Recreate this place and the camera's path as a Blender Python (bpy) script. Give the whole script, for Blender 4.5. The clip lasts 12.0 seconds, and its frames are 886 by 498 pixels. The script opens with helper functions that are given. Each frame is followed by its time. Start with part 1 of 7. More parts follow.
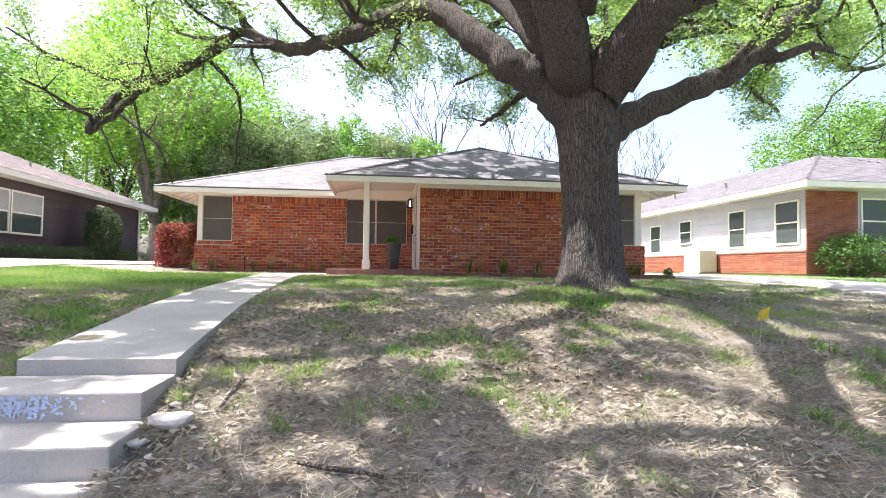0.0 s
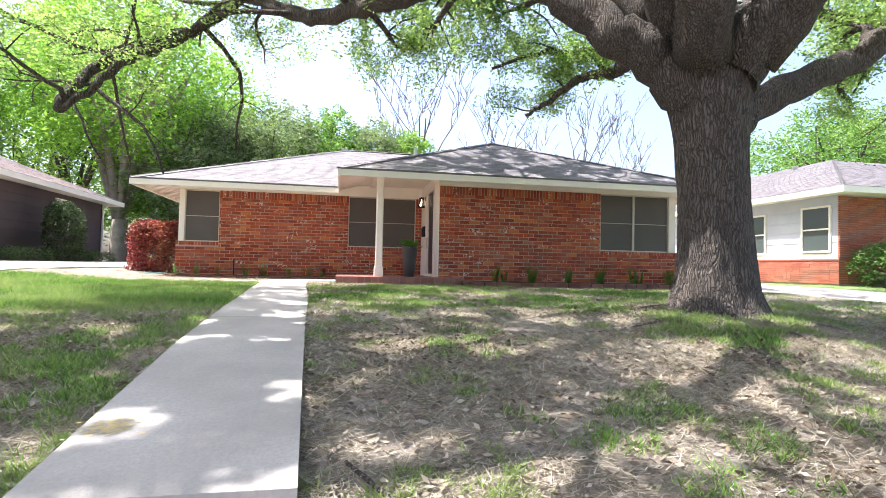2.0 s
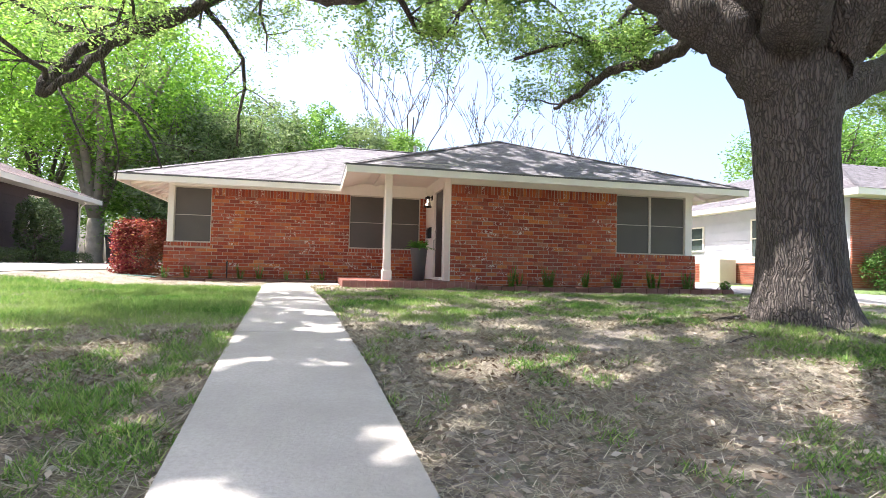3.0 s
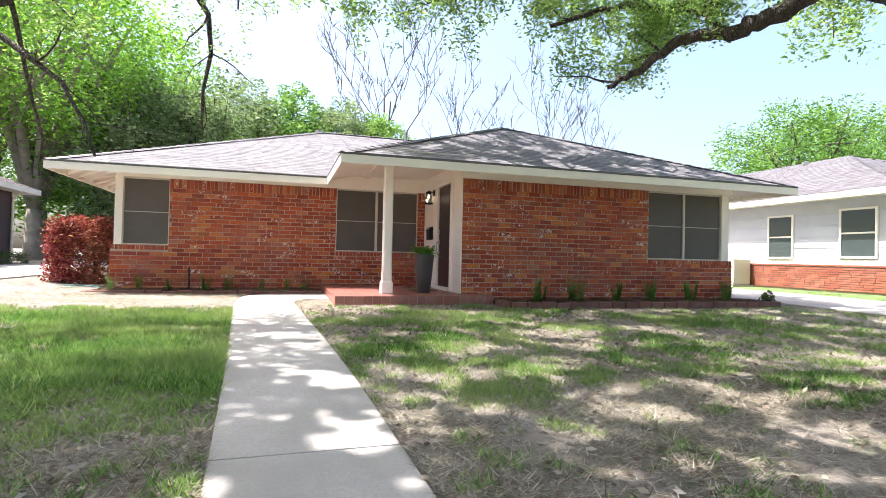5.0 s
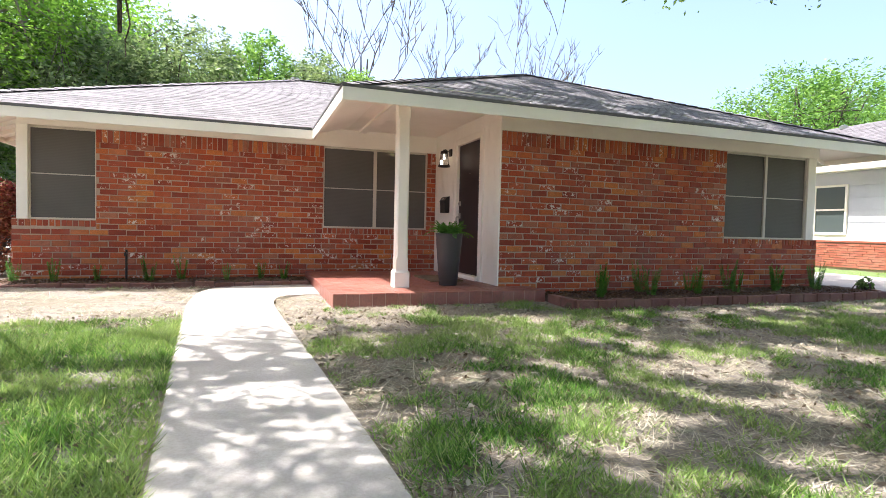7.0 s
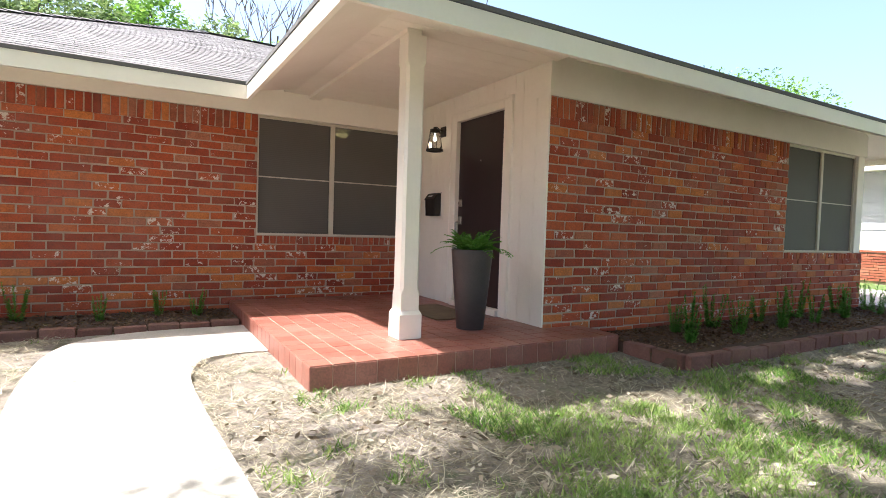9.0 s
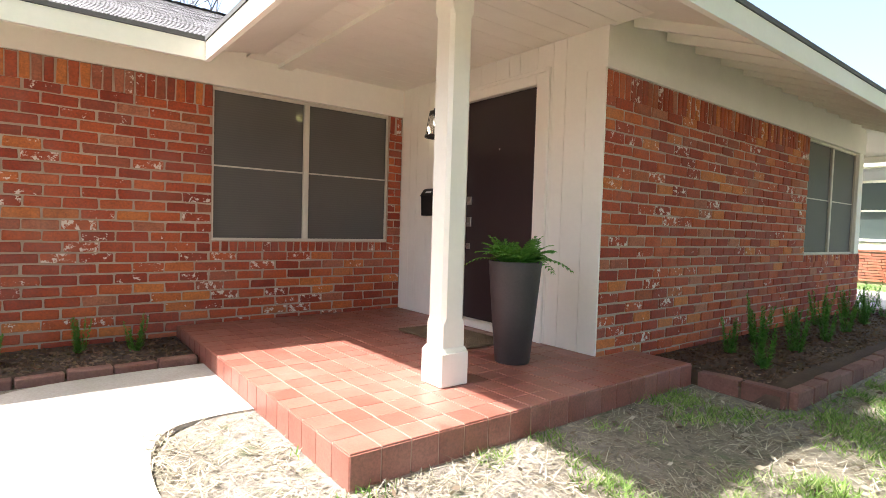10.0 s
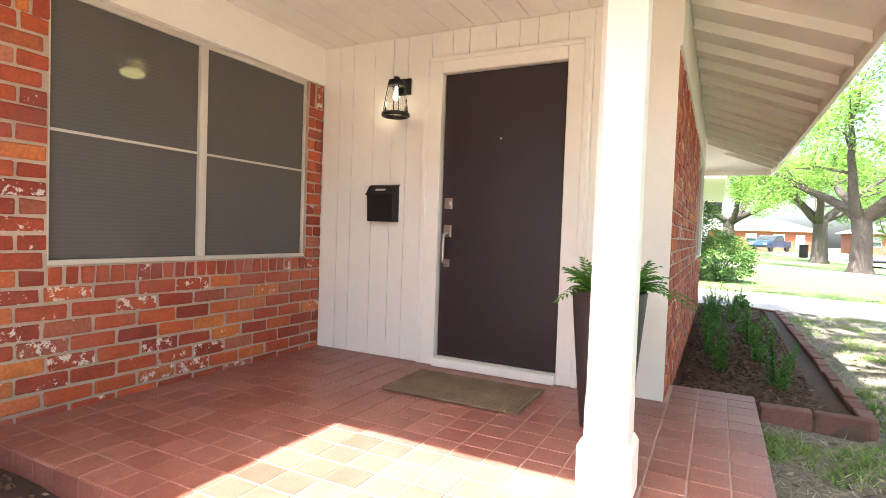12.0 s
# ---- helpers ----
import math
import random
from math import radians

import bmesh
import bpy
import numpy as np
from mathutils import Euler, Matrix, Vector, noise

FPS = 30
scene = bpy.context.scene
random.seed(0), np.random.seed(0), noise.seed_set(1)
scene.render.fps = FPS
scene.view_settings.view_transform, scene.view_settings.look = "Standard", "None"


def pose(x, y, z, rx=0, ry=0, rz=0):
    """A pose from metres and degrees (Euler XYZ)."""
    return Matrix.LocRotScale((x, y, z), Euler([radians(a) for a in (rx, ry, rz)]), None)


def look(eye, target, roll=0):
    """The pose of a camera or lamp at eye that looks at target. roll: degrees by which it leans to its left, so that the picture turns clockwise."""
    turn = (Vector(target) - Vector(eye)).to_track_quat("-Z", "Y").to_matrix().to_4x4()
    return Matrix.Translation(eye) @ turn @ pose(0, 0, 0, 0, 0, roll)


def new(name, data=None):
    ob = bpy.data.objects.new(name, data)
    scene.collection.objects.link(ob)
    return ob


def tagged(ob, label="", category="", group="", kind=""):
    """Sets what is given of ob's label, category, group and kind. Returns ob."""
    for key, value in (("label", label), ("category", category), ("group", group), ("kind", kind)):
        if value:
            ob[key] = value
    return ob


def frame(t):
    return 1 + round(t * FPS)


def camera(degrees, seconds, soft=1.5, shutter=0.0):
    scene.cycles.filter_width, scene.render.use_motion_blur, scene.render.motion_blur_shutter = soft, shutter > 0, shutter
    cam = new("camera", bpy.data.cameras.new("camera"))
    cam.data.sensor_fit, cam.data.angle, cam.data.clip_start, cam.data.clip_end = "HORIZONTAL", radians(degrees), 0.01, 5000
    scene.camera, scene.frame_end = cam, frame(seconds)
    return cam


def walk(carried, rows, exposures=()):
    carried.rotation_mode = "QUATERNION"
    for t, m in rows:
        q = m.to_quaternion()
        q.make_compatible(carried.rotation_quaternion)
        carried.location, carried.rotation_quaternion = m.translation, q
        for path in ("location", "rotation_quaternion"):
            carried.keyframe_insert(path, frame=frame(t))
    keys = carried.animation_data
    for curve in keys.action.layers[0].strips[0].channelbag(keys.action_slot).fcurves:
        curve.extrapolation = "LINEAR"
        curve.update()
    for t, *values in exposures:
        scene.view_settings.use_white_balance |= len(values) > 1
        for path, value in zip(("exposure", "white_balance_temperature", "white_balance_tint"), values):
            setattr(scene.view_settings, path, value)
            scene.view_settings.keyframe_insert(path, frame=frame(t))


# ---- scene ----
cam = camera(79.3, 12.0, soft=0.7)
PATH = [
    (0, (0.194, 1.752, 0.189), (0.439, 3.736, 0.262), 0.7),
    (0.5, (-0.047, 2.158, 0.21), (0.235, 4.136, 0.284), 0.7),
    (1, (-0.319, 2.563, 0.316), (0.011, 4.534, 0.388), 0.9),
    (1.5, (-0.59, 2.991, 0.354), (-0.237, 4.958, 0.426), 1.0),
    (2, (-0.933, 3.401, 0.375), (-0.558, 5.365, 0.445), 1.2),
    (2.5, (-1.229, 3.819, 0.392), (-0.828, 5.777, 0.464), 1.2),
    (3, (-1.513, 4.238, 0.406), (-1.059, 6.184, 0.482), 1.3),
    (3.2, (-1.603, 4.44, 0.425), (-1.109, 6.377, 0.494), 1.6),
    (5, (-1.848, 6.246, 0.807), (-1.276, 8.162, 0.839), 1.3),
    (5.5, (-1.887, 6.881, 0.819), (-1.296, 8.792, 0.796), 1.3),
    (6, (-1.912, 7.562, 0.854), (-1.293, 9.462, 0.782), 1.3),
    (6.5, (-1.906, 8.247, 0.886), (-1.264, 10.139, 0.81), 1.3),
    (7, (-1.925, 8.932, 0.917), (-1.244, 10.811, 0.842), 1.3),
    (9, (-1.99, 11.778, 1.031), (-0.984, 13.505, 0.956), 1.8),
    (9.5, (-2.052, 12.459, 1.037), (-0.94, 14.12, 0.964), 1.8),
    (10, (-2.058, 13.134, 1.085), (-0.83, 14.711, 1.0), 1.7),
    (10.5, (-2.081, 13.804, 1.093), (-0.686, 15.235, 1.011), 1.8),
    (11, (-2.165, 14.428, 1.116), (-0.617, 15.69, 1.035), 2.0),
    (11.5, (-2.174, 14.907, 1.121), (-0.497, 15.994, 1.047), 2.1),
    (12, (-2.194, 15.28, 1.134), (-0.416, 16.194, 1.067), 2.0),
]
EXPOSURE = [(0.0, 1.72, 5950, 17), (5.0, 1.62, 5950, 16), (7.0, 1.58, 5950, 15), (9.0, 1.62, 5980, 11), (10.5, 2.18, 6000, 10), (12.0, 2.72, 6000, 10)]
walk(cam, [(t, look(eye, target, roll)) for t, eye, target, roll in PATH], EXPOSURE)

# ---- light ----
SUN_FROM = Vector((-1.05, 0.35, 2.24)).normalized()
world = bpy.data.worlds.new("sky")
scene.world = world
world.use_nodes = True
wn = world.node_tree
sky = wn.nodes.new("ShaderNodeTexSky")
sky.sky_type = "NISHITA"
sky.sun_disc = False
sky.sun_elevation = math.asin(SUN_FROM.z)
sky.sun_rotation = math.atan2(SUN_FROM.x, SUN_FROM.y)
sky.air_density, sky.dust_density, sky.ozone_density = 1.0, 5.0, 1.0
wn.links.new(sky.outputs["Color"], wn.nodes["Background"].inputs["Color"])
wn.nodes["Background"].inputs["Strength"].default_value = 0.15
sun = new("sun", bpy.data.lights.new("sun", "SUN"))
sun.data.energy, sun.data.angle, sun.data.color = 5.0, radians(0.55), (1.0, 0.95, 0.86)
sun.matrix_world = look(SUN_FROM * 60, (0, 0, 0))


# ---- material and mesh helpers ----
def nodes_of(name):
    m = bpy.data.materials.new(name)
    m.use_nodes = True
    return m, m.node_tree, m.node_tree.nodes["Principled BSDF"]


def add_node(nt, kind, **values):
    n = nt.nodes.new(kind)
    for key, v in values.items():
        n.inputs[key.replace("_", " ")].default_value = v
    return n


def ramp(nt, fac, stops):
    r = nt.nodes.new("ShaderNodeValToRGB")
    while len(r.color_ramp.elements) < len(stops):
        r.color_ramp.elements.new(0.5)
    for e, (at, c) in zip(r.color_ramp.elements, stops):
        e.position, e.color = at, (*c, 1) if len(c) == 3 else c
    nt.links.new(fac, r.inputs["Fac"])
    return r.outputs["Color"]


def mix(nt, fac, a, b, blend="MIX"):
    m = nt.nodes.new("ShaderNodeMixRGB")
    m.blend_type = blend
    for sock, v in ((m.inputs["Fac"], fac), (m.inputs["Color1"], a), (m.inputs["Color2"], b)):
        if isinstance(v, (int, float)):
            sock.default_value = v
        elif isinstance(v, tuple):
            sock.default_value = (*v, 1)
        else:
            nt.links.new(v, sock)
    return m.outputs["Color"]


def noise_tex(nt, scale, detail=4.0, rough=0.6, stretch=None, world_space=False):
    tc = nt.nodes.new("ShaderNodeNewGeometry").outputs["Position"] if world_space else nt.nodes.new("ShaderNodeTexCoord").outputs["Object"]
    if stretch:
        mp = nt.nodes.new("ShaderNodeMapping")
        mp.inputs["Scale"].default_value = stretch
        nt.links.new(tc, mp.inputs["Vector"])
        tc = mp.outputs["Vector"]
    n = add_node(nt, "ShaderNodeTexNoise", Scale=scale, Detail=detail, Roughness=rough)
    nt.links.new(tc, n.inputs["Vector"])
    return n.outputs["Fac"]


def bump(nt, bsdf, height, strength=0.3, distance=0.01):
    b = add_node(nt, "ShaderNodeBump", Strength=strength, Distance=distance)
    nt.links.new(height, b.inputs["Height"])
    nt.links.new(b.outputs["Normal"], bsdf.inputs["Normal"])


def surface(name, c1, c2, big=1.5, fine=40.0, rough=0.8, relief=0.25, metal=0.0, stretch=None, grain=0.35, spec=0.5):
    """Two colours mixed by stains at one scale and grain at another."""
    m, nt, bsdf = nodes_of(name)
    f = noise_tex(nt, fine, 6, 0.65, stretch, True)
    base = mix(nt, ramp(nt, noise_tex(nt, big, 4, 0.6, stretch, True), [(0.35, (0, 0, 0)), (0.65, (1, 1, 1))]), c1, c2)
    dark = tuple(v * 0.6 for v in c1)
    col = mix(nt, ramp(nt, f, [(0.35, (grain,) * 3), (0.6, (0, 0, 0))]), base, dark)
    nt.links.new(col, bsdf.inputs["Base Color"])
    bsdf.inputs["Roughness"].default_value = rough
    bsdf.inputs["Metallic"].default_value = metal
    bsdf.inputs["Specular IOR Level"].default_value = spec
    if relief:
        bump(nt, bsdf, f, relief, 0.006)
    return m


def varied(name, stops, source, rough=0.85, fine=60.0, relief=0.35, chips=None, big=2.0, stain=(0.42, 0.3, 0.24)):
    """Colour by piece: source is 'object' or 'island'."""
    m, nt, bsdf = nodes_of(name)
    if source == "object":
        rnd = nt.nodes.new("ShaderNodeObjectInfo").outputs["Random"]
    else:
        rnd = nt.nodes.new("ShaderNodeNewGeometry").outputs["Random Per Island"]
    base = ramp(nt, rnd, stops)
    f = noise_tex(nt, fine, 6, 0.7, None, True)
    b2 = noise_tex(nt, big, 3, 0.6, None, True)
    smear = noise_tex(nt, 13, 4, 0.65, None, True)
    base = mix(nt, ramp(nt, smear, [(0.35, (0.4,) * 3), (0.55, (0, 0, 0))]), base, mix(nt, 0.55, base, (0.05, 0.02, 0.012)))
    col = mix(nt, ramp(nt, f, [(0.3, (0.5,) * 3), (0.62, (0, 0, 0))]), base, (0.06, 0.03, 0.02))
    col = mix(nt, ramp(nt, b2, [(0.45, (0, 0, 0)), (0.8, (0.22,) * 3)]), col, stain)
    if chips:
        add = nt.nodes.new("ShaderNodeMath")
        add.operation = "MULTIPLY_ADD"
        wn_ = nt.nodes.new("ShaderNodeTexWhiteNoise")
        wn_.noise_dimensions = "1D"
        nt.links.new(rnd, wn_.inputs["W"])
        nt.links.new(wn_.outputs["Value"], add.inputs[0])
        add.inputs[1].default_value = 0.44
        nt.links.new(noise_tex(nt, 15, 5, 0.72, None, True), add.inputs[2])
        col = mix(nt, ramp(nt, add.outputs[0], [(0.955, (0, 0, 0)), (0.985, (0.85,) * 3)]), col, chips)
    nt.links.new(col, bsdf.inputs["Base Color"])
    bsdf.inputs["Roughness"].default_value = rough
    bump(nt, bsdf, f, relief, 0.005)
    return m


def box(bm, x0, x1, y0, y1, z0, z1):
    vs = [bm.verts.new((x, y, z)) for z in (z0, z1) for x, y in ((x0, y0), (x1, y0), (x1, y1), (x0, y1))]
    for f in ((3, 2, 1, 0), (4, 5, 6, 7), (0, 1, 5, 4), (1, 2, 6, 5), (2, 3, 7, 6), (3, 0, 4, 7)):
        bm.faces.new([vs[i] for i in f])
    return vs


def prism(bm, pts, z0, z1):
    """Closed upright prism over a plan outline given anticlockwise; z0, z1 numbers or functions of x, y."""
    za = z0 if callable(z0) else (lambda x, y: z0)
    zb = z1 if callable(z1) else (lambda x, y: z1)
    lo = [bm.verts.new((x, y, za(x, y))) for x, y in pts]
    hi = [bm.verts.new((x, y, zb(x, y))) for x, y in pts]
    n = len(pts)
    bm.faces.new(hi)
    bm.faces.new(lo[::-1])
    for i in range(n):
        bm.faces.new([lo[i], lo[(i + 1) % n], hi[(i + 1) % n], hi[i]])


def lathe(bm, profile, seg=32, at=(0, 0, 0)):
    """A turned body from (radius, height) pairs."""
    rings = []
    for r, z in profile:
        rings.append([bm.verts.new((at[0] + r * math.cos(2 * math.pi * i / seg), at[1] + r * math.sin(2 * math.pi * i / seg), at[2] + z)) for i in range(seg)])
    for a, b in zip(rings, rings[1:]):
        for i in range(seg):
            bm.faces.new([a[i], a[(i + 1) % seg], b[(i + 1) % seg], b[i]])
    bm.faces.new(rings[0][::-1])
    bm.faces.new(rings[-1])


def tube(bm, pts, radii, seg=8, cap=True, lumps=0.0, seed=0):
    """A bent tapering tube through points."""
    pts = [Vector(p) for p in pts]
    rng = random.Random(seed)
    rings = []
    up = Vector((0.3, 0.2, 1)).normalized()
    side = None
    for i, p in enumerate(pts):
        d = (pts[min(i + 1, len(pts) - 1)] - pts[max(i - 1, 0)]).normalized()
        if side is None:
            side = d.cross(up if abs(d.dot(up)) < 0.9 else Vector((1, 0, 0))).normalized()
        side = (side - d * side.dot(d)).normalized()
        other = d.cross(side)
        ring = []
        for k in range(seg):
            a = 2 * math.pi * k / seg
            r = radii[i] * (1 + lumps * (rng.random() - 0.5))
            ring.append(bm.verts.new(p + (side * math.cos(a) + other * math.sin(a)) * r))
        rings.append(ring)
    for a, b in zip(rings, rings[1:]):
        for k in range(seg):
            bm.faces.new([a[k], a[(k + 1) % seg], b[(k + 1) % seg], b[k]])
    if cap:
        bm.faces.new(rings[0][::-1])
        bm.faces.new(rings[-1])


def smooth_line(pts, n=6):
    """Catmull-Rom through points (tuples of any length)."""
    out = []
    P = [np.array(p, float) for p in pts]
    P = [2 * P[0] - P[1]] + P + [2 * P[-1] - P[-2]]
    for i in range(1, len(P) - 2):
        a, b, c, d = P[i - 1:i + 3]
        for k in range(n):
            t = k / n
            out.append(0.5 * (2 * b + (c - a) * t + (2 * a - 5 * b + 4 * c - d) * t * t + (3 * b - a - 3 * c + d) * t ** 3))
    out.append(P[-2])
    return out


def bevelled(bm, width=0.006, seg=1):
    bmesh.ops.bevel(bm, geom=bm.edges[:], offset=width, segments=seg, affect="EDGES", profile=0.6)


def mesh_of(name, bm, material, smooth=False):
    bmesh.ops.recalc_face_normals(bm, faces=bm.faces[:])
    me = bpy.data.meshes.new(name)
    bm.to_mesh(me)
    bm.free()
    if smooth:
        for p in me.polygons:
            p.use_smooth = True
    me.materials.append(material)
    return me


def part(name, bm, material, parent=None, label="", smooth=False, kind=""):
    ob = new(name, mesh_of(name, bm, material, smooth))
    if parent:
        ob.parent = parent
    return tagged(ob, label, kind=kind)


def box_part(name, dims, material, parent=None, label="", edge=0.0):
    bm = bmesh.new()
    box(bm, *dims)
    if edge:
        bevelled(bm, edge)
    return part(name, bm, material, parent, label)


def thing(name, label, category, kind="", group=""):
    return tagged(new(name), label, category, group, kind)


def raw_mesh(name, verts, faces, material, parent=None, label="", kind="", smooth=False):
    me = bpy.data.meshes.new(name)
    me.from_pydata(verts, [], faces)
    me.materials.append(material)
    if smooth:
        for p in me.polygons:
            p.use_smooth = True
    ob = new(name, me)
    if parent:
        ob.parent = parent
    return tagged(ob, label, kind=kind)


def quads_mesh(name, quads, material, parent=None, label="", kind=""):
    """One mesh from an (n, k, 3) array of separate k-gons."""
    n, k = quads.shape[:2]
    me = bpy.data.meshes.new(name)
    me.vertices.add(n * k)
    me.vertices.foreach_set("co", quads.reshape(-1).astype(np.float32))
    me.loops.add(n * k)
    me.loops.foreach_set("vertex_index", np.arange(n * k, dtype=np.int32))
    me.polygons.add(n)
    me.polygons.foreach_set("loop_start", np.arange(n, dtype=np.int32) * k)
    me.update(calc_edges=True)
    me.validate()
    me.materials.append(material)
    ob = new(name, me)
    if parent:
        ob.parent = parent
    return tagged(ob, label, kind=kind)


# ---- materials ----
M_trim = surface("white_paint", (0.84, 0.785, 0.685), (0.78, 0.72, 0.62), 1.2, 30, 0.55, 0.08, grain=0.06)
M_concrete = surface("concrete", (0.45, 0.41, 0.36), (0.345, 0.312, 0.27), 1.3, 55, 0.9, 0.5, grain=0.42)
M_soil = surface("garden_soil", (0.11, 0.065, 0.042), (0.06, 0.036, 0.025), 2, 30, 0.95, 0.9, grain=0.6)
M_mortar = surface("mortar", (0.46, 0.345, 0.26), (0.33, 0.235, 0.175), 2, 50, 0.95, 0.5, grain=0.3)
BRICKS = [(0.0, (0.27, 0.034, 0.014)), (0.25, (0.35, 0.050, 0.017)), (0.5, (0.43, 0.072, 0.021)), (0.72, (0.52, 0.11, 0.028)), (0.86, (0.62, 0.19, 0.04)), (0.92, (0.29, 0.055, 0.028)), (1.0, (0.48, 0.17, 0.085))]
M_brick = varied("red_brick", BRICKS, "object", chips=(0.66, 0.58, 0.50))
M_brick_far = varied("red_brick_joined", BRICKS, "island", chips=(0.66, 0.58, 0.50))
SHINGLES = [(0.0, (0.125, 0.120, 0.124)), (0.4, (0.165, 0.159, 0.164)), (0.75, (0.20, 0.192, 0.197)), (1.0, (0.25, 0.241, 0.245))]
M_shingle = varied("asphalt_shingle", SHINGLES, "island", 0.95, 150, 0.4, stain=(0.27, 0.26, 0.262))
M_shingle_grey = varied("grey_shingle", [(0.0, (0.085, 0.082, 0.085)), (0.5, (0.115, 0.111, 0.114)), (1.0, (0.16, 0.154, 0.156))], "island", 0.95, 150, 0.4, stain=(0.18, 0.174, 0.176))
M_shingle_brown = varied("brown_shingle", [(0.0, (0.10, 0.078, 0.075)), (1.0, (0.18, 0.145, 0.138))], "island", 0.95, 150, 0.4)
M_roof_edge = surface("roof_edge", (0.14, 0.13, 0.13), (0.11, 0.105, 0.10), 2, 60, 0.9, 0.2)
M_tile = varied("quarry_tile", [(0.0, (0.26, 0.080, 0.055)), (0.5, (0.30, 0.100, 0.070)), (1.0, (0.345, 0.130, 0.094))], "object", 0.42, 80, 0.15)
TILE = M_tile.node_tree.nodes["Principled BSDF"].inputs
TILE["Specular IOR Level"].default_value = 0.6
M_grout = surface("grout", (0.46, 0.31, 0.24), (0.38, 0.25, 0.19), 3, 60, 0.9, 0.3)
M_screen = surface("solar_screen", (0.118, 0.104, 0.088), (0.10, 0.089, 0.077), 1.2, 400, 0.55, 0.3, grain=0.3, spec=0.35)
SCREEN_NODES = M_screen.node_tree
wave = SCREEN_NODES.nodes.new("ShaderNodeTexWave")
wave.bands_direction = "Z"
for key, value in (("Scale", 14.0), ("Distortion", 2.5), ("Detail", 2.0), ("Detail Scale", 0.6)):
    wave.inputs[key].default_value = value
SCREEN_NODES.links.new(SCREEN_NODES.nodes.new("ShaderNodeTexCoord").outputs["Object"], wave.inputs["Vector"])
screen_out = SCREEN_NODES.nodes["Principled BSDF"].inputs["Base Color"]
woven = mix(SCREEN_NODES, ramp(SCREEN_NODES, wave.outputs["Fac"], [(0.3, (0, 0, 0)), (0.8, (0.12,) * 3)]), screen_out.links[0].from_socket, (0.18, 0.165, 0.145))
SCREEN_NODES.links.new(woven, screen_out)
# open weave: a tenth of the light goes through
weave = SCREEN_NODES.nodes.new("ShaderNodeMixShader")
weave.inputs["Fac"].default_value = 0.10
SCREEN_NODES.links.new(SCREEN_NODES.nodes["Principled BSDF"].outputs["BSDF"], weave.inputs[1])
SCREEN_NODES.links.new(SCREEN_NODES.nodes.new("ShaderNodeBsdfTransparent").outputs["BSDF"], weave.inputs[2])
SCREEN_NODES.links.new(weave.outputs["Shader"], SCREEN_NODES.nodes["Material Output"].inputs["Surface"])
M_winframe = surface("window_frame_paint", (0.56, 0.50, 0.41), (0.5, 0.44, 0.36), 2, 40, 0.5, 0.1, grain=0.1)
M_door = surface("dark_brown_door_paint", (0.030, 0.018, 0.019), (0.024, 0.015, 0.016), 1.5, 50, 0.42, 0.08, grain=0.1)
def bark_material():
    """Furrowed bark: upright plates between dark cracks."""
    m, nt, bsdf = nodes_of("oak_bark")
    pos = nt.nodes.new("ShaderNodeNewGeometry").outputs["Position"]
    mp = nt.nodes.new("ShaderNodeMapping")
    mp.inputs["Scale"].default_value = (1, 1, 0.085)
    wob = add_node(nt, "ShaderNodeTexNoise", Scale=5.0, Detail=4.0)
    nt.links.new(pos, wob.inputs["Vector"])
    moved = nt.nodes.new("ShaderNodeVectorMath")
    moved.operation = "MULTIPLY_ADD"
    moved.inputs[1].default_value = (0.12, 0.12, 0.12)
    nt.links.new(wob.outputs["Color"], moved.inputs[0])
    nt.links.new(pos, moved.inputs[2])
    nt.links.new(moved.outputs[0], mp.inputs["Vector"])
    vor = add_node(nt, "ShaderNodeTexVoronoi", Scale=40.0)
    vor.feature = "DISTANCE_TO_EDGE"
    nt.links.new(mp.outputs["Vector"], vor.inputs["Vector"])
    fine = noise_tex(nt, 60, 6, 0.7, (1, 1, 0.4), True)
    big = noise_tex(nt, 1.6, 4, 0.6, None, True)
    plate = mix(nt, big, (0.10, 0.080, 0.063), (0.18, 0.148, 0.12))
    plate = mix(nt, ramp(nt, fine, [(0.35, (0.6,) * 3), (0.6, (0, 0, 0))]), plate, (0.06, 0.046, 0.035))
    col = mix(nt, ramp(nt, vor.outputs["Distance"], [(0.0, (1, 1, 1)), (0.16, (0, 0, 0))]), plate, (0.035, 0.026, 0.02))
    nt.links.new(col, bsdf.inputs["Base Color"])
    bsdf.inputs["Roughness"].default_value = 0.95
    h = mix(nt, 0.3, ramp(nt, vor.outputs["Distance"], [(0.0, (0, 0, 0)), (0.25, (1, 1, 1))]), fine)
    bump(nt, bsdf, h, 1.0, 0.03)
    return m


M_bark = bark_material()
M_siding_dark = surface("dark_siding", (0.085, 0.06, 0.058), (0.065, 0.046, 0.046), 1.5, 40, 0.8, 0.15)
M_siding_white = surface("white_siding", (0.50, 0.50, 0.53), (0.44, 0.44, 0.475), 1.5, 40, 0.7, 0.1, grain=0.1)
M_black = surface("black_metal", (0.012, 0.010, 0.010), (0.018, 0.015, 0.013), 3, 60, 0.45, 0.1, 0.3)
M_pot = surface("dark_planter", (0.040, 0.032, 0.031), (0.058, 0.047, 0.045), 3, 60, 0.5, 0.15)


def smoothstep(a, b, v):
    t = np.clip((v - a) / (b - a), 0, 1)
    return t * t * (3 - 2 * t)


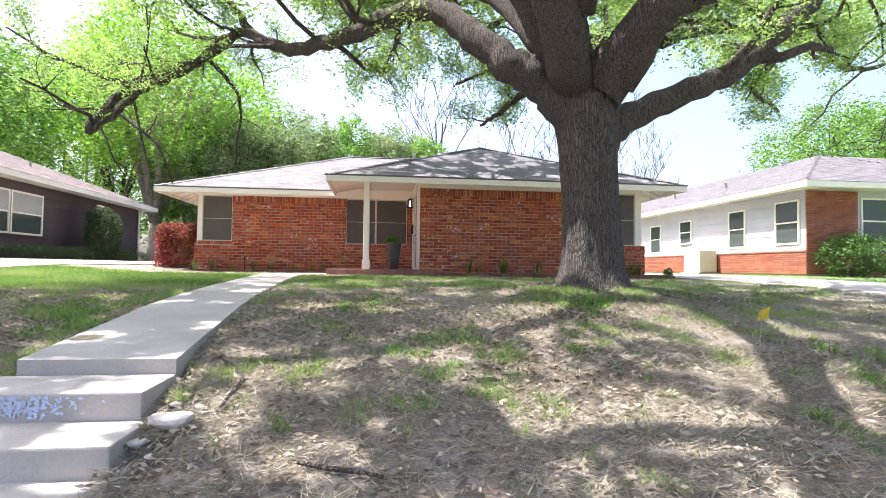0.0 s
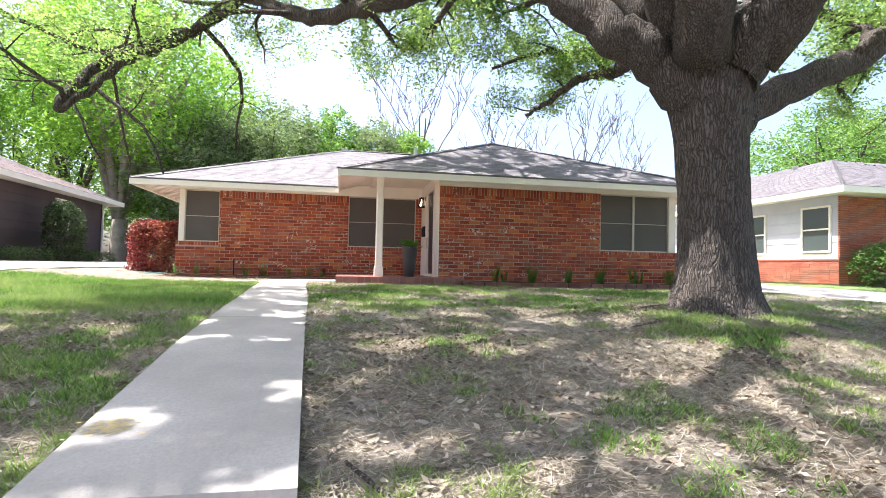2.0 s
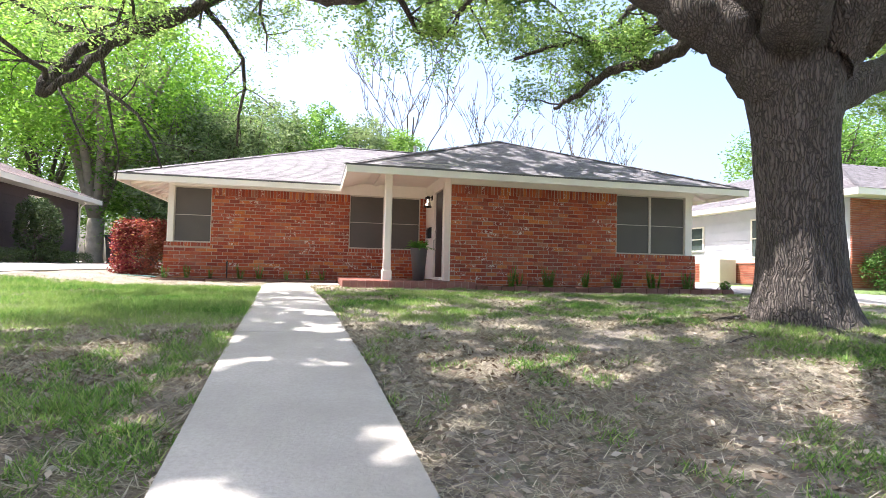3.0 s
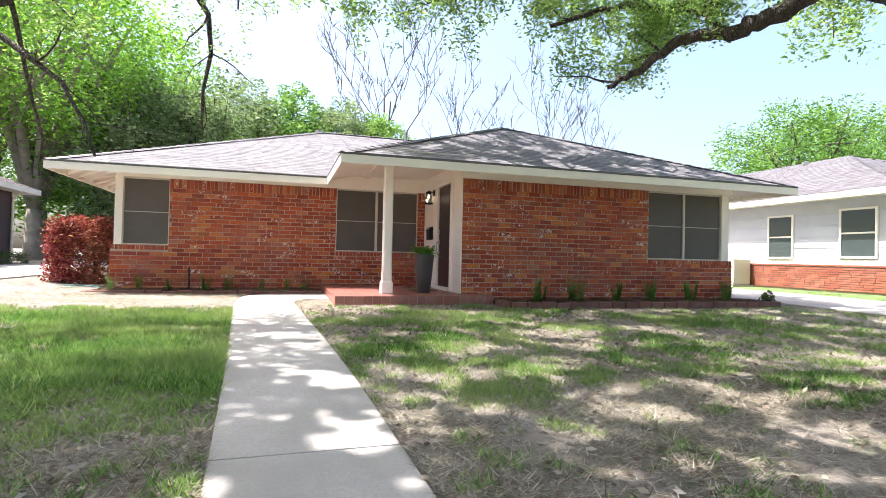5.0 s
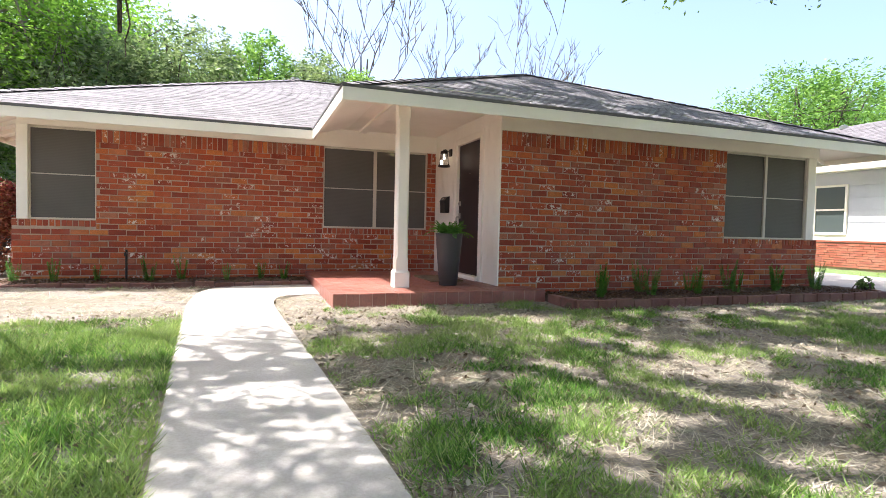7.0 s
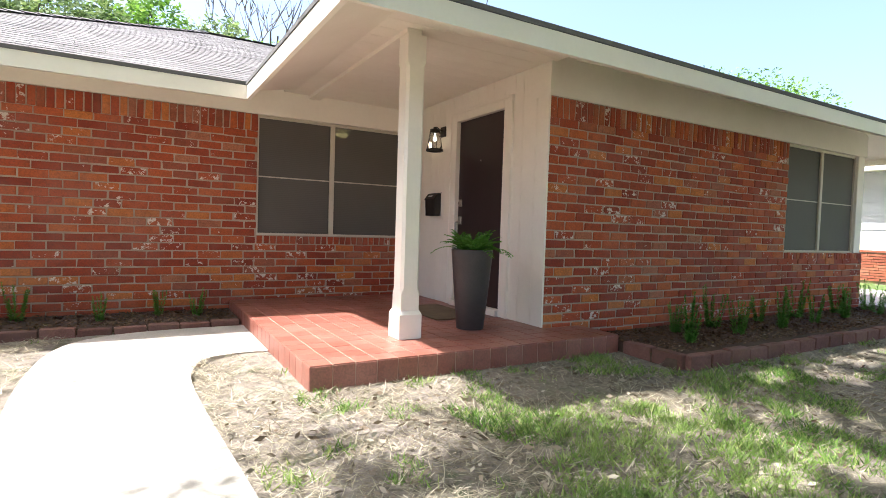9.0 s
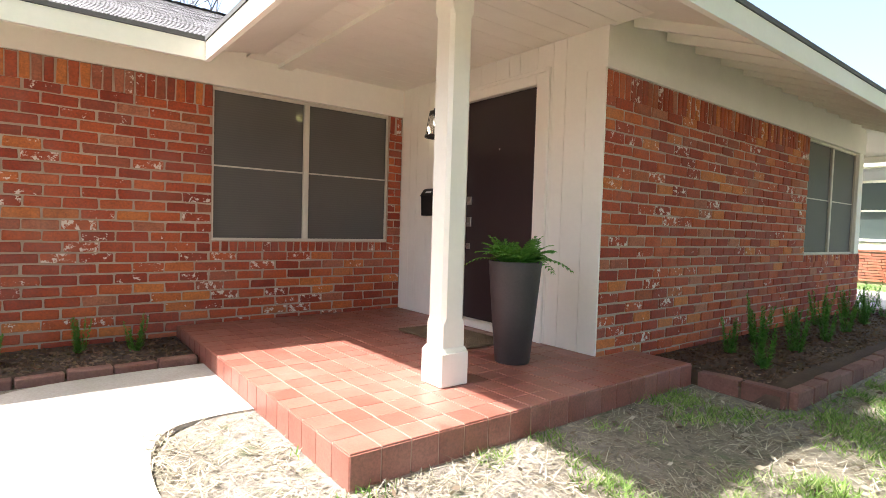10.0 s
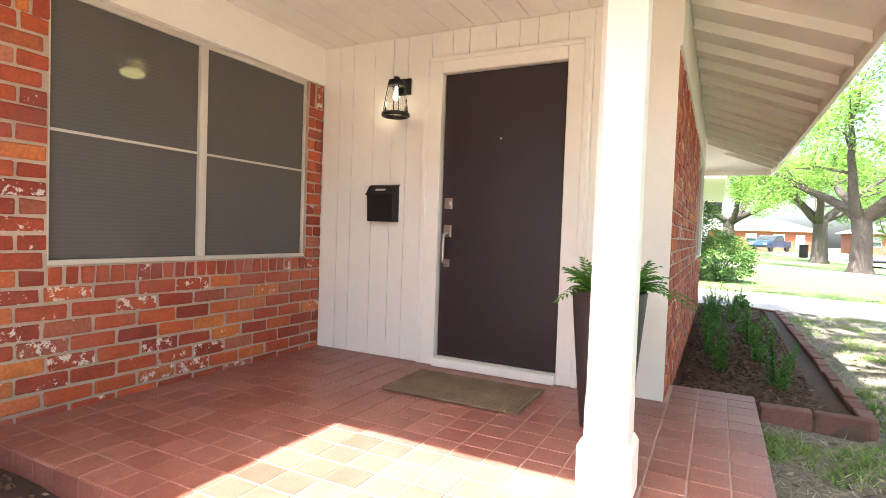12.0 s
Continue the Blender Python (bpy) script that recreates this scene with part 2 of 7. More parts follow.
def lawn_z(x, y):
    """Height of the ground: a terrace by the house, a bank down to the street."""
    z = np.interp(y, [-40, 2.9, 3.6, 4.9, 5.95, 7.0, 8.6, 11.1, 16, 40], [-1.03, -0.99, -0.94, -0.64, -0.42, -0.29, -0.16, -0.08, 0.0, 0.05])
    z = z + 0.30 * smoothstep(4.0, 9.5, -np.asarray(x, float)) * smoothstep(8, 16, np.asarray(y, float)) + 0.1 * smoothstep(8, 13, np.asarray(x, float)) * smoothstep(8, 15, np.asarray(y, float))
    d = np.hypot(np.asarray(x, float) - 2.95, np.asarray(y, float) - 8.47)
    return z + 0.19 * np.exp(-(d / 1.3) ** 2)


def walk_left(y):
    return np.interp(y, [5.3, 8.2, 11.1, 14.6, 16.0], [-1.99, -2.12, -2.28, -2.53, -2.58])


def walk_right(y):
    return np.interp(y, [5.3, 8.2, 11.1, 14.0, 15.3], [-1.06, -1.22, -1.37, -1.575, -1.65])


# ---- ground ----
def build_ground():
    xs = np.concatenate([[-400, -150, -60, -30, -20], np.arange(-14, 16.01, 0.25), [20, 30, 45, 70, 150, 400]])
    ys = np.concatenate([[-300, -100, -40, -15, -6], np.arange(-2, 20.01, 0.25), [24, 30, 45, 80, 200, 500]])
    X, Y = np.meshgrid(xs, ys)
    Z = lawn_z(X, Y)
    near = (X > -14) & (X < 16) & (Y > 2.6) & (Y < 19)
    rough = np.array([[noise.noise((x * 0.9, y * 0.9, 0)) * 0.03 + noise.noise((x * 3, y * 3, 4)) * 0.012 for x in xs] for y in ys])
    Z = Z + rough * near
    # lowered under the paved path and the beds so that these lie clear of it
    path = (X > walk_left(Y) - 0.28) & (X < walk_right(Y) + 0.28) & (Y > 3.2) & (Y < 17.2)
    Z = np.where(path, lawn_z(X, Y) - 0.03 - 0.12 * smoothstep(6.4, 4.9, Y), Z)
    nx = len(xs)
    verts = np.stack([X, Y, Z], -1).reshape(-1, 3)
    faces = [(j * nx + i, j * nx + i + 1, (j + 1) * nx + i + 1, (j + 1) * nx + i) for j in range(len(ys) - 1) for i in range(nx - 1)]
    m, nt, bsdf = nodes_of("lawn_ground")
    big = noise_tex(nt, 0.55, 4, 0.6, None, True)
    mid = noise_tex(nt, 3.5, 5, 0.7, None, True)
    fine = noise_tex(nt, 45, 6, 0.75, None, True)
    dirt = mix(nt, mid, (0.20, 0.165, 0.14), (0.38, 0.325, 0.278))
    straw = mix(nt, fine, (0.13, 0.108, 0.075), (0.29, 0.25, 0.18))
    col = mix(nt, ramp(nt, big, [(0.4, (0, 0, 0)), (0.6, (1, 1, 1))]), dirt, straw)
    col = mix(nt, ramp(nt, mid, [(0.55, (0, 0, 0)), (0.68, (0.7,) * 3)]), col, (0.07, 0.11, 0.025))
    col = mix(nt, ramp(nt, fine, [(0.3, (0.6,) * 3), (0.5, (0, 0, 0))]), col, (0.06, 0.045, 0.03))
    clod = noise_tex(nt, 11, 5, 0.7, None, True)
    col = mix(nt, ramp(nt, clod, [(0.36, (0.75,) * 3), (0.5, (0, 0, 0))]), col, (0.085, 0.066, 0.048))
    # mown lawns of the neighbours
    xyz = nt.nodes.new("ShaderNodeSeparateXYZ")
    wander = add_node(nt, "ShaderNodeTexNoise", Scale=0.9, Detail=5.0)
    spot = nt.nodes.new("ShaderNodeNewGeometry").outputs["Position"]
    nt.links.new(spot, wander.inputs["Vector"])
    shifted = nt.nodes.new("ShaderNodeVectorMath")
    shifted.operation = "MULTIPLY_ADD"
    shifted.inputs[1].default_value = (2.4, 3.2, 0.0)
    nt.links.new(wander.outputs["Color"], shifted.inputs[0])
    nt.links.new(spot, shifted.inputs[2])
    nt.links.new(shifted.outputs[0], xyz.inputs[0])
    far = nt.nodes.new("ShaderNodeMath")
    far.operation = "GREATER_THAN"
    far.inputs[1].default_value = 12.0
    nt.links.new(xyz.outputs["X"], far.inputs[0])
    col = mix(nt, far.outputs[0], col, mix(nt, mid, (0.07, 0.12, 0.03), (0.15, 0.21, 0.06)))
    green = far.outputs[0]
    lush = None
    for axis, op, limit in (("X", "LESS_THAN", -1.3), ("Y", "GREATER_THAN", 11.4), ("Y", "LESS_THAN", 16.0)):
        test = nt.nodes.new("ShaderNodeMath")
        test.operation = op
        test.inputs[1].default_value = limit
        nt.links.new(xyz.outputs[axis], test.inputs[0])
        if lush is None:
            lush = test.outputs[0]
        else:
            both = nt.nodes.new("ShaderNodeMath")
            both.operation = "MULTIPLY"
            nt.links.new(lush, both.inputs[0])
            nt.links.new(test.outputs[0], both.inputs[1])
            lush = both.outputs[0]
    col = mix(nt, mix(nt, 1.0, lush, ramp(nt, mid, [(0.3, (0.2,) * 3), (0.55, (0.85,) * 3)]), "MULTIPLY"), col, (0.034, 0.062, 0.014))
    nt.links.new(col, bsdf.inputs["Base Color"])
    bsdf.inputs["Roughness"].default_value = 0.95
    rise = mix(nt, 0.5, fine, clod)
    bump(nt, bsdf, rise, 1.0, 0.035)
    ob = raw_mesh("ground", [tuple(v) for v in verts], faces, m, smooth=True)
    return tagged(ob, "sloping front lawn of thin grass and bare soil", "ground", kind="structure")


build_ground()


def path_z(y):
    return float(np.interp(y, [3.3, 5.35, 7.7, 10.1, 13, 18], [-0.42, -0.405, -0.19, -0.09, -0.025, 0.03]))


def build_walk():
    walk_root = thing("front_walk", "sun-bleached concrete front walk with cracked joints", "walkway", "structure")
    left = smooth_line([(-1.99, 5.35), (-2.115, 8.18), (-2.28, 11.09), (-2.53, 14.6), (-2.58, 16.0), (-2.46, 16.85), (-2.1, 17.2), (-1.55, 17.29), (-1.035, 17.29)], 4)
    right = smooth_line([(-1.06, 5.35), (-1.22, 8.18), (-1.37, 11.09), (-1.575, 14.0), (-1.65, 15.3), (-1.62, 15.8), (-1.50, 16.08), (-1.3, 16.16), (-1.035, 16.17)], 4)
    cuts = [0, 5, 11, 16, 32]
    for a, b in zip(cuts, cuts[1:]):
        L, R = left[a:b + 1], right[a:b + 1]
        pts = [tuple(p) for p in R] + [tuple(p) for p in L[::-1]]
        g = 0.006
        bm = bmesh.new()
        hi_l = [bm.verts.new((p[0], p[1] + (g if i == 0 else -g if i == len(L) - 1 else 0), path_z(p[1]))) for i, p in enumerate(L)]
        hi_r = [bm.verts.new((p[0], p[1] + (g if i == 0 else -g if i == len(R) - 1 else 0), path_z(p[1]))) for i, p in enumerate(R)]
        lo_l = [bm.verts.new((v.co.x, v.co.y, v.co.z - 0.13)) for v in hi_l]
        lo_r = [bm.verts.new((v.co.x, v.co.y, v.co.z - 0.13)) for v in hi_r]
        for i in range(len(L) - 1):
            bm.faces.new([hi_l[i], hi_r[i], hi_r[i + 1], hi_l[i + 1]])
            bm.faces.new([lo_l[i + 1], lo_r[i + 1], lo_r[i], lo_l[i]])
            bm.faces.new([hi_l[i + 1], lo_l[i + 1], lo_l[i], hi_l[i]])
            bm.faces.new([hi_r[i], lo_r[i], lo_r[i + 1], hi_r[i + 1]])
        bm.faces.new([hi_l[0], lo_l[0], lo_r[0], hi_r[0]])
        bm.faces.new([hi_r[-1], lo_r[-1], lo_l[-1], hi_l[-1]])
        part("slab", bm, M_concrete, walk_root)
    for i, (y0, y1, z1) in enumerate(((4.85, 5.35, -0.50), (4.42, 4.86, -0.65), (3.9, 4.43, -0.80))):
        bm = bmesh.new()
        box(bm, -2.08 - 0.02 * i, -1.055 + 0.04 * i, y0 if i < 2 else 3.2, 5.35, z1 - 0.16, z1)
        bevelled(bm, 0.012, 2)
        part("step", bm, M_concrete, walk_root, "worn concrete step")
    # flaking paint on the middle riser and on the path's edge
    rng = np.random.default_rng(3)
    for name, label, n, c, spread, y, colour in (("paint_flakes", "flaking pale blue paint", 260, (-1.68, 0, -0.57), (0.13, 0.0, 0.03), 4.847, (0.45, 0.50, 0.62)),):
        p = np.stack([rng.normal(c[0], spread[0], n), np.full(n, y), np.clip(rng.normal(c[2], spread[2], n), -0.635, -0.52)], -1)
        p[:, 1] -= np.arange(n) * 0.00003
        a = rng.random(n) * 6.28
        d = np.stack([np.cos(a), np.zeros(n), np.sin(a)], -1) * (0.004 + 0.016 * rng.random((n, 1)))
        e = np.stack([-np.sin(a), np.zeros(n), np.cos(a)], -1) * (0.003 + 0.007 * rng.random((n, 1)))
        m = surface(name, colour, tuple(v * 1.25 for v in colour), 8, 60, 0.8, 0.2)
        quads_mesh(name, np.stack([p - d, p - e, p + d, p + e], 1), m, walk_root, label, "stuff")
    n = 150
    p = np.stack([rng.normal(-1.90, 0.06, n), rng.normal(5.98, 0.05, n), np.zeros(n)], -1)
    p[:, 2] = [path_z(v) + 0.0015 + 0.00003 * i for i, v in enumerate(p[:, 1])]
    a = rng.random(n) * 6.28
    d = np.stack([np.cos(a), np.sin(a), np.zeros(n)], -1) * (0.005 + 0.02 * rng.random((n, 1)))
    e = np.stack([-np.sin(a), np.cos(a), np.zeros(n)], -1) * (0.004 + 0.01 * rng.random((n, 1)))
    quads_mesh("paint_flakes", np.stack([p - d, p - e, p + d, p + e], 1), surface("yellow_paint", (0.62, 0.50, 0.25), (0.55, 0.45, 0.25), 8, 60, 0.8, 0.2), walk_root, "worn yellow paint mark", "stuff")


build_walk()

# ---- the brick house ----
# eaves and roof planes
EZ, PITCH = 2.405, 0.40
LX0, LX1, LY0, LY1 = -5.95, 8.07, 17.32, 27.5      # main hip roof, outer eave line
WX0, WX1, WY0 = -1.03, 8.07, 14.54                  # front wing


def roof_main(x, y):
    return EZ + PITCH * min(x - LX0, LX1 - x, y - LY0, LY1 - y)


def roof_wing(x, y):
    return EZ + PITCH * min(x - WX0, WX1 - x, y - WY0)


def shingle_plane(quads, origin, along, up, nrm, length, clip, seed, exposure=0.145):
    """Courses of tabs on one roof plane: clip(course distance) gives the extent along the eave."""
    rng = np.random.default_rng(seed)
    o, a, u, n = (np.array(v, float) for v in (origin, along, up, nrm))
    k = int(length / exposure)
    for r in range(k):
        lo, hi = clip((r + 0.5) * exposure)
        s = lo - rng.random() * 0.2
        while s < hi:
            w = 0.12 + rng.random() * 0.22
            s0, s1 = max(s, lo), min(s + w - 0.006, hi)
            s += w
            if s1 - s0 < 0.02:
                continue
            t = 0.001 + 0.003 * rng.random()
            v0, v1 = r * exposure - rng.random() * 0.012, (r + 1) * exposure
            lowl, lowr = o + a * s0 + u * v0, o + a * s1 + u * v0
            upl, upr = o + a * s0 + u * v1, o + a * s1 + u * v1
            b, c = n * (t + 0.0045), n * 0.003
            quads.append((lowl + b, lowr + b, upr + c, upl + c))
            quads.append((lowl, lowr, lowr + b, lowl + b))


def build_roof():
    root = thing("roof", "low hip roof of weathered grey-brown asphalt shingles", "roof", "structure")
    s = math.hypot(1, PITCH)
    cy = (LY0 + LY1) / 2
    half = (LY1 - LY0) / 2
    zr = EZ + PITCH * half
    # sheathing as two closed hips
    bm = bmesh.new()
    th = 0.05
    def hip(x0, x1, y0, y1, ra, rb):
        e = [bm.verts.new((x, y, EZ - 0.03)) for x, y in ((x0, y0), (x1, y0), (x1, y1), (x0, y1))]
        d = [bm.verts.new((v.co.x, v.co.y, EZ - 0.03 - th)) for v in e]
        ua, ub = bm.verts.new((*ra[:2], ra[2] - 0.03)), bm.verts.new((*rb[:2], rb[2] - 0.03))
        da, db = bm.verts.new((*ra[:2], ra[2] - 0.03 - th)), bm.verts.new((*rb[:2], rb[2] - 0.03 - th))
        return e, d, ua, ub, da, db
    wh = (WX1 - WX0) / 2
    wc = (WX0 + WX1) / 2
    wr = EZ + PITCH * wh
    back = LY0 + wh
    e, d, ua, ub, da, db = hip(LX0, LX1, LY0, LY1, (LX0 + half, cy, zr), (LX1 - half, cy, zr))
    v0, vv = bm.verts.new((WX0, LY0, EZ - 0.03)), bm.verts.new((wc, back, wr - 0.03))
    w0, wv = bm.verts.new((WX0, LY0, EZ - 0.03 - th)), bm.verts.new((wc, back, wr - 0.03 - th))
    for a_, b_, n0, nv, flip in ((e, (ua, ub), v0, vv, 0), (d, (da, db), w0, wv, 1)):
        for f in ([a_[0], n0, nv, b_[0]], [nv, a_[1], b_[1]], [nv, b_[1], b_[0]], [a_[2], a_[3], b_[0], b_[1]], [a_[3], a_[0], b_[0]], [a_[1], a_[2], b_[1]]):
            bm.faces.new(f[::-1] if flip else f)
    for i in (1, 2, 3):
        bm.faces.new([d[i], d[(i + 1) % 4], e[(i + 1) % 4], e[i]])
    bm.faces.new([d[0], w0, v0, e[0]])
    for off in (0.0,):
        f0 = [bm.verts.new(p) for p in ((WX0, WY0, EZ - 0.03), (WX1, WY0, EZ - 0.03), (WX1, LY0, EZ - 0.03), (wc, back, wr - 0.03), (wc, WY0 + wh, wr - 0.03), (WX0, LY0, EZ - 0.03))]
        f1 = [bm.verts.new((v.co.x, v.co.y, v.co.z - th)) for v in f0]
        for vs, flip in ((f0, 0), (f1, 1)):
            for f in ([vs[0], vs[1], vs[4]], [vs[1], vs[2], vs[3], vs[4]], [vs[5], vs[0], vs[4], vs[3]]):
                bm.faces.new(f[::-1] if flip else f)
        for i, j in ((0, 1), (1, 2), (5, 0)):
            bm.faces.new([f1[i], f1[j], f0[j], f0[i]])
    part("sheathing", bm, M_roof_edge, root)
    # shingle courses
    q = []
    L = half * s
    nf = lambda ax, ay: (-PITCH * ax / s, -PITCH * ay / s, 1 / s)
    h0 = EZ - 0.03
    # main front slope, up to the wing valley
    shingle_plane(q, (LX0, LY0, h0), (1, 0, 0), (0, 1 / s, PITCH / s), nf(0, 1), L,
                  lambda v: (v / s, (WX0 - LX0) + v / s + 0.05 if v / s < wh else LX1 - LX0 - v / s), 1)
    shingle_plane(q, (LX0, LY1, h0), (0, -1, 0), (1 / s, 0, PITCH / s), nf(1, 0), L, lambda v: (v / s, LY1 - LY0 - v / s), 2)
    # wing: front, left and right slopes
    Lw = wh * s
    shingle_plane(q, (WX0, WY0, h0), (1, 0, 0), (0, 1 / s, PITCH / s), nf(0, 1), Lw, lambda v: (v / s, WX1 - WX0 - v / s), 3)
    shingle_plane(q, (WX0, LY0, h0), (0, -1, 0), (1 / s, 0, PITCH / s), nf(1, 0), Lw, lambda v: (-v / s, LY0 - WY0 - v / s), 4)
    shingle_plane(q, (WX1, WY0, h0), (0, 1, 0), (-1 / s, 0, PITCH / s), nf(-1, 0), Lw, lambda v: (v / s, LY0 - WY0 + v / s), 5)
    quads_mesh("shingles", np.array(q), M_shingle, root, "weathered grey-brown asphalt shingles", "stuff")
    # caps along hips and ridges
    bm = bmesh.new()
    for a, b in (((LX0, LY0, EZ), (LX0 + half, cy, zr)), ((LX0 + half, cy, zr), (LX1 - half, cy, zr)), ((WX0, WY0, EZ), (wc, WY0 + wh, wr)), ((WX1, WY0, EZ), (wc, WY0 + wh, wr)), ((wc, WY0 + wh, wr), (wc, back, wr))):
        a, b = Vector(a), Vector(b)
        n = max(2, int((b - a).length / 0.2))
        for i in range(n):
            p0, p1 = a.lerp(b, i / n), a.lerp(b, (i + 1.15) / n)
            d = (p1 - p0).normalized()
            sd = d.cross(Vector((0, 0, 1))).normalized() * 0.11
            lift0, lift1 = Vector((0, 0, 0.010)), Vector((0, 0, -0.004))
            dn = Vector((0, 0, -0.035))
            v = [bm.verts.new(p) for p in (p0 + lift0 - sd + dn, p0 + lift0, p0 + lift0 + sd + dn, p1 + lift1 + sd + dn, p1 + lift1, p1 + lift1 - sd + dn)]
            bm.faces.new([v[0], v[1], v[4], v[5]])
            bm.faces.new([v[1], v[2], v[3], v[4]])
    part("ridge_caps", bm, M_shingle, root)
    # drip edge
    bm = bmesh.new()
    for x0, x1, y0, y1 in ((LX0 - 0.012, WX0 - 0.012, LY0 - 0.012, LY0 + 0.02), (WX0 - 0.012, WX1 + 0.012, WY0 - 0.012, WY0 + 0.02), (WX0 - 0.012, WX0 + 0.02, WY0 + 0.02, LY0 - 0.012), (LX0 - 0.012, LX0 + 0.02, LY0 + 0.02, LY1), (WX1 - 0.02, WX1 + 0.012, WY0 + 0.02, LY1)):
        box(bm, x0, x1, y0, y1, EZ - 0.032, EZ + 0.0)
    part("drip_edge", bm, M_roof_edge, root)
    return root


build_roof()


def build_eaves():
    root = thing("eaves", "white painted fascia boards, rafter tails and soffit of the eaves", "eaves", "structure")
    fz0, fz1 = 2.235, EZ - 0.036
    t = 0.03
    for nm, d in (("fascia", (LX0 - 0.005, WX0 - 0.0055, LY0 - 0.005, LY0 + t, fz0, fz1)), ("fascia", (WX0 - 0.005, WX1 + 0.005, WY0 - 0.005, WY0 + t, fz0, fz1)), ("fascia", (WX0 - 0.005, WX0 + t, WY0 + t + 0.001, LY0 + t, fz0, fz1)), ("fascia", (LX0 - 0.005, LX0 + t, LY0 + t + 0.001, LY1, fz0, fz1)), ("fascia", (WX1 - t, WX1 + 0.005, WY0 + t + 0.001, LY1, fz0, fz1))):
        box_part(nm, d, M_trim, root)
    # rafter tails along the front of the wing and the left gable end
    bmr = bmesh.new()
    z0 = lambda run: EZ - 0.085 + PITCH * run
    prof = [(WY0 + 0.035, z0(0.035) - 0.002), (WY0 + 0.035, z0(0.035) - 0.075), (15.5, z0(1.0) - 0.10), (15.5, z0(1.0) - 0.002)]
    lo = [bmr.verts.new((-0.019, y, z)) for y, z in prof]
    hi = [bmr.verts.new((0.019, y, z)) for y, z in prof]
    bmr.faces.new(lo)
    bmr.faces.new(hi[::-1])
    for i in range(4):
        bmr.faces.new([lo[i], hi[i], hi[(i + 1) % 4], lo[(i + 1) % 4]])
    me = mesh_of("rafter_tail", bmr, M_trim)
    for i in range(14):
        ob = new("rafter_tail", me)
        ob.parent = root
        ob.location = (1.55 + i * 0.46, 0, 0)
    for i in range(7):
        ob = new("rafter_tail", me)
        ob.parent = root
        ob.matrix_basis = Matrix.Translation((LX0 - WY0 + 0.0, 18.35 + i * 0.5, 0)) @ Matrix.Translation((WY0 - 0.0, 0, 0)) @ Matrix.Rotation(radians(-90), 4, "Z") @ Matrix.Translation((0, -WY0, 0))
    for i in range(8):
        ob = new("rafter_tail", me)
        ob.parent = root
        ob.matrix_basis = Matrix.Translation((WX1, 15.9 + i * 0.5, 0)) @ Matrix.Rotation(radians(90), 4, "Z") @ Matrix.Translation((0, -WY0, 0))
    # white undersides of the sheathing
    bm = bmesh.new()
    u = lambda run: EZ - 0.084 + PITCH * run
    k = 1.06
    for outer, inner in ((((WX0, WY0), (WX1, WY0)), ((WX0 + k, WY0 + k), (WX1 - k, WY0 + k))), (((WX0, LY0), (WX0, WY0)), ((WX0 + k, LY0 + k), (WX0 + k, WY0 + k))), (((LX0, LY0), (WX0 + 0.02, LY0)), ((LX0 + k, LY0 + k), (WX0 + k, LY0 + k))), (((LX0, LY1), (LX0, LY0)), ((LX0 + k, LY1), (LX0 + k, LY0 + k))), (((WX1, WY0), (WX1, LY1)), ((WX1 - k, WY0 + k), (WX1 - k, LY1)))):
        a, b = outer
        c, d = inner
        vs = [bm.verts.new((*a, u(0))), bm.verts.new((*b, u(0))), bm.verts.new((*d, u(k))), bm.verts.new((*c, u(k)))]
        vt = [bm.verts.new((v.co.x, v.co.y, v.co.z - 0.008)) for v in vs]
        bm.faces.new(vt)
        bm.faces.new(vs[::-1])
        for i in range(4):
            bm.faces.new([vt[i], vt[(i + 1) % 4], vs[(i + 1) % 4], vs[i]])
    part("soffit_boards", bm, M_trim, root)


build_eaves()

WALL_L, WALL_R = 18.20, 15.53
TOP_L, TOP_R = 2.28, 2.275
COURSE, BRICK_H, BRICK_L, JOINT = 0.0865, 0.0735, 0.230, 0.0125


def brick_variants(material, size, n=9, seed=3):
    """A few uneven bricks; each is centred, its face towards -y."""
    rng = random.Random(seed)
    out = []
    for _ in range(n):
        bm = bmesh.new()
        w, d, h = size
        for v in box(bm, -w / 2, w / 2, -d / 2, d / 2, -h / 2, h / 2):
            v.co += Vector((rng.uniform(-1, 1) * 0.006, rng.uniform(-1, 1) * 0.004, rng.uniform(-1, 1) * 0.0045))
        bevelled(bm, 0.0065)
        out.append(mesh_of("brick", bm, material))
    return out


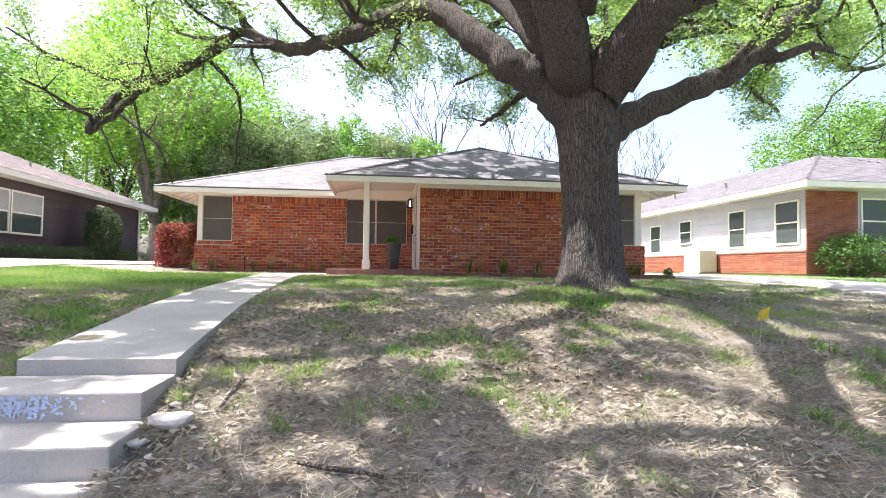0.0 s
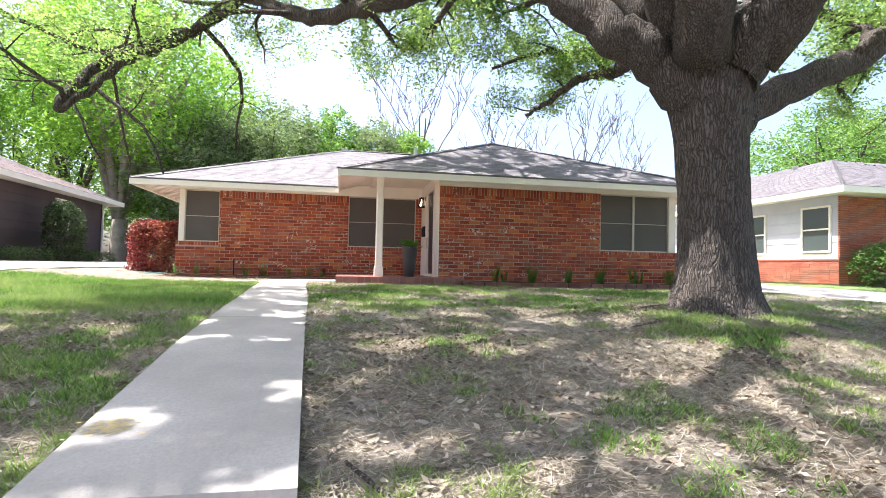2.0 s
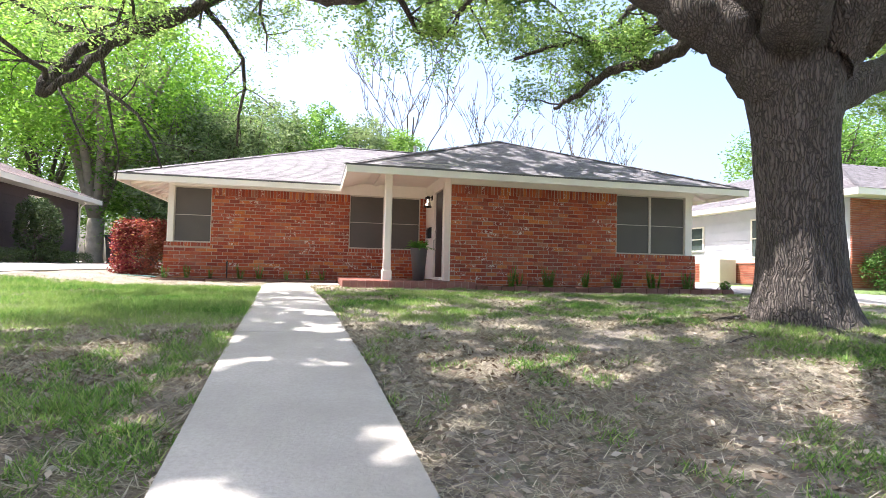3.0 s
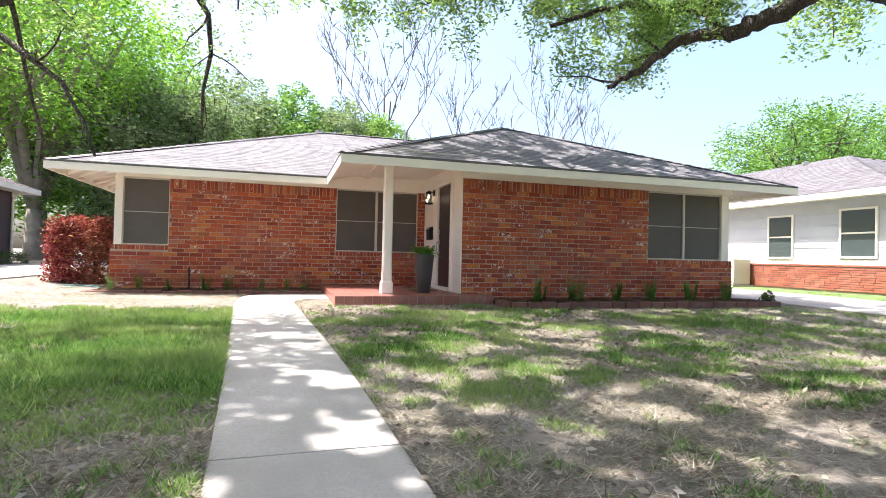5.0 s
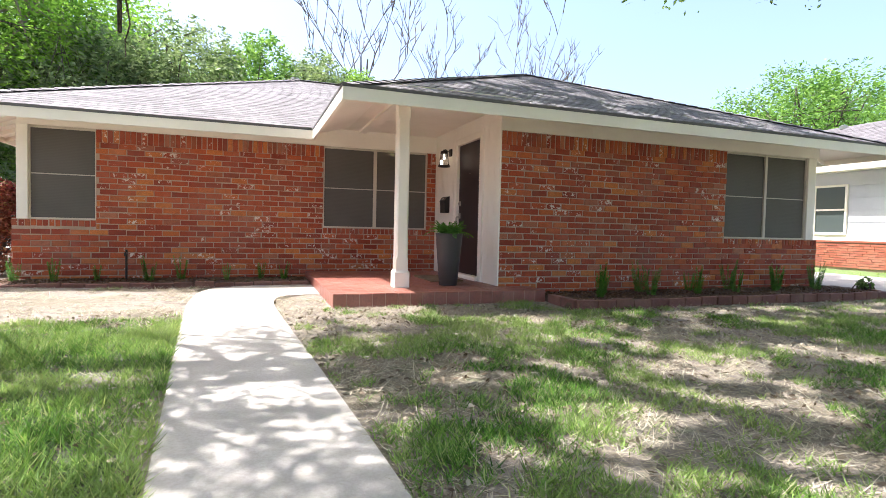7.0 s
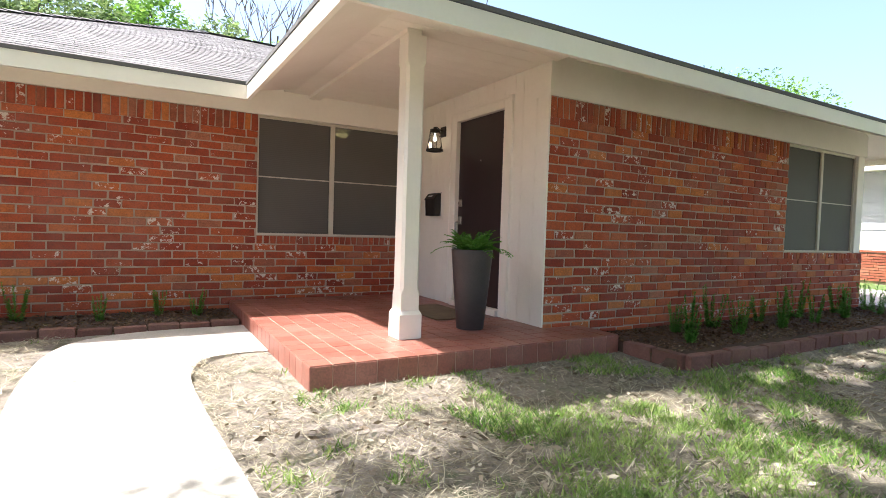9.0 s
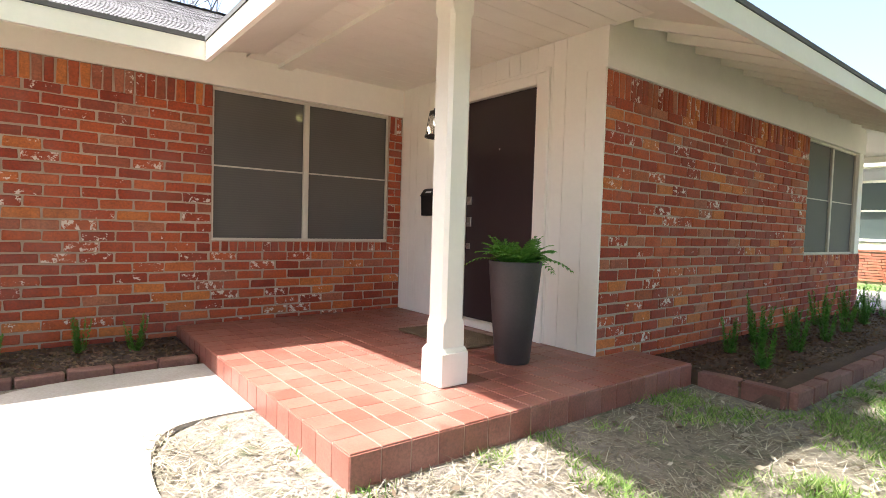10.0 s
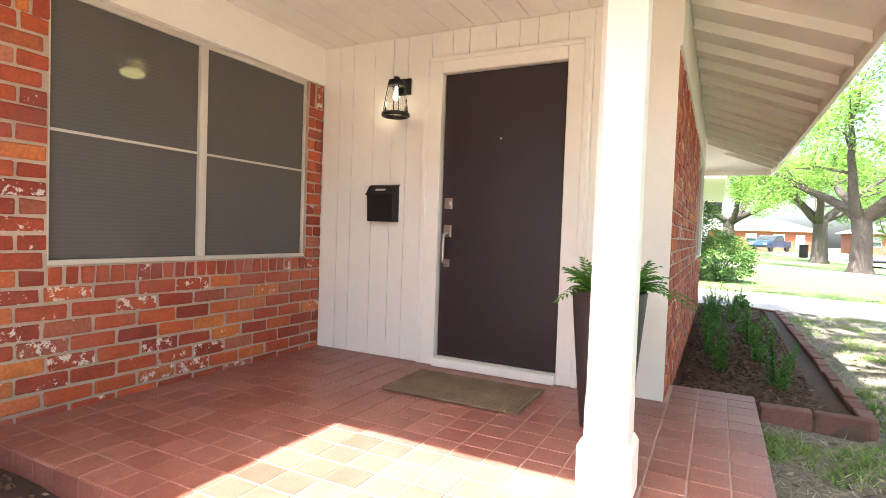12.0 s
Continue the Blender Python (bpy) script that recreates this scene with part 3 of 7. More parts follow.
def wall_bricks(x0, x1, z0, z1, holes, soldiers):
    """Places (x, z, upright, cut length) of the bricks of a running-bond wall; soldiers: (xa, xb, za, zb) bands of upright bricks."""
    rng = random.Random(int(abs(x0) * 100))
    places = []
    def blocked(a, b, za, zb, zones):
        return any(a < h[1] - 0.01 and b > h[0] + 0.01 and za < h[3] - 0.01 and zb > h[2] + 0.01 for h in zones)
    for xa, xb, za, zb in soldiers:
        n = round((xb - xa) / 0.076)
        st = (xb - xa) / n
        for i in range(n):
            places.append((xa + (i + 0.5) * st, (za + zb) / 2, True, zb - za - JOINT))
    r = 0
    z = z0
    zones = list(holes) + list(soldiers)
    while z + BRICK_H < z1 + 0.02:
        x = x0 - (0.121 if r % 2 else 0.0) + rng.uniform(-0.012, 0.012)
        zt = min(z + BRICK_H, z1)
        while x < x1 - 0.02:
            a, b = max(x, x0), min(x + BRICK_L, x1)
            # cut at the sides of openings
            for h in zones:
                if z < h[3] - 0.03 and zt > h[2] + 0.03:
                    if a < h[0] < b:
                        b = h[0] - 0.004 if h in holes else h[0] - JOINT
                    if a < h[1] < b:
                        a = h[1] + (0.004 if h in holes else 0)
            if b - a > 0.03 and not blocked(a, b, z + 0.02, zt - 0.02, zones):
                places.append(((a + b) / 2, (z + zt) / 2, False, b - a))
            x += BRICK_L + JOINT
        z += COURSE
        r += 1
    return places


def set_bricks(root, places, face_y, near, seed):
    """The nearest pieces are parts of the wall, the rest one joined part."""
    rng = random.Random(seed)
    whole = brick_variants(M_brick, (BRICK_L, 0.09, BRICK_H))
    upright = brick_variants(M_brick, (0.0635, 0.09, 0.188), 4, 7)
    order = sorted(places, key=near)
    quads = []
    for i, (x, z, up, ln) in enumerate(order):
        jy = rng.uniform(-0.003, 0.004)
        if i < 300:
            ob = new("brick", rng.choice(upright if up else whole))
            ob.parent = root
            ob.location = (x, face_y + 0.045 + jy, z)
            ob.rotation_euler = (rng.uniform(-0.008, 0.008), rng.uniform(-0.012, 0.012), rng.uniform(-0.012, 0.012))
            ob.scale = (1, 1, ln / 0.188) if up else (ln / BRICK_L, 1, 1)
            continue
        w, h = (0.0635, ln) if up else (ln, BRICK_H)
        c = 0.0045
        f = face_y + jy
        j = lambda: rng.uniform(-0.0045, 0.0045)
        xa, xb, za, zb = x - w / 2 + j(), x + w / 2 + j(), z - h / 2 + j(), z + h / 2 + j()
        front = [(xa + c, f, za + c), (xb - c, f, za + c + j()), (xb - c, f, zb - c), (xa + c, f, zb - c + j())]
        mid = [(xa, f + c, za), (xb, f + c, za), (xb, f + c, zb), (xa, f + c, zb)]
        back = [(p[0], f + 0.04, p[2]) for p in mid]
        quads.append(front + mid + back)
    verts, faces = [], []
    for pts in quads:
        b = len(verts)
        verts += pts
        faces.append((b, b + 1, b + 2, b + 3))
        for k in range(4):
            n = (k + 1) % 4
            faces.append((b + 4 + k, b + 4 + n, b + n, b + k))
            faces.append((b + 8 + k, b + 8 + n, b + 4 + n, b + 4 + k))
    raw_mesh("bricks", verts, faces, M_brick_far, root, kind="stuff")


def backing(name, label, x0, x1, y0, y1, z0, z1, holes):
    """Mortar-coloured wall core with its openings."""
    root = new(name)
    tagged(root, label, "brick wall", kind="structure")
    bm = bmesh.new()
    xs = sorted({x0, x1, *[h[0] for h in holes], *[h[1] for h in holes]})
    xs = [x for x in xs if x0 <= x <= x1]
    for a, b in zip(xs, xs[1:]):
        hs = [h for h in holes if h[0] <= a + 1e-6 and h[1] >= b - 1e-6]
        if not hs:
            box(bm, a, b, y0, y1, z0, z1)
        else:
            h = hs[0]
            if h[2] > z0:
                box(bm, a, b, y0, y1, z0, h[2])
            if h[3] < z1:
                box(bm, a, b, y0, y1, h[3], z1)
    part("mortar", bm, M_mortar, root)
    return root


WIN_A = (-4.92, -4.08, 0.93, 2.28)
WIN_B = (-0.75, 1.095, 0.895, 2.28)
WIN_C = (5.31, 7.15, 0.87, 2.275)


def lintel_fill(holes, x0, x1, band):
    """The parts of a band between x0 and x1 that no opening takes."""
    out, a = [], x0
    for h in sorted(holes):
        if a < h[0]:
            out.append((a, h[0], *band))
        a = h[1]
    if a < x1:
        out.append((a, x1, *band))
    return out


def build_walls():
    left = backing("wall_front_left", "weathered red brick front wall with mortar-smeared faces", -5.12, 1.262, WALL_L + 0.009, WALL_L + 0.2, -0.15, TOP_L, [(-5.3, -4.08, *WIN_A[2:]), WIN_B])
    right = backing("wall_front_right", "weathered red brick front wall of the projecting wing", 1.285, 7.44, WALL_R + 0.009, WALL_R + 0.2, -0.15, TOP_R, [(WIN_C[0], 7.6, WIN_C[2], TOP_R)])
    sold_l = lintel_fill([(-5.3, -4.08), WIN_B[:2]], -5.12, 1.262, (TOP_L - 0.2, TOP_L)) + [(-5.12, WIN_A[1], WIN_A[2] - 0.105, WIN_A[2] - 0.002), (WIN_B[0], WIN_B[1], WIN_B[2] - 0.105, WIN_B[2] - 0.002)]
    sold_r = [(1.285, WIN_C[0], TOP_R - 0.2, TOP_R), (WIN_C[0], 7.44, WIN_C[2] - 0.105, WIN_C[2] - 0.002)]
    pl = wall_bricks(-5.12, 1.262, 0.02, TOP_L, [(-5.3, -4.08, *WIN_A[2:]), WIN_B], sold_l)
    pr = wall_bricks(1.285, 7.44, 0.02, TOP_R, [(WIN_C[0], 7.6, WIN_C[2], 2.6)], sold_r)
    return (left, pl), (right, pr)


BRICKWORK = build_walls()


def build_frieze():
    root = thing("frieze", "white painted frieze boards above the brickwork", "trim", "structure")
    box_part("board", (-5.05, 1.262, WALL_L - 0.012, WALL_L + 0.2, TOP_L + 0.002, 2.72), M_trim, root)
    box_part("board", (1.26, 7.40, WALL_R - 0.012, WALL_R + 0.2, TOP_R + 0.002, 2.76), M_trim, root)
    box_part("corner_post", (-5.06, -4.92, WALL_L - 0.01, WALL_L + 0.15, WIN_A[2], TOP_L + 0.001), M_trim, root, edge=0.006)
    box_part("corner_post", (7.15, 7.34, WALL_R - 0.01, WALL_R + 0.17, WIN_C[2], TOP_R + 0.001), M_trim, root, edge=0.006)
    # return walls that close the house
    box_part("side_wall", (-5.06, -4.95, WALL_L + 0.201, 26.5, 0, 2.72), M_trim, root)
    box_part("side_wall", (7.2, 7.34, WALL_R + 0.201, 26.5, 0, 2.72), M_trim, root)
    box_part("back_wall", (-4.94, 7.19, 26.3, 26.5, 0, 2.72), M_trim, root)


build_frieze()


def screen_window(name, label, w, y, cols, depth=0.05):
    x0, x1, z0, z1 = w
    root = thing(name, label, "window", "structure")
    f = 0.032
    yf = y + 0.03
    for nm, d in (("frame", (x0, x1, yf, yf + depth, z1 - f, z1)), ("sill", (x0, x1, yf - 0.012, yf + depth, z0, z0 + f * 0.8)), ("frame", (x0, x0 + f * 0.6, yf, yf + depth, z0 + f * 0.8, z1 - f)), ("frame", (x1 - f * 0.6, x1, yf, yf + depth, z0 + f * 0.8, z1 - f))):
        box_part(nm, d, M_winframe, root, edge=0.003)
    edges = [x0 + f * 0.6] + cols + [x1 - f * 0.6]
    for c in cols:
        box_part("mullion", (c - 0.028, c + 0.028, yf - 0.008, yf + depth, z0 + f * 0.8, z1 - f), M_winframe, root, edge=0.004)
    zm = (z0 + z1) / 2 - 0.02
    for i, (a, b) in enumerate(zip(edges, edges[1:])):
        a2, b2 = a + (0.029 if i else 0.001), b - (0.029 if i < len(edges) - 2 else 0.001)
        box_part("solar_screen", (a2, b2, yf + 0.018, yf + 0.024, z0 + f * 0.8, z1 - f), M_screen, root, "dark woven solar screen")
        box_part("screen_bar", (a2, b2, yf + 0.010, yf + 0.0175, zm, zm + 0.014), M_winframe, root)
    return root


screen_window("window_1", "corner window with a dark solar screen", WIN_A, WALL_L, [])
screen_window("window_2", "wide porch window with two dark solar screens", WIN_B, WALL_L, [0.145])
screen_window("window_3", "wing window with two dark solar screens", WIN_C, WALL_R, [6.20])

# ---- room behind the porch window, with its lit ceiling lamp ----
def build_room():
    bm = bmesh.new()
    box(bm, -4.94, 7.18, 18.45, 26.25, 2.60, 2.66)
    tagged(part("ceiling_indoor", bm, M_trim), "plain white ceiling of the room indoors", "ceiling", kind="structure")
    root = thing("ceiling_lamp", "lit cream glass bowl lamp under the indoor ceiling", "ceiling lamp")
    root.location = (0.98, 20.28, 2.598)
    glass, nt, bsdf = nodes_of("lit_bowl_glass")
    bsdf.inputs["Base Color"].default_value = (0.8, 0.75, 0.5, 1)
    bsdf.inputs["Roughness"].default_value = 0.3
    bsdf.inputs["Emission Color"].default_value = (1.0, 0.84, 0.30, 1)
    bsdf.inputs["Emission Strength"].default_value = 6.0
    bm = bmesh.new()
    lathe(bm, [(0.06, 0.0), (0.06, -0.03), (0.015, -0.035)], 24)
    part("canopy", bm, M_trim, root)
    bm = bmesh.new()
    lathe(bm, [(0.108, -0.062), (0.110, -0.070), (0.098, -0.090), (0.072, -0.108), (0.038, -0.118), (0.004, -0.121)], 32)
    part("bowl", bm, glass, root, smooth=True)


build_room()

# ---- porch ----
SLAB = (-1.03, 1.725, 15.03, 18.2, 0.15)
DOOR_X = 1.262


def build_porch():
    root = thing("porch_floor", "raised porch floor of red quarry tiles", "porch floor", "structure")
    bm = bmesh.new()
    box(bm, -1.027, DOOR_X + 0.02, 15.033, WALL_L + 0.006, -0.12, 0.1465)
    box(bm, DOOR_X + 0.02, 1.722, 15.033, WALL_R + 0.006, -0.12, 0.1465)
    part("base", bm, M_grout, root)
    return root


PORCH = build_porch()


def build_porch_ceiling():
    bm = bmesh.new()
    x0, y0, x1, y1 = -0.47, 15.06, DOOR_X - 0.002, WALL_L - 0.014
    a = y0
    while a < y1:
        box(bm, x0, x1, a, min(a + 0.196, y1), 2.575, 2.590)
        a += 0.2
    box(bm, x0, x1, y0, y1, 2.581, 2.60)
    box(bm, x1, x1 + 0.05, y0, WALL_R - 0.014, 2.575, 2.60)
    box(bm, -0.17, -0.045, 15.55, y1, 2.535, 2.5745)
    ob = part("porch_ceiling", bm, M_trim)
    tagged(ob, "white board ceiling over the porch", "ceiling", kind="structure")


build_porch_ceiling()


def build_door_wall():
    root = thing("wall_entry", "white grooved vertical board wall beside the front door", "wall", "structure")
    y0, y1 = WALL_R - 0.005, WALL_L - 0.001
    da, db, dz = 16.21, 17.08, 2.262
    # boards with open grooves, round the door opening
    box_part("core", (DOOR_X + 0.010, DOOR_X + 0.022, y0 + 0.01, 16.19, 0.152, 2.60), M_trim, root)
    box_part("core", (DOOR_X + 0.010, DOOR_X + 0.10, 17.11, y1, 0.152, 2.60), M_trim, root)
    box_part("core", (DOOR_X + 0.010, DOOR_X + 0.10, 16.20, 17.10, 2.30, 2.60), M_trim, root)
    ys = [y1 - 0.05]
    steps = [0.17, 0.13, 0.2, 0.17, 0.13, 0.2]
    b = y1
    k = 0
    while b > y0 + 0.02:
        a = max(b - steps[k % 6], y0)
        k += 1
        lo, hi = a + 0.0028, b - 0.0004
        if hi <= 16.14 or lo >= 17.16:
            box_part("board", (DOOR_X, DOOR_X + 0.0095, lo, hi, 0.153, 2.574), M_trim, root)
        else:
            if lo < 16.14:
                box_part("board", (DOOR_X, DOOR_X + 0.0095, lo, 16.139, 0.153, 2.574), M_trim, root)
            if hi > 17.16:
                box_part("board", (DOOR_X, DOOR_X + 0.0095, 17.161, hi, 0.153, 2.574), M_trim, root)
            box_part("board", (DOOR_X, DOOR_X + 0.0095, max(lo, 16.1395), min(hi, 17.1605), 2.36, 2.574), M_trim, root)
        b = a
    door = thing("door_1", "closed dark brown flush front door in a white frame", "door", "structure")
    for d in ((DOOR_X - 0.018, DOOR_X + 0.10, 17.10, 17.24, 0.152, 2.385), (DOOR_X - 0.018, DOOR_X + 0.10, 16.05, 16.19, 0.152, 2.385), (DOOR_X - 0.018, DOOR_X + 0.10, 16.191, 17.099, 2.27, 2.385)):
        box_part("casing", d, M_trim, door, edge=0.005)
    for d in ((DOOR_X - 0.027, DOOR_X - 0.0185, 17.205, 17.24, 0.153, 2.385), (DOOR_X - 0.027, DOOR_X - 0.0185, 16.05, 16.085, 0.153, 2.385), (DOOR_X - 0.027, DOOR_X - 0.0185, 16.086, 17.204, 2.352, 2.385)):
        box_part("backband", d, M_trim, door, edge=0.003)
    box_part("threshold", (DOOR_X - 0.05, DOOR_X + 0.10, 16.191, 17.099, 0.152, 0.215), M_trim, door, "white painted threshold", 0.004)
    leaf = box_part("leaf", (DOOR_X + 0.03, DOOR_X + 0.075, 16.2, 17.09, 0.218, 2.266), M_door, door, "dark brown painted flush door leaf", 0.002)
    return door


build_door_wall()


def build_post():
    root = thing("porch_post", "white painted square porch post with a plinth", "post")
    cx, cy = -0.085, 15.62
    root.location = (cx, cy, 0.15)
    bm = bmesh.new()
    box(bm, -0.100, 0.100, -0.100, 0.100, 0.001, 0.20)
    bevelled(bm, 0.008, 2)
    part("plinth", bm, M_trim, root)
    bm = bmesh.new()
    lo = [bm.verts.new((x, y, 0.2005)) for x, y in ((-0.096, -0.096), (0.096, -0.096), (0.096, 0.096), (-0.096, 0.096))]
    hi = [bm.verts.new((x, y, 0.225)) for x, y in ((-0.083, -0.083), (0.083, -0.083), (0.083, 0.083), (-0.083, 0.083))]
    bm.faces.new(lo[::-1])
    bm.faces.new(hi)
    for i in range(4):
        bm.faces.new([lo[i], lo[(i + 1) % 4], hi[(i + 1) % 4], hi[i]])
    part("plinth_cap", bm, M_trim, root)
    bm = bmesh.new()
    h = 0.080
    c = 0.022
    def octo(z, cc):
        pts = [(-h + cc, -h), (h - cc, -h), (h, -h + cc), (h, h - cc), (h - cc, h), (-h + cc, h), (-h, h - cc), (-h, -h + cc)]
        return [bm.verts.new((x, y, z)) for x, y in pts]
    rings = [octo(0.2255, 0.003), octo(0.36, 0.003), octo(0.40, c), octo(2.14, c), octo(2.18, 0.003), octo(2.384, 0.003)]
    for a, b in zip(rings, rings[1:]):
        for i in range(8):
            bm.faces.new([a[i], a[(i + 1) % 8], b[(i + 1) % 8], b[i]])
    bm.faces.new(rings[0][::-1])
    bm.faces.new(rings[-1])
    part("shaft", bm, M_trim, root)


build_post()

# ---- the oak ----
def leaf_quads(centres, size, rng, spread, per, flat=0.5):
    """Diamond leaves scattered round clump centres."""
    n = len(centres) * per
    c = np.repeat(np.asarray(centres, float), per, axis=0)
    b = rng.normal(0, 1, (n, 3))
    b *= (rng.random((n, 1)) ** 0.45) / np.linalg.norm(b, axis=1)[:, None]
    c = c + b * (np.asarray(spread) * 1.9)
    d = rng.normal(0, 1, (n, 3))
    d[:, 2] *= flat
    d /= np.linalg.norm(d, axis=1)[:, None]
    e = np.cross(d, rng.normal(0, 1, (n, 3)))
    e /= np.linalg.norm(e, axis=1)[:, None]
    L = size * (0.6 + 0.8 * rng.random((n, 1)))
    W = L * 0.42
    return np.stack([c - d * L * 0.5, c - e * W * 0.5, c + d * L * 0.5, c + e * W * 0.5], axis=1)


def leaf_material(name, stops, trans=0.45, rough=0.6):
    m, nt, bsdf = nodes_of(name)
    rnd = nt.nodes.new("ShaderNodeNewGeometry").outputs["Random Per Island"]
    col = ramp(nt, rnd, stops)
    col = mix(nt, ramp(nt, noise_tex(nt, 0.7, 3, 0.5, None, True), [(0.35, (0, 0, 0)), (0.7, (0.5,) * 3)]), col, stops[-1][1])
    nt.links.new(col, bsdf.inputs["Base Color"])
    bsdf.inputs["Roughness"].default_value = rough
    bsdf.inputs["Specular IOR Level"].default_value = 0.3 if rough < 0.8 else 0.05
    tr = nt.nodes.new("ShaderNodeBsdfTranslucent")
    nt.links.new(mix(nt, 1.0, col, (0.95, 1.0, 0.68), "MULTIPLY"), tr.inputs["Color"])
    ms = nt.nodes.new("ShaderNodeMixShader")
    ms.inputs["Fac"].default_value = trans
    nt.links.new(bsdf.outputs["BSDF"], ms.inputs[1])
    nt.links.new(tr.outputs["BSDF"], ms.inputs[2])
    nt.links.new(ms.outputs["Shader"], nt.nodes["Material Output"].inputs["Surface"])
    return m


M_leaf_oak = leaf_material("oak_leaves", [(0, (0.08, 0.17, 0.05)), (0.45, (0.20, 0.34, 0.10)), (0.8, (0.34, 0.49, 0.15)), (1, (0.50, 0.60, 0.24))], 0.60)
M_leaf_far = leaf_material("tree_leaves", [(0, (0.03, 0.09, 0.012)), (0.5, (0.10, 0.22, 0.035)), (0.85, (0.20, 0.37, 0.07)), (1, (0.32, 0.48, 0.12))], 0.45)
M_leaf_grey = leaf_material("grey_green_leaves", [(0, (0.05, 0.09, 0.03)), (0.5, (0.14, 0.21, 0.085)), (0.85, (0.25, 0.33, 0.15)), (1, (0.38, 0.44, 0.24))])


def grow(bm, pts, radii, depth, rng, tips, seg, spread=0.9, shrink=0.62, max_depth=3):
    """A limb as a tube, then side shoots along it; collects the ends for leaves."""
    tube(bm, pts, radii, seg, True, 0.12, rng.randrange(9999))
    if depth >= max_depth:
        tips += [tuple(p) for p in pts[len(pts) // 2:]]
        return
    n = len(pts)
    total = sum((Vector(pts[i + 1]) - Vector(pts[i])).length for i in range(n - 1))
    count = max(3, int(total / (0.75 if depth == 0 else 0.5)))
    for k in range(count):
        i = int(n * (0.3 + 0.68 * (k + rng.random()) / count))
        i = min(i, n - 2)
        p = Vector(pts[i])
        d = (Vector(pts[i + 1]) - Vector(pts[max(i - 1, 0)])).normalized()
        r = radii[i] * (0.35 + 0.2 * rng.random())
        if r < 0.004:
            r = 0.004
        away = Vector((rng.gauss(0, 1), rng.gauss(0, 1), rng.gauss(0.25, 0.8))).normalized()
        way = (d * 0.7 + away * spread).normalized()
        ln = total * (0.28 + 0.22 * rng.random()) * (0.9 if depth else 0.8)
        ln = min(ln, 3.0)
        q, rr = [p], [r]
        m = 6
        for s in range(1, m):
            way = (way + Vector((rng.gauss(0, 0.25), rng.gauss(0, 0.25), rng.gauss(0.0, 0.22)))).normalized()
            q.append(q[-1] + way * ln / m)
            rr.append(r * (1 - 0.8 * s / m))
        grow(bm, q, rr, depth + 1, rng, tips, max(4, seg - 3), spread, shrink, max_depth)


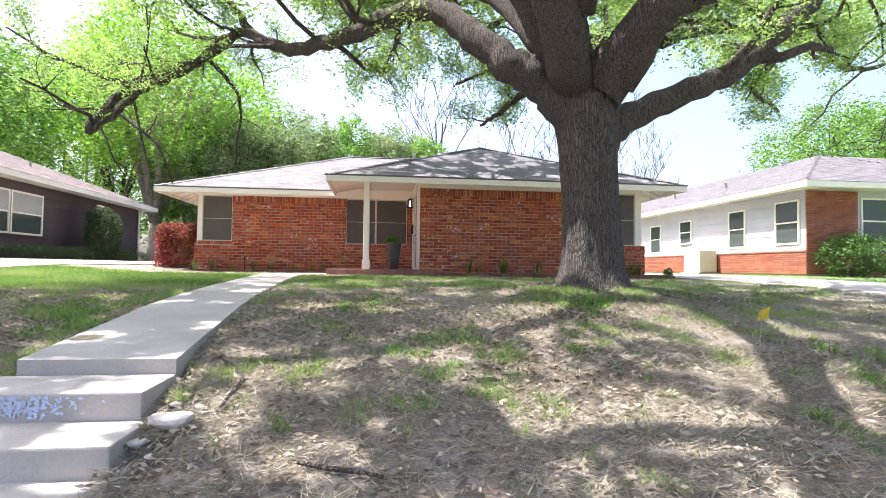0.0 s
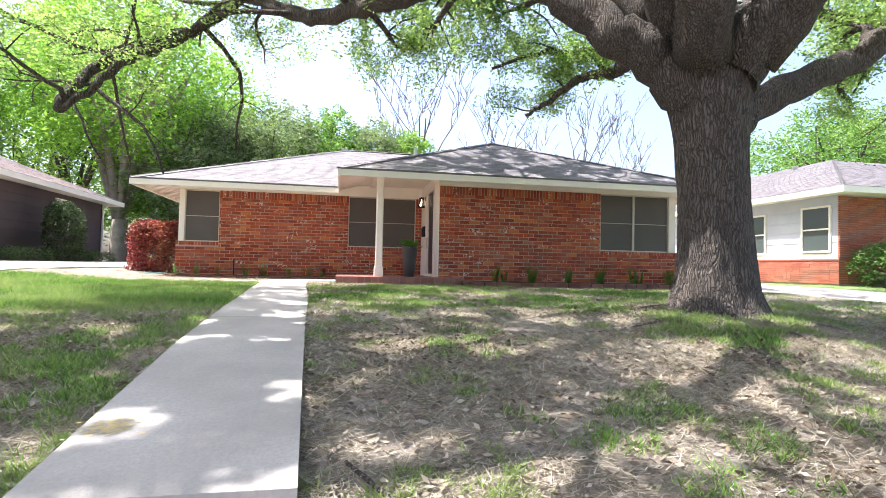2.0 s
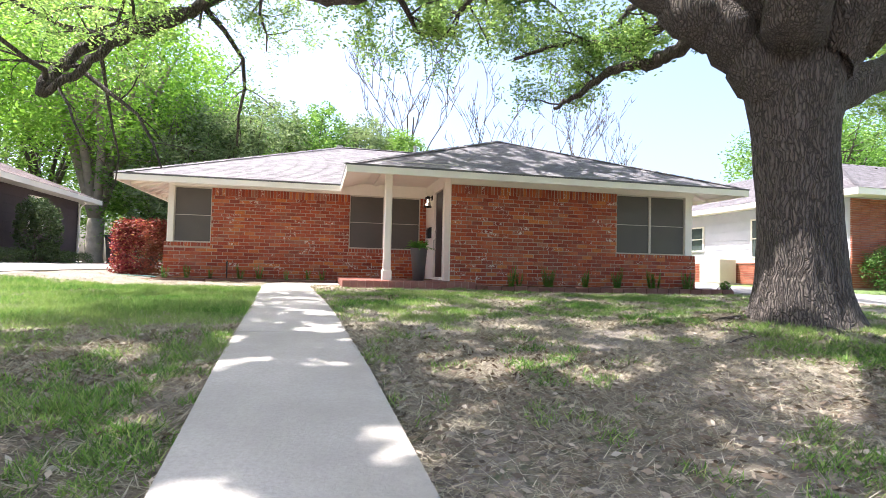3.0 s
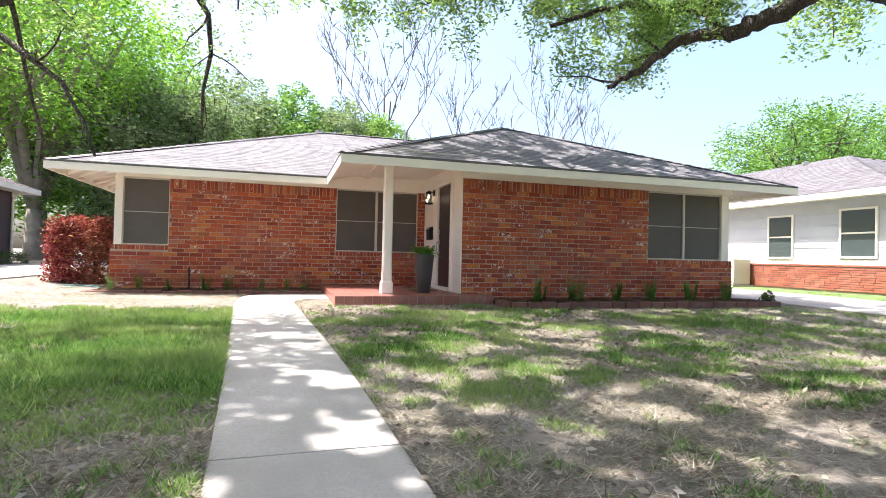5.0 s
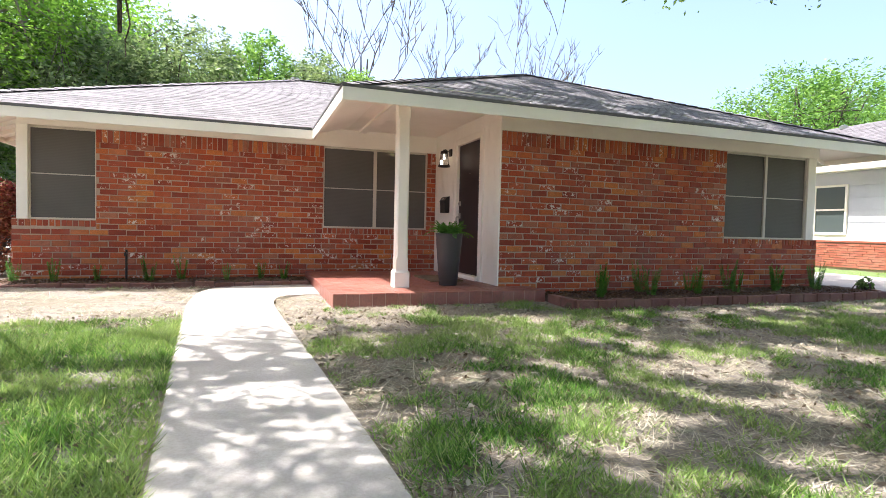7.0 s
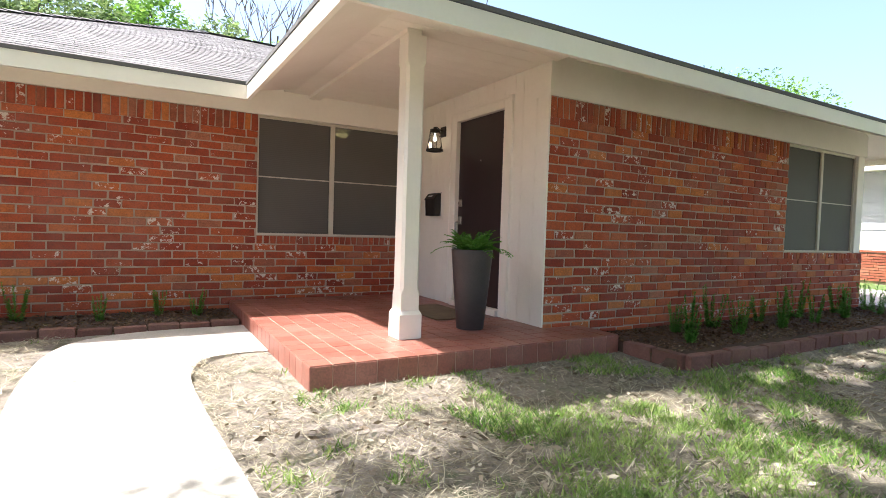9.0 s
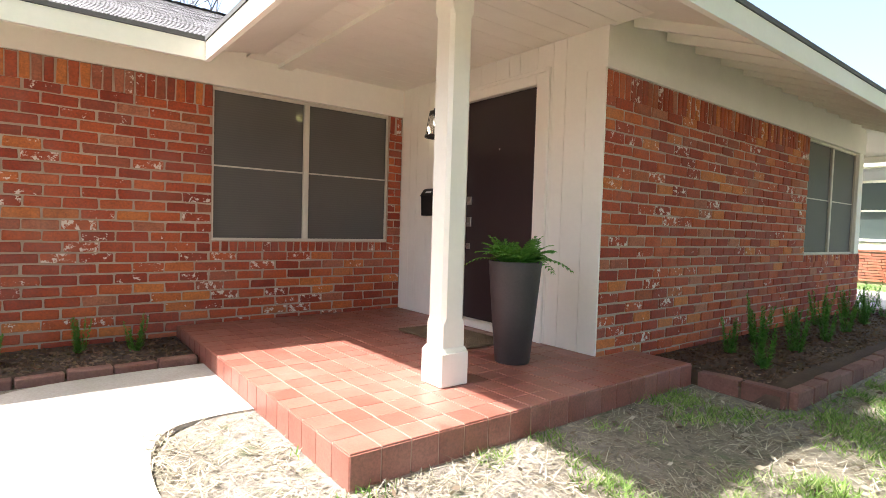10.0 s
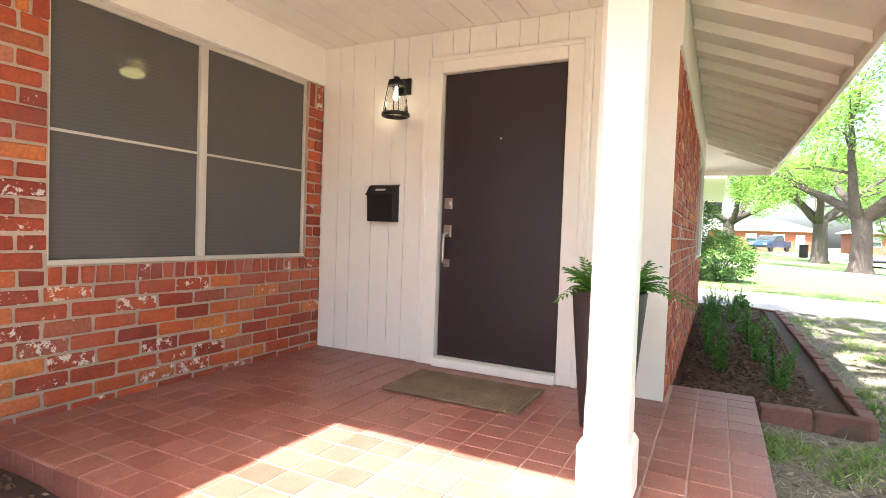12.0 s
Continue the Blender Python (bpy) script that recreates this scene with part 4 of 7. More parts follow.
def build_oak():
    root = thing("oak_tree", "big spreading live oak with furrowed bark and thin spring leaves", "tree")
    root.location = (0, 0, 0)
    rng = random.Random(11)
    bm = bmesh.new()
    # flared trunk with furrows
    seg = 72
    rings = []
    prof = [(-0.35, 0.62), (-0.10, 0.54), (0.02, 0.485), (0.14, 0.44), (0.35, 0.40), (0.7, 0.375), (1.1, 0.36), (1.5, 0.357), (1.8, 0.37), (2.1, 0.41), (2.35, 0.44), (2.6, 0.38), (2.8, 0.26)]
    fine = smooth_line([(z, r) for z, r in prof], 6)
    for z, r in fine:
        ring = []
        for k in range(seg):
            a = 2 * math.pi * k / seg
            flare = 1 + 0.10 * max(0, 0.5 - z) * math.sin(a * 5 + 0.7) + 0.06 * max(0, z - 1.9) * math.sin(a * 3)
            fur = 0.022 * noise.noise((math.cos(a) * 7, math.sin(a) * 7, z * 0.9)) + 0.016 * noise.noise((math.cos(a) * 16, math.sin(a) * 16, z * 2.4))
            rr = r * flare + fur
            cx, cy = 3.0 - 0.05 * z, 8.43
            ring.append(bm.verts.new((cx + rr * math.cos(a), cy + rr * math.sin(a) * 0.95, z)))
        rings.append(ring)
    for a, b in zip(rings, rings[1:]):
        for k in range(seg):
            bm.faces.new([a[k], a[(k + 1) % seg], b[(k + 1) % seg], b[k]])
    bm.faces.new(rings[-1])
    part("trunk", bm, M_bark, root, smooth=True)
    tips = []
    limbs = [
        # long drooping limb over the lawn, towards the neighbour
        [(2.78, 8.42, 2.18, 0.3), (2.34, 8.52, 2.66, 0.27), (1.9, 8.66, 2.93, 0.23), (1.47, 8.91, 3.39, 0.2), (0.94, 9.34, 3.93, 0.17), (0.37, 9.93, 4.06, 0.16), (-0.17, 10.61, 4.08, 0.14), (-0.85, 11.28, 4.16, 0.125), (-1.55, 11.96, 4.26, 0.12), (-2.17, 12.64, 4.72, 0.11), (-2.76, 13.22, 5.07, 0.1), (-3.63, 13.42, 4.48, 0.095), (-4.4, 13.52, 4.2, 0.09), (-5.07, 13.52, 3.8, 0.09), (-5.33, 13.22, 3.34, 0.085), (-5.33, 12.64, 2.75, 0.08)],
        [(-2.71, 13.22, 5.09, 0.08), (-3.28, 13.13, 4.54, 0.08), (-3.99, 13.03, 3.99, 0.07), (-4.58, 12.93, 3.63, 0.07), (-4.94, 12.84, 3.13, 0.06), (-5.26, 12.64, 2.76, 0.05)],
        [(-2.5, 13.03, 4.96, 0.09), (-2.92, 13.61, 5.77, 0.08), (-3.75, 14.2, 6.48, 0.06), (-4.78, 14.8, 6.89, 0.03)],
        [(-4.32, 13.52, 4.22, 0.05), (-5.23, 13.81, 4.08, 0.04), (-6.22, 13.61, 4.37, 0.035), (-7.21, 13.22, 4.87, 0.02)],
        # low limb to the far right
        [(3.07, 8.47, 1.83, 0.22), (3.4, 8.52, 2.18, 0.2), (4.3, 8.62, 2.62, 0.17), (5.11, 8.66, 3.02, 0.155), (5.56, 8.66, 3.38, 0.15), (6.29, 8.76, 3.99, 0.14), (6.9, 8.96, 4.49, 0.12), (7.88, 9.34, 4.9, 0.1), (9.25, 9.93, 5.21, 0.05)],
        [(4.66, 9.73, 3.9, 0.11), (6.12, 10.61, 4.57, 0.1), (8.01, 10.9, 4.68, 0.08), (9.52, 11.28, 4.32, 0.06), (10.87, 11.57, 4.64, 0.03)],
        [(5.71, 8.76, 3.49, 0.07), (6.47, 9.54, 3.6, 0.06), (7.02, 10.7, 3.52, 0.05), (8.18, 11.48, 3.44, 0.03)],
        # forward right, rising
        [(2.95, 8.28, 2.38, 0.33), (3.15, 7.89, 2.87, 0.27), (3.48, 7.4, 3.36, 0.24), (4.11, 6.72, 4.15, 0.2), (4.95, 5.85, 5.04, 0.15), (6.1, 4.88, 5.82, 0.08)],
        # centre, straight up
        [(2.78, 8.33, 2.48, 0.32), (2.56, 8.23, 3.18, 0.25), (2.53, 8.28, 4.28, 0.21), (2.69, 9.15, 5.89, 0.17), (2.44, 10.12, 7.21, 0.11), (2.59, 11.28, 8.13, 0.06)],
        # back and over the house
        [(2.91, 8.66, 2.49, 0.26), (3.17, 9.54, 3.3, 0.22), (3.62, 10.61, 4.12, 0.18), (3.76, 11.87, 4.94, 0.15), (3.49, 13.32, 5.87, 0.12), (3.22, 14.8, 6.49, 0.08), (3, 16.2, 6.9, 0.04)],
        # crooked low branch behind the trunk
        [(3.34, 10.12, 3.71, 0.12), (3.5, 11.09, 3.68, 0.1), (3.42, 11.67, 3.74, 0.09), (3.05, 12.06, 3.7, 0.07), (2.59, 12.25, 3.35, 0.05), (2.25, 12.45, 3.15, 0.03)],
        [(3.59, 11.28, 4.23, 0.09), (3.45, 12.06, 4.25, 0.08), (3.13, 12.54, 4.41, 0.06), (2.5, 13.03, 4.46, 0.04), (1.88, 13.42, 4.27, 0.03)],
        # back right
        [(3.07, 8.57, 2.38, 0.24), (3.79, 9.25, 3.3, 0.2), (4.84, 10.12, 4.21, 0.17), (5.99, 11.28, 5.13, 0.12), (7.11, 12.84, 5.76, 0.08), (7.84, 14.4, 6.19, 0.04)],
        # towards the street and the path
        [(2.64, 8.18, 2.58, 0.28), (1.98, 7.4, 3.56, 0.24), (1.02, 6.43, 4.65, 0.19), (-0.23, 5.46, 5.43, 0.14), (-1.48, 4.49, 5.91, 0.08)],
        [(2.63, 8.37, 2.78, 0.26), (1.64, 8.18, 4.18, 0.22), (0.13, 8.37, 5.38, 0.18), (-1.69, 8.76, 6.19, 0.13), (-3.52, 9.34, 6.7, 0.08), (-4.95, 9.93, 6.81, 0.04)],
        [(0.53, 8.37, 5.18, 0.13), (-0.74, 9.73, 6.1, 0.11), (-2.41, 11.28, 6.83, 0.08), (-4.05, 12.06, 7.25, 0.04)],
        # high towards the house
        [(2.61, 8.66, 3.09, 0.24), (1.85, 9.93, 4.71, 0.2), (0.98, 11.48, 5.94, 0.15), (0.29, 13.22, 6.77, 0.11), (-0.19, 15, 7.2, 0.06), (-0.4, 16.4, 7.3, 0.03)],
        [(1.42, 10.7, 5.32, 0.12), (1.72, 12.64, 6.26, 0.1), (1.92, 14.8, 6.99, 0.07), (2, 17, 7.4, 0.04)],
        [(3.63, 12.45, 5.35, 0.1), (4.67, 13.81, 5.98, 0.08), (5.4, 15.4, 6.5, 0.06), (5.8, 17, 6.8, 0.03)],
        # street side
        [(3.14, 8.08, 2.58, 0.26), (3.69, 7.02, 3.86, 0.2), (3.86, 5.66, 5.03, 0.15), (3.54, 4.11, 5.81, 0.1), (3.21, 2.55, 6.18, 0.05)],
        [(2.56, 7.79, 3.27, 0.18), (2.23, 6.24, 4.74, 0.14), (1.72, 4.49, 5.71, 0.1), (1.21, 2.55, 6.18, 0.05)],
        # unseen high outer limbs towards path and neighbour, added to shade walk and lawn
        [(0.13, 8.37, 5.38, 0.16), (-1.43, 7.6, 6.27, 0.13), (-3.21, 7.02, 7.06, 0.1), (-5.2, 6.82, 7.65, 0.07), (-6.99, 6.63, 7.85, 0.03)],
        [(-1.49, 8.76, 6.09, 0.13), (-3.26, 8.18, 7.08, 0.1), (-5.07, 8.37, 7.78, 0.08), (-6.9, 8.96, 8.09, 0.04)],
        [(-0.23, 5.46, 5.43, 0.12), (-1.94, 5.66, 6.43, 0.1), (-3.72, 5.27, 7.13, 0.08), (-5.7, 4.88, 7.52, 0.04)],
        [(-3.11, 9.25, 6.6, 0.09), (-4.33, 9.54, 7.2, 0.07), (-5.55, 10.02, 7.61, 0.05), (-6.76, 10.31, 7.92, 0.03)],
        [(-2.81, 7.11, 6.96, 0.09), (-3.84, 7.79, 7.57, 0.07), (-4.89, 8.76, 7.99, 0.05), (-5.94, 9.73, 8.3, 0.03)],
        [(0.98, 11.48, 5.94, 0.1), (-0.47, 12.45, 6.85, 0.08), (-1.52, 13.61, 7.47, 0.06), (-2.19, 15, 7.8, 0.03)],
        [(1.72, 12.64, 6.26, 0.09), (0.87, 13.81, 6.98, 0.07), (0.6, 15.2, 7.5, 0.05), (0.9, 16.4, 7.7, 0.03)],
        [(-2.4, 11.09, 6.83, 0.09), (-4.18, 10.7, 7.62, 0.07), (-5.99, 10.9, 8.13, 0.05), (-7.81, 11.28, 8.33, 0.03)],
        # unseen high crown reaching over the wing, added to dapple its roof
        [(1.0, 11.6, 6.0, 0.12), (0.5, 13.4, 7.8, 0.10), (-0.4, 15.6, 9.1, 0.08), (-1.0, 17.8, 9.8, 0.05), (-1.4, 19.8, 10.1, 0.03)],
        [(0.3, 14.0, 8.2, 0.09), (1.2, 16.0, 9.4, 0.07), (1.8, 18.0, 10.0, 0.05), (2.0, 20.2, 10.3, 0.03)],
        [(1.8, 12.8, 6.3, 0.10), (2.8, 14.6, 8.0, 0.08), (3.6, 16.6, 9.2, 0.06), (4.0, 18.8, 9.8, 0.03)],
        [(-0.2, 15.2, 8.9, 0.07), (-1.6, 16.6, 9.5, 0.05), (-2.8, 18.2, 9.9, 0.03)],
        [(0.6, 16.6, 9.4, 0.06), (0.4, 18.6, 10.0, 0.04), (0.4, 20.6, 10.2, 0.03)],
        # unseen limbs over the path, added to shade it and the lawn beside it
        [(-2.0, 9.0, 6.4, 0.10), (-3.6, 10.2, 7.4, 0.08), (-5.0, 11.4, 8.2, 0.05), (-6.2, 12.4, 8.6, 0.03)],
        [(-3.0, 9.4, 6.8, 0.09), (-4.8, 8.8, 7.8, 0.07), (-6.4, 8.4, 8.4, 0.04), (-7.6, 8.2, 8.7, 0.03)],
        [(-1.5, 10.4, 6.6, 0.09), (-2.8, 11.8, 7.7, 0.07), (-4.0, 13.2, 8.5, 0.04), (-5.0, 14.4, 8.8, 0.03)],
        [(0.4, 11.8, 6.3, 0.09), (-0.4, 12.8, 7.6, 0.07), (-1.0, 14.2, 8.6, 0.04), (-1.4, 15.4, 9.0, 0.03)],
        [(1.6, 12.0, 6.1, 0.09), (1.4, 13.2, 7.6, 0.07), (1.2, 14.6, 8.6, 0.04), (1.4, 15.6, 9.0, 0.03)],
        # unseen limbs in front of the trunk, added to shade the bank
        [(2.75, 7.2, 4.4, 0.12), (2.3, 5.8, 6.1, 0.10), (1.5, 4.4, 7.2, 0.07), (0.7, 3.2, 7.8, 0.04)],
        [(3.5, 6.6, 4.6, 0.11), (3.9, 5.2, 6.3, 0.09), (3.7, 3.8, 7.3, 0.06), (3.2, 2.6, 7.8, 0.03)],
        [(2.5, 8.6, 5.2, 0.12), (1.3, 7.6, 6.8, 0.09), (0.1, 6.6, 7.8, 0.06), (-1.2, 5.8, 8.2, 0.03)],
        [(4.1, 7.6, 4.6, 0.10), (5.4, 6.6, 6.3, 0.08), (6.2, 5.2, 7.4, 0.05), (6.6, 4.0, 7.8, 0.03)],
        [(2.4, 9.2, 5.9, 0.12), (3.4, 8.0, 7.3, 0.09), (4.4, 6.6, 8.2, 0.06), (5.0, 5.2, 8.6, 0.03)],
        # unseen far limbs towards street and neighbour's drive, added to shade the left front
        [(-4.5, 6.9, 7.3, 0.10), (-6.6, 7.0, 8.0, 0.07), (-8.6, 7.4, 8.4, 0.05), (-10.2, 7.8, 8.5, 0.03)],
        [(-3.8, 5.4, 7.0, 0.09), (-6.0, 5.6, 7.8, 0.07), (-8.2, 6.0, 8.3, 0.04), (-9.6, 6.2, 8.4, 0.03)],
        [(-5.0, 8.4, 7.6, 0.08), (-7.0, 9.2, 8.2, 0.06), (-9.0, 9.8, 8.6, 0.03)],
        [(-2.2, 4.5, 6.0, 0.09), (-4.0, 4.2, 7.0, 0.07), (-5.8, 4.4, 7.6, 0.05), (-7.6, 4.6, 8.0, 0.03)],
        [(-0.3, 5.3, 5.4, 0.09), (-1.6, 4.0, 6.6, 0.07), (-3.0, 3.2, 7.4, 0.05), (-4.6, 3.0, 7.8, 0.03)],
    ]
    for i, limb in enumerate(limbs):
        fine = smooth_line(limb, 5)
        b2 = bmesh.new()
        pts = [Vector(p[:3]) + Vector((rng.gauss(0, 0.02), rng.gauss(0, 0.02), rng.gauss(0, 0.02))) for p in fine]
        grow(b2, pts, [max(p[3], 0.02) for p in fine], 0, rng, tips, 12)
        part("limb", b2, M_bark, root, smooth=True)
    tips = np.array(tips)
    r2 = np.random.default_rng(5)
    tips = tips[tips[:, 2] > 3.15]
    high = smoothstep(4.8, 6.2, tips[:, 2])
    pick = r2.random(len(tips))
    low_tips = tips[(high < 0.5) & (pick < np.where((tips[:, 0] < -2) & (tips[:, 2] < 4.8), 0.40, 0.85))]
    high_tips = tips[high >= 0.5]
    # high tips beyond x -3.4 and y 8.6 are thinned to let more sun down
    thin_for_sun = (high_tips[:, 0] > -3.4) & (high_tips[:, 1] > 8.6)
    high_tips = high_tips[~thin_for_sun | (r2.random(len(high_tips)) < 0.85)]
    # loose sprays round every twig
    def sprays(t, k, sigma):
        t = np.repeat(t, k, axis=0)
        return t + r2.normal(0, sigma, t.shape)
    low_c, high_c = sprays(low_tips, 3, 0.15), sprays(high_tips, 2, 0.32)
    low_q = leaf_quads(low_c, 0.060, r2, 0.080, max(3, int(110000 / len(low_c))))
    high_q = leaf_quads(high_c, 0.115, r2, 0.17, max(4, int(500000 / len(high_c))))
    # high leaves are culled by sun-projected noise, so their shade falls in dapples
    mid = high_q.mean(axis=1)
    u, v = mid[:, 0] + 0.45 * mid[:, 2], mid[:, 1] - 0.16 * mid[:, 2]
    # biased to keep leaves whose shade lands on the left lawn and front bank
    dapple_mask = np.array([[noise.noise((i * 0.15, j * 0.19, 2.7)) + 0.65 * noise.noise((i * 0.36, j * 0.46, 6.1)) + 0.28 * (i < -22) + 0.09 * (j < 92) - 0.05 for j in range(-20, 321)] for i in range(-160, 321)])
    at = dapple_mask[np.clip((u / 0.08).astype(int) + 160, 0, 480), np.clip((v / 0.08).astype(int) + 20, 0, 340)]
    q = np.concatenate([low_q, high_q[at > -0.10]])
    quads_mesh("crown", q, M_leaf_oak, root, "thin crown of small yellow-green leaves, its top culled to cast dapples")


build_oak()

# ---- things on the porch ----
M_glass, nt_, b_ = nodes_of("clear_glass")
b_.inputs["Transmission Weight"].default_value = 1.0
b_.inputs["Roughness"].default_value = 0.0
b_.inputs["IOR"].default_value = 1.06
M_bulb, nt_, b_ = nodes_of("lit_bulb")
b_.inputs["Emission Color"].default_value = (1.0, 0.86, 0.62, 1)
b_.inputs["Emission Strength"].default_value = 1.2
M_nickel = surface("brushed_nickel", (0.50, 0.46, 0.40), (0.42, 0.38, 0.33), 3, 120, 0.32, 0.05, 1.0, grain=0.1)
M_mat = surface("coir_mat", (0.20, 0.135, 0.075), (0.13, 0.085, 0.048), 6, 160, 0.95, 0.9, grain=0.5)
M_fern = leaf_material("fern_leaves", [(0, (0.05, 0.15, 0.02)), (0.6, (0.09, 0.25, 0.03)), (1, (0.17, 0.36, 0.06))], 0.4)
M_white_light = surface("white_label", (0.7, 0.7, 0.68), (0.65, 0.65, 0.63), 3, 50, 0.6, 0.0)


def build_lantern():
    root = thing("wall_lantern", "lit black metal lantern with a flared clear glass shade", "wall lamp")
    root.location = (DOOR_X - 0.001, 17.42, 2.12)
    bm = bmesh.new()
    box(bm, -0.022, 0.0, -0.055, 0.055, 0.02, 0.14)
    bevelled(bm, 0.004)
    part("back_plate", bm, M_black, root)
    bm = bmesh.new()
    tube(bm, smooth_line([(-0.015, 0, 0.09), (-0.06, 0, 0.10), (-0.10, 0, 0.125), (-0.125, 0, 0.118)], 4), [0.008] * 13, 8)
    part("arm", bm, M_black, root)
    bm = bmesh.new()
    lathe(bm, [(0.02, 0.125), (0.022, 0.105), (0.058, 0.098), (0.062, 0.075), (0.066, 0.055), (0.060, 0.053), (0.02, 0.06)], 28, (-0.125, 0, 0))
    part("cap", bm, M_black, root, smooth=True)
    bm = bmesh.new()
    ri = []
    for r, z in ((0.054, 0.053), (0.060, 0.02), (0.078, -0.08), (0.086, -0.135), (0.083, -0.135), (0.075, -0.08), (0.057, 0.02), (0.051, 0.053)):
        ri.append([bm.verts.new((-0.125 + r * math.cos(k * math.pi / 16), r * math.sin(k * math.pi / 16), z)) for k in range(32)])
    for a, b in zip(ri, ri[1:] + ri[:1]):
        for k in range(32):
            bm.faces.new([a[k], a[(k + 1) % 32], b[(k + 1) % 32], b[k]])
    shade = part("glass_shade", bm, M_glass, root, "clear flared glass shade", True)
    shade.visible_shadow = False
    bm = bmesh.new()
    ri = []
    for r, z in ((0.082, -0.135), (0.102, -0.137), (0.104, -0.160), (0.096, -0.165), (0.082, -0.162)):
        ri.append([bm.verts.new((-0.125 + r * math.cos(k * math.pi / 16), r * math.sin(k * math.pi / 16), z)) for k in range(32)])
    for a, b in zip(ri, ri[1:] + ri[:1]):
        for k in range(32):
            bm.faces.new([a[k], a[(k + 1) % 32], b[(k + 1) % 32], b[k]])
    part("bottom_ring", bm, M_black, root, smooth=True)
    for a in (45, 135, 225, 315):
        ca, sa = math.cos(radians(a)), math.sin(radians(a))
        bm = bmesh.new()
        tube(bm, [(-0.125 + 0.063 * ca, 0.063 * sa, 0.056), (-0.125 + 0.094 * ca, 0.094 * sa, -0.14)], [0.0035, 0.0035], 6)
        part("strut", bm, M_black, root)
    bm = bmesh.new()
    lathe(bm, [(0.011, 0.05), (0.012, 0.025), (0.018, 0.005), (0.024, -0.015), (0.022, -0.032), (0.012, -0.044), (0.002, -0.047)], 20, (-0.125, 0, 0))
    part("bulb", bm, M_bulb, root, "lit bulb", True)


build_lantern()
lamp = new("lantern_light", bpy.data.lights.new("lantern_light", "POINT"))
lamp.data.energy, lamp.data.color, lamp.data.shadow_soft_size = 0.10, (1.0, 0.78, 0.5), 0.03
lamp.location = (DOOR_X - 0.126, 17.55, 2.06)


def build_mailbox():
    root = thing("mailbox", "black metal wall mailbox with a pale name strip", "mailbox")
    root.location = (DOOR_X - 0.001, 17.56, 1.19)
    bm = bmesh.new()
    prof = [(0.0, 0.0), (-0.085, 0.0), (-0.095, 0.20), (-0.05, 0.262), (0.0, 0.275)]
    lo = [bm.verts.new((x, -0.116, z)) for x, z in prof]
    hi = [bm.verts.new((x, 0.116, z)) for x, z in prof]
    bm.faces.new(lo)
    bm.faces.new(hi[::-1])
    for i in range(5):
        bm.faces.new([lo[i], hi[i], hi[(i + 1) % 5], lo[(i + 1) % 5]])
    bevelled(bm, 0.003)
    part("body", bm, M_black, root)
    bm = bmesh.new()
    prof = [(0.0, 0.277), (-0.05, 0.265), (-0.104, 0.196), (-0.104, 0.202), (-0.052, 0.272), (0.0, 0.284)]
    lo = [bm.verts.new((x, -0.123, z)) for x, z in prof]
    hi = [bm.verts.new((x, 0.123, z)) for x, z in prof]
    bm.faces.new(lo)
    bm.faces.new(hi[::-1])
    for i in range(6):
        bm.faces.new([lo[i], hi[i], hi[(i + 1) % 6], lo[(i + 1) % 6]])
    part("lid", bm, M_black, root)
    bm = bmesh.new()
    for v in box(bm, -0.004, 0.0, -0.045, 0.045, -0.008, 0.008):
        v.co = Matrix.Rotation(radians(36), 3, "Y") @ v.co + Vector((-0.082, 0, 0.238))
    part("name_strip", bm, M_white_light, root, "pale name strip")


build_mailbox()


def build_door_hardware():
    door = bpy.data.objects["door_1"]
    fx = DOOR_X + 0.030
    lockset = box_part("deadbolt", (fx - 0.016, fx - 0.0005, 17.005, 17.065, 1.295, 1.375), M_nickel, door, "brushed nickel deadbolt", 0.003)
    bm = bmesh.new()
    lathe(bm, [(0.02, 0), (0.02, 0.012), (0.016, 0.016)], 20)
    bm.transform(Matrix.Translation((fx - 0.016, 17.035, 1.335)) @ Matrix.Rotation(radians(-90), 4, "Y"))
    part("cylinder", bm, M_nickel, lockset)
    h = box_part("door_handle", (fx - 0.016, fx - 0.0005, 17.005, 17.065, 1.09, 1.18), M_nickel, door, "brushed nickel pull handle", 0.003)
    bm = bmesh.new()
    tube(bm, smooth_line([(fx - 0.014, 17.04, 1.12), (fx - 0.06, 17.04, 1.11), (fx - 0.065, 17.04, 1.05), (fx - 0.065, 17.04, 0.95), (fx - 0.05, 17.04, 0.905), (fx - 0.014, 17.04, 0.90)], 4), [0.011] * 21, 10)
    part("grip", bm, M_nickel, h, smooth=True)
    box_part("foot_plate", (fx - 0.012, fx - 0.0005, 17.015, 17.06, 0.875, 0.93), M_nickel, h, "", 0.002)
    bm = bmesh.new()
    lathe(bm, [(0.009, 0), (0.008, 0.004)], 16)
    bm.transform(Matrix.Translation((fx - 0.0005, 16.65, 1.79)) @ Matrix.Rotation(radians(-90), 4, "Y"))
    part("peephole", bm, M_nickel, door)


build_door_hardware()


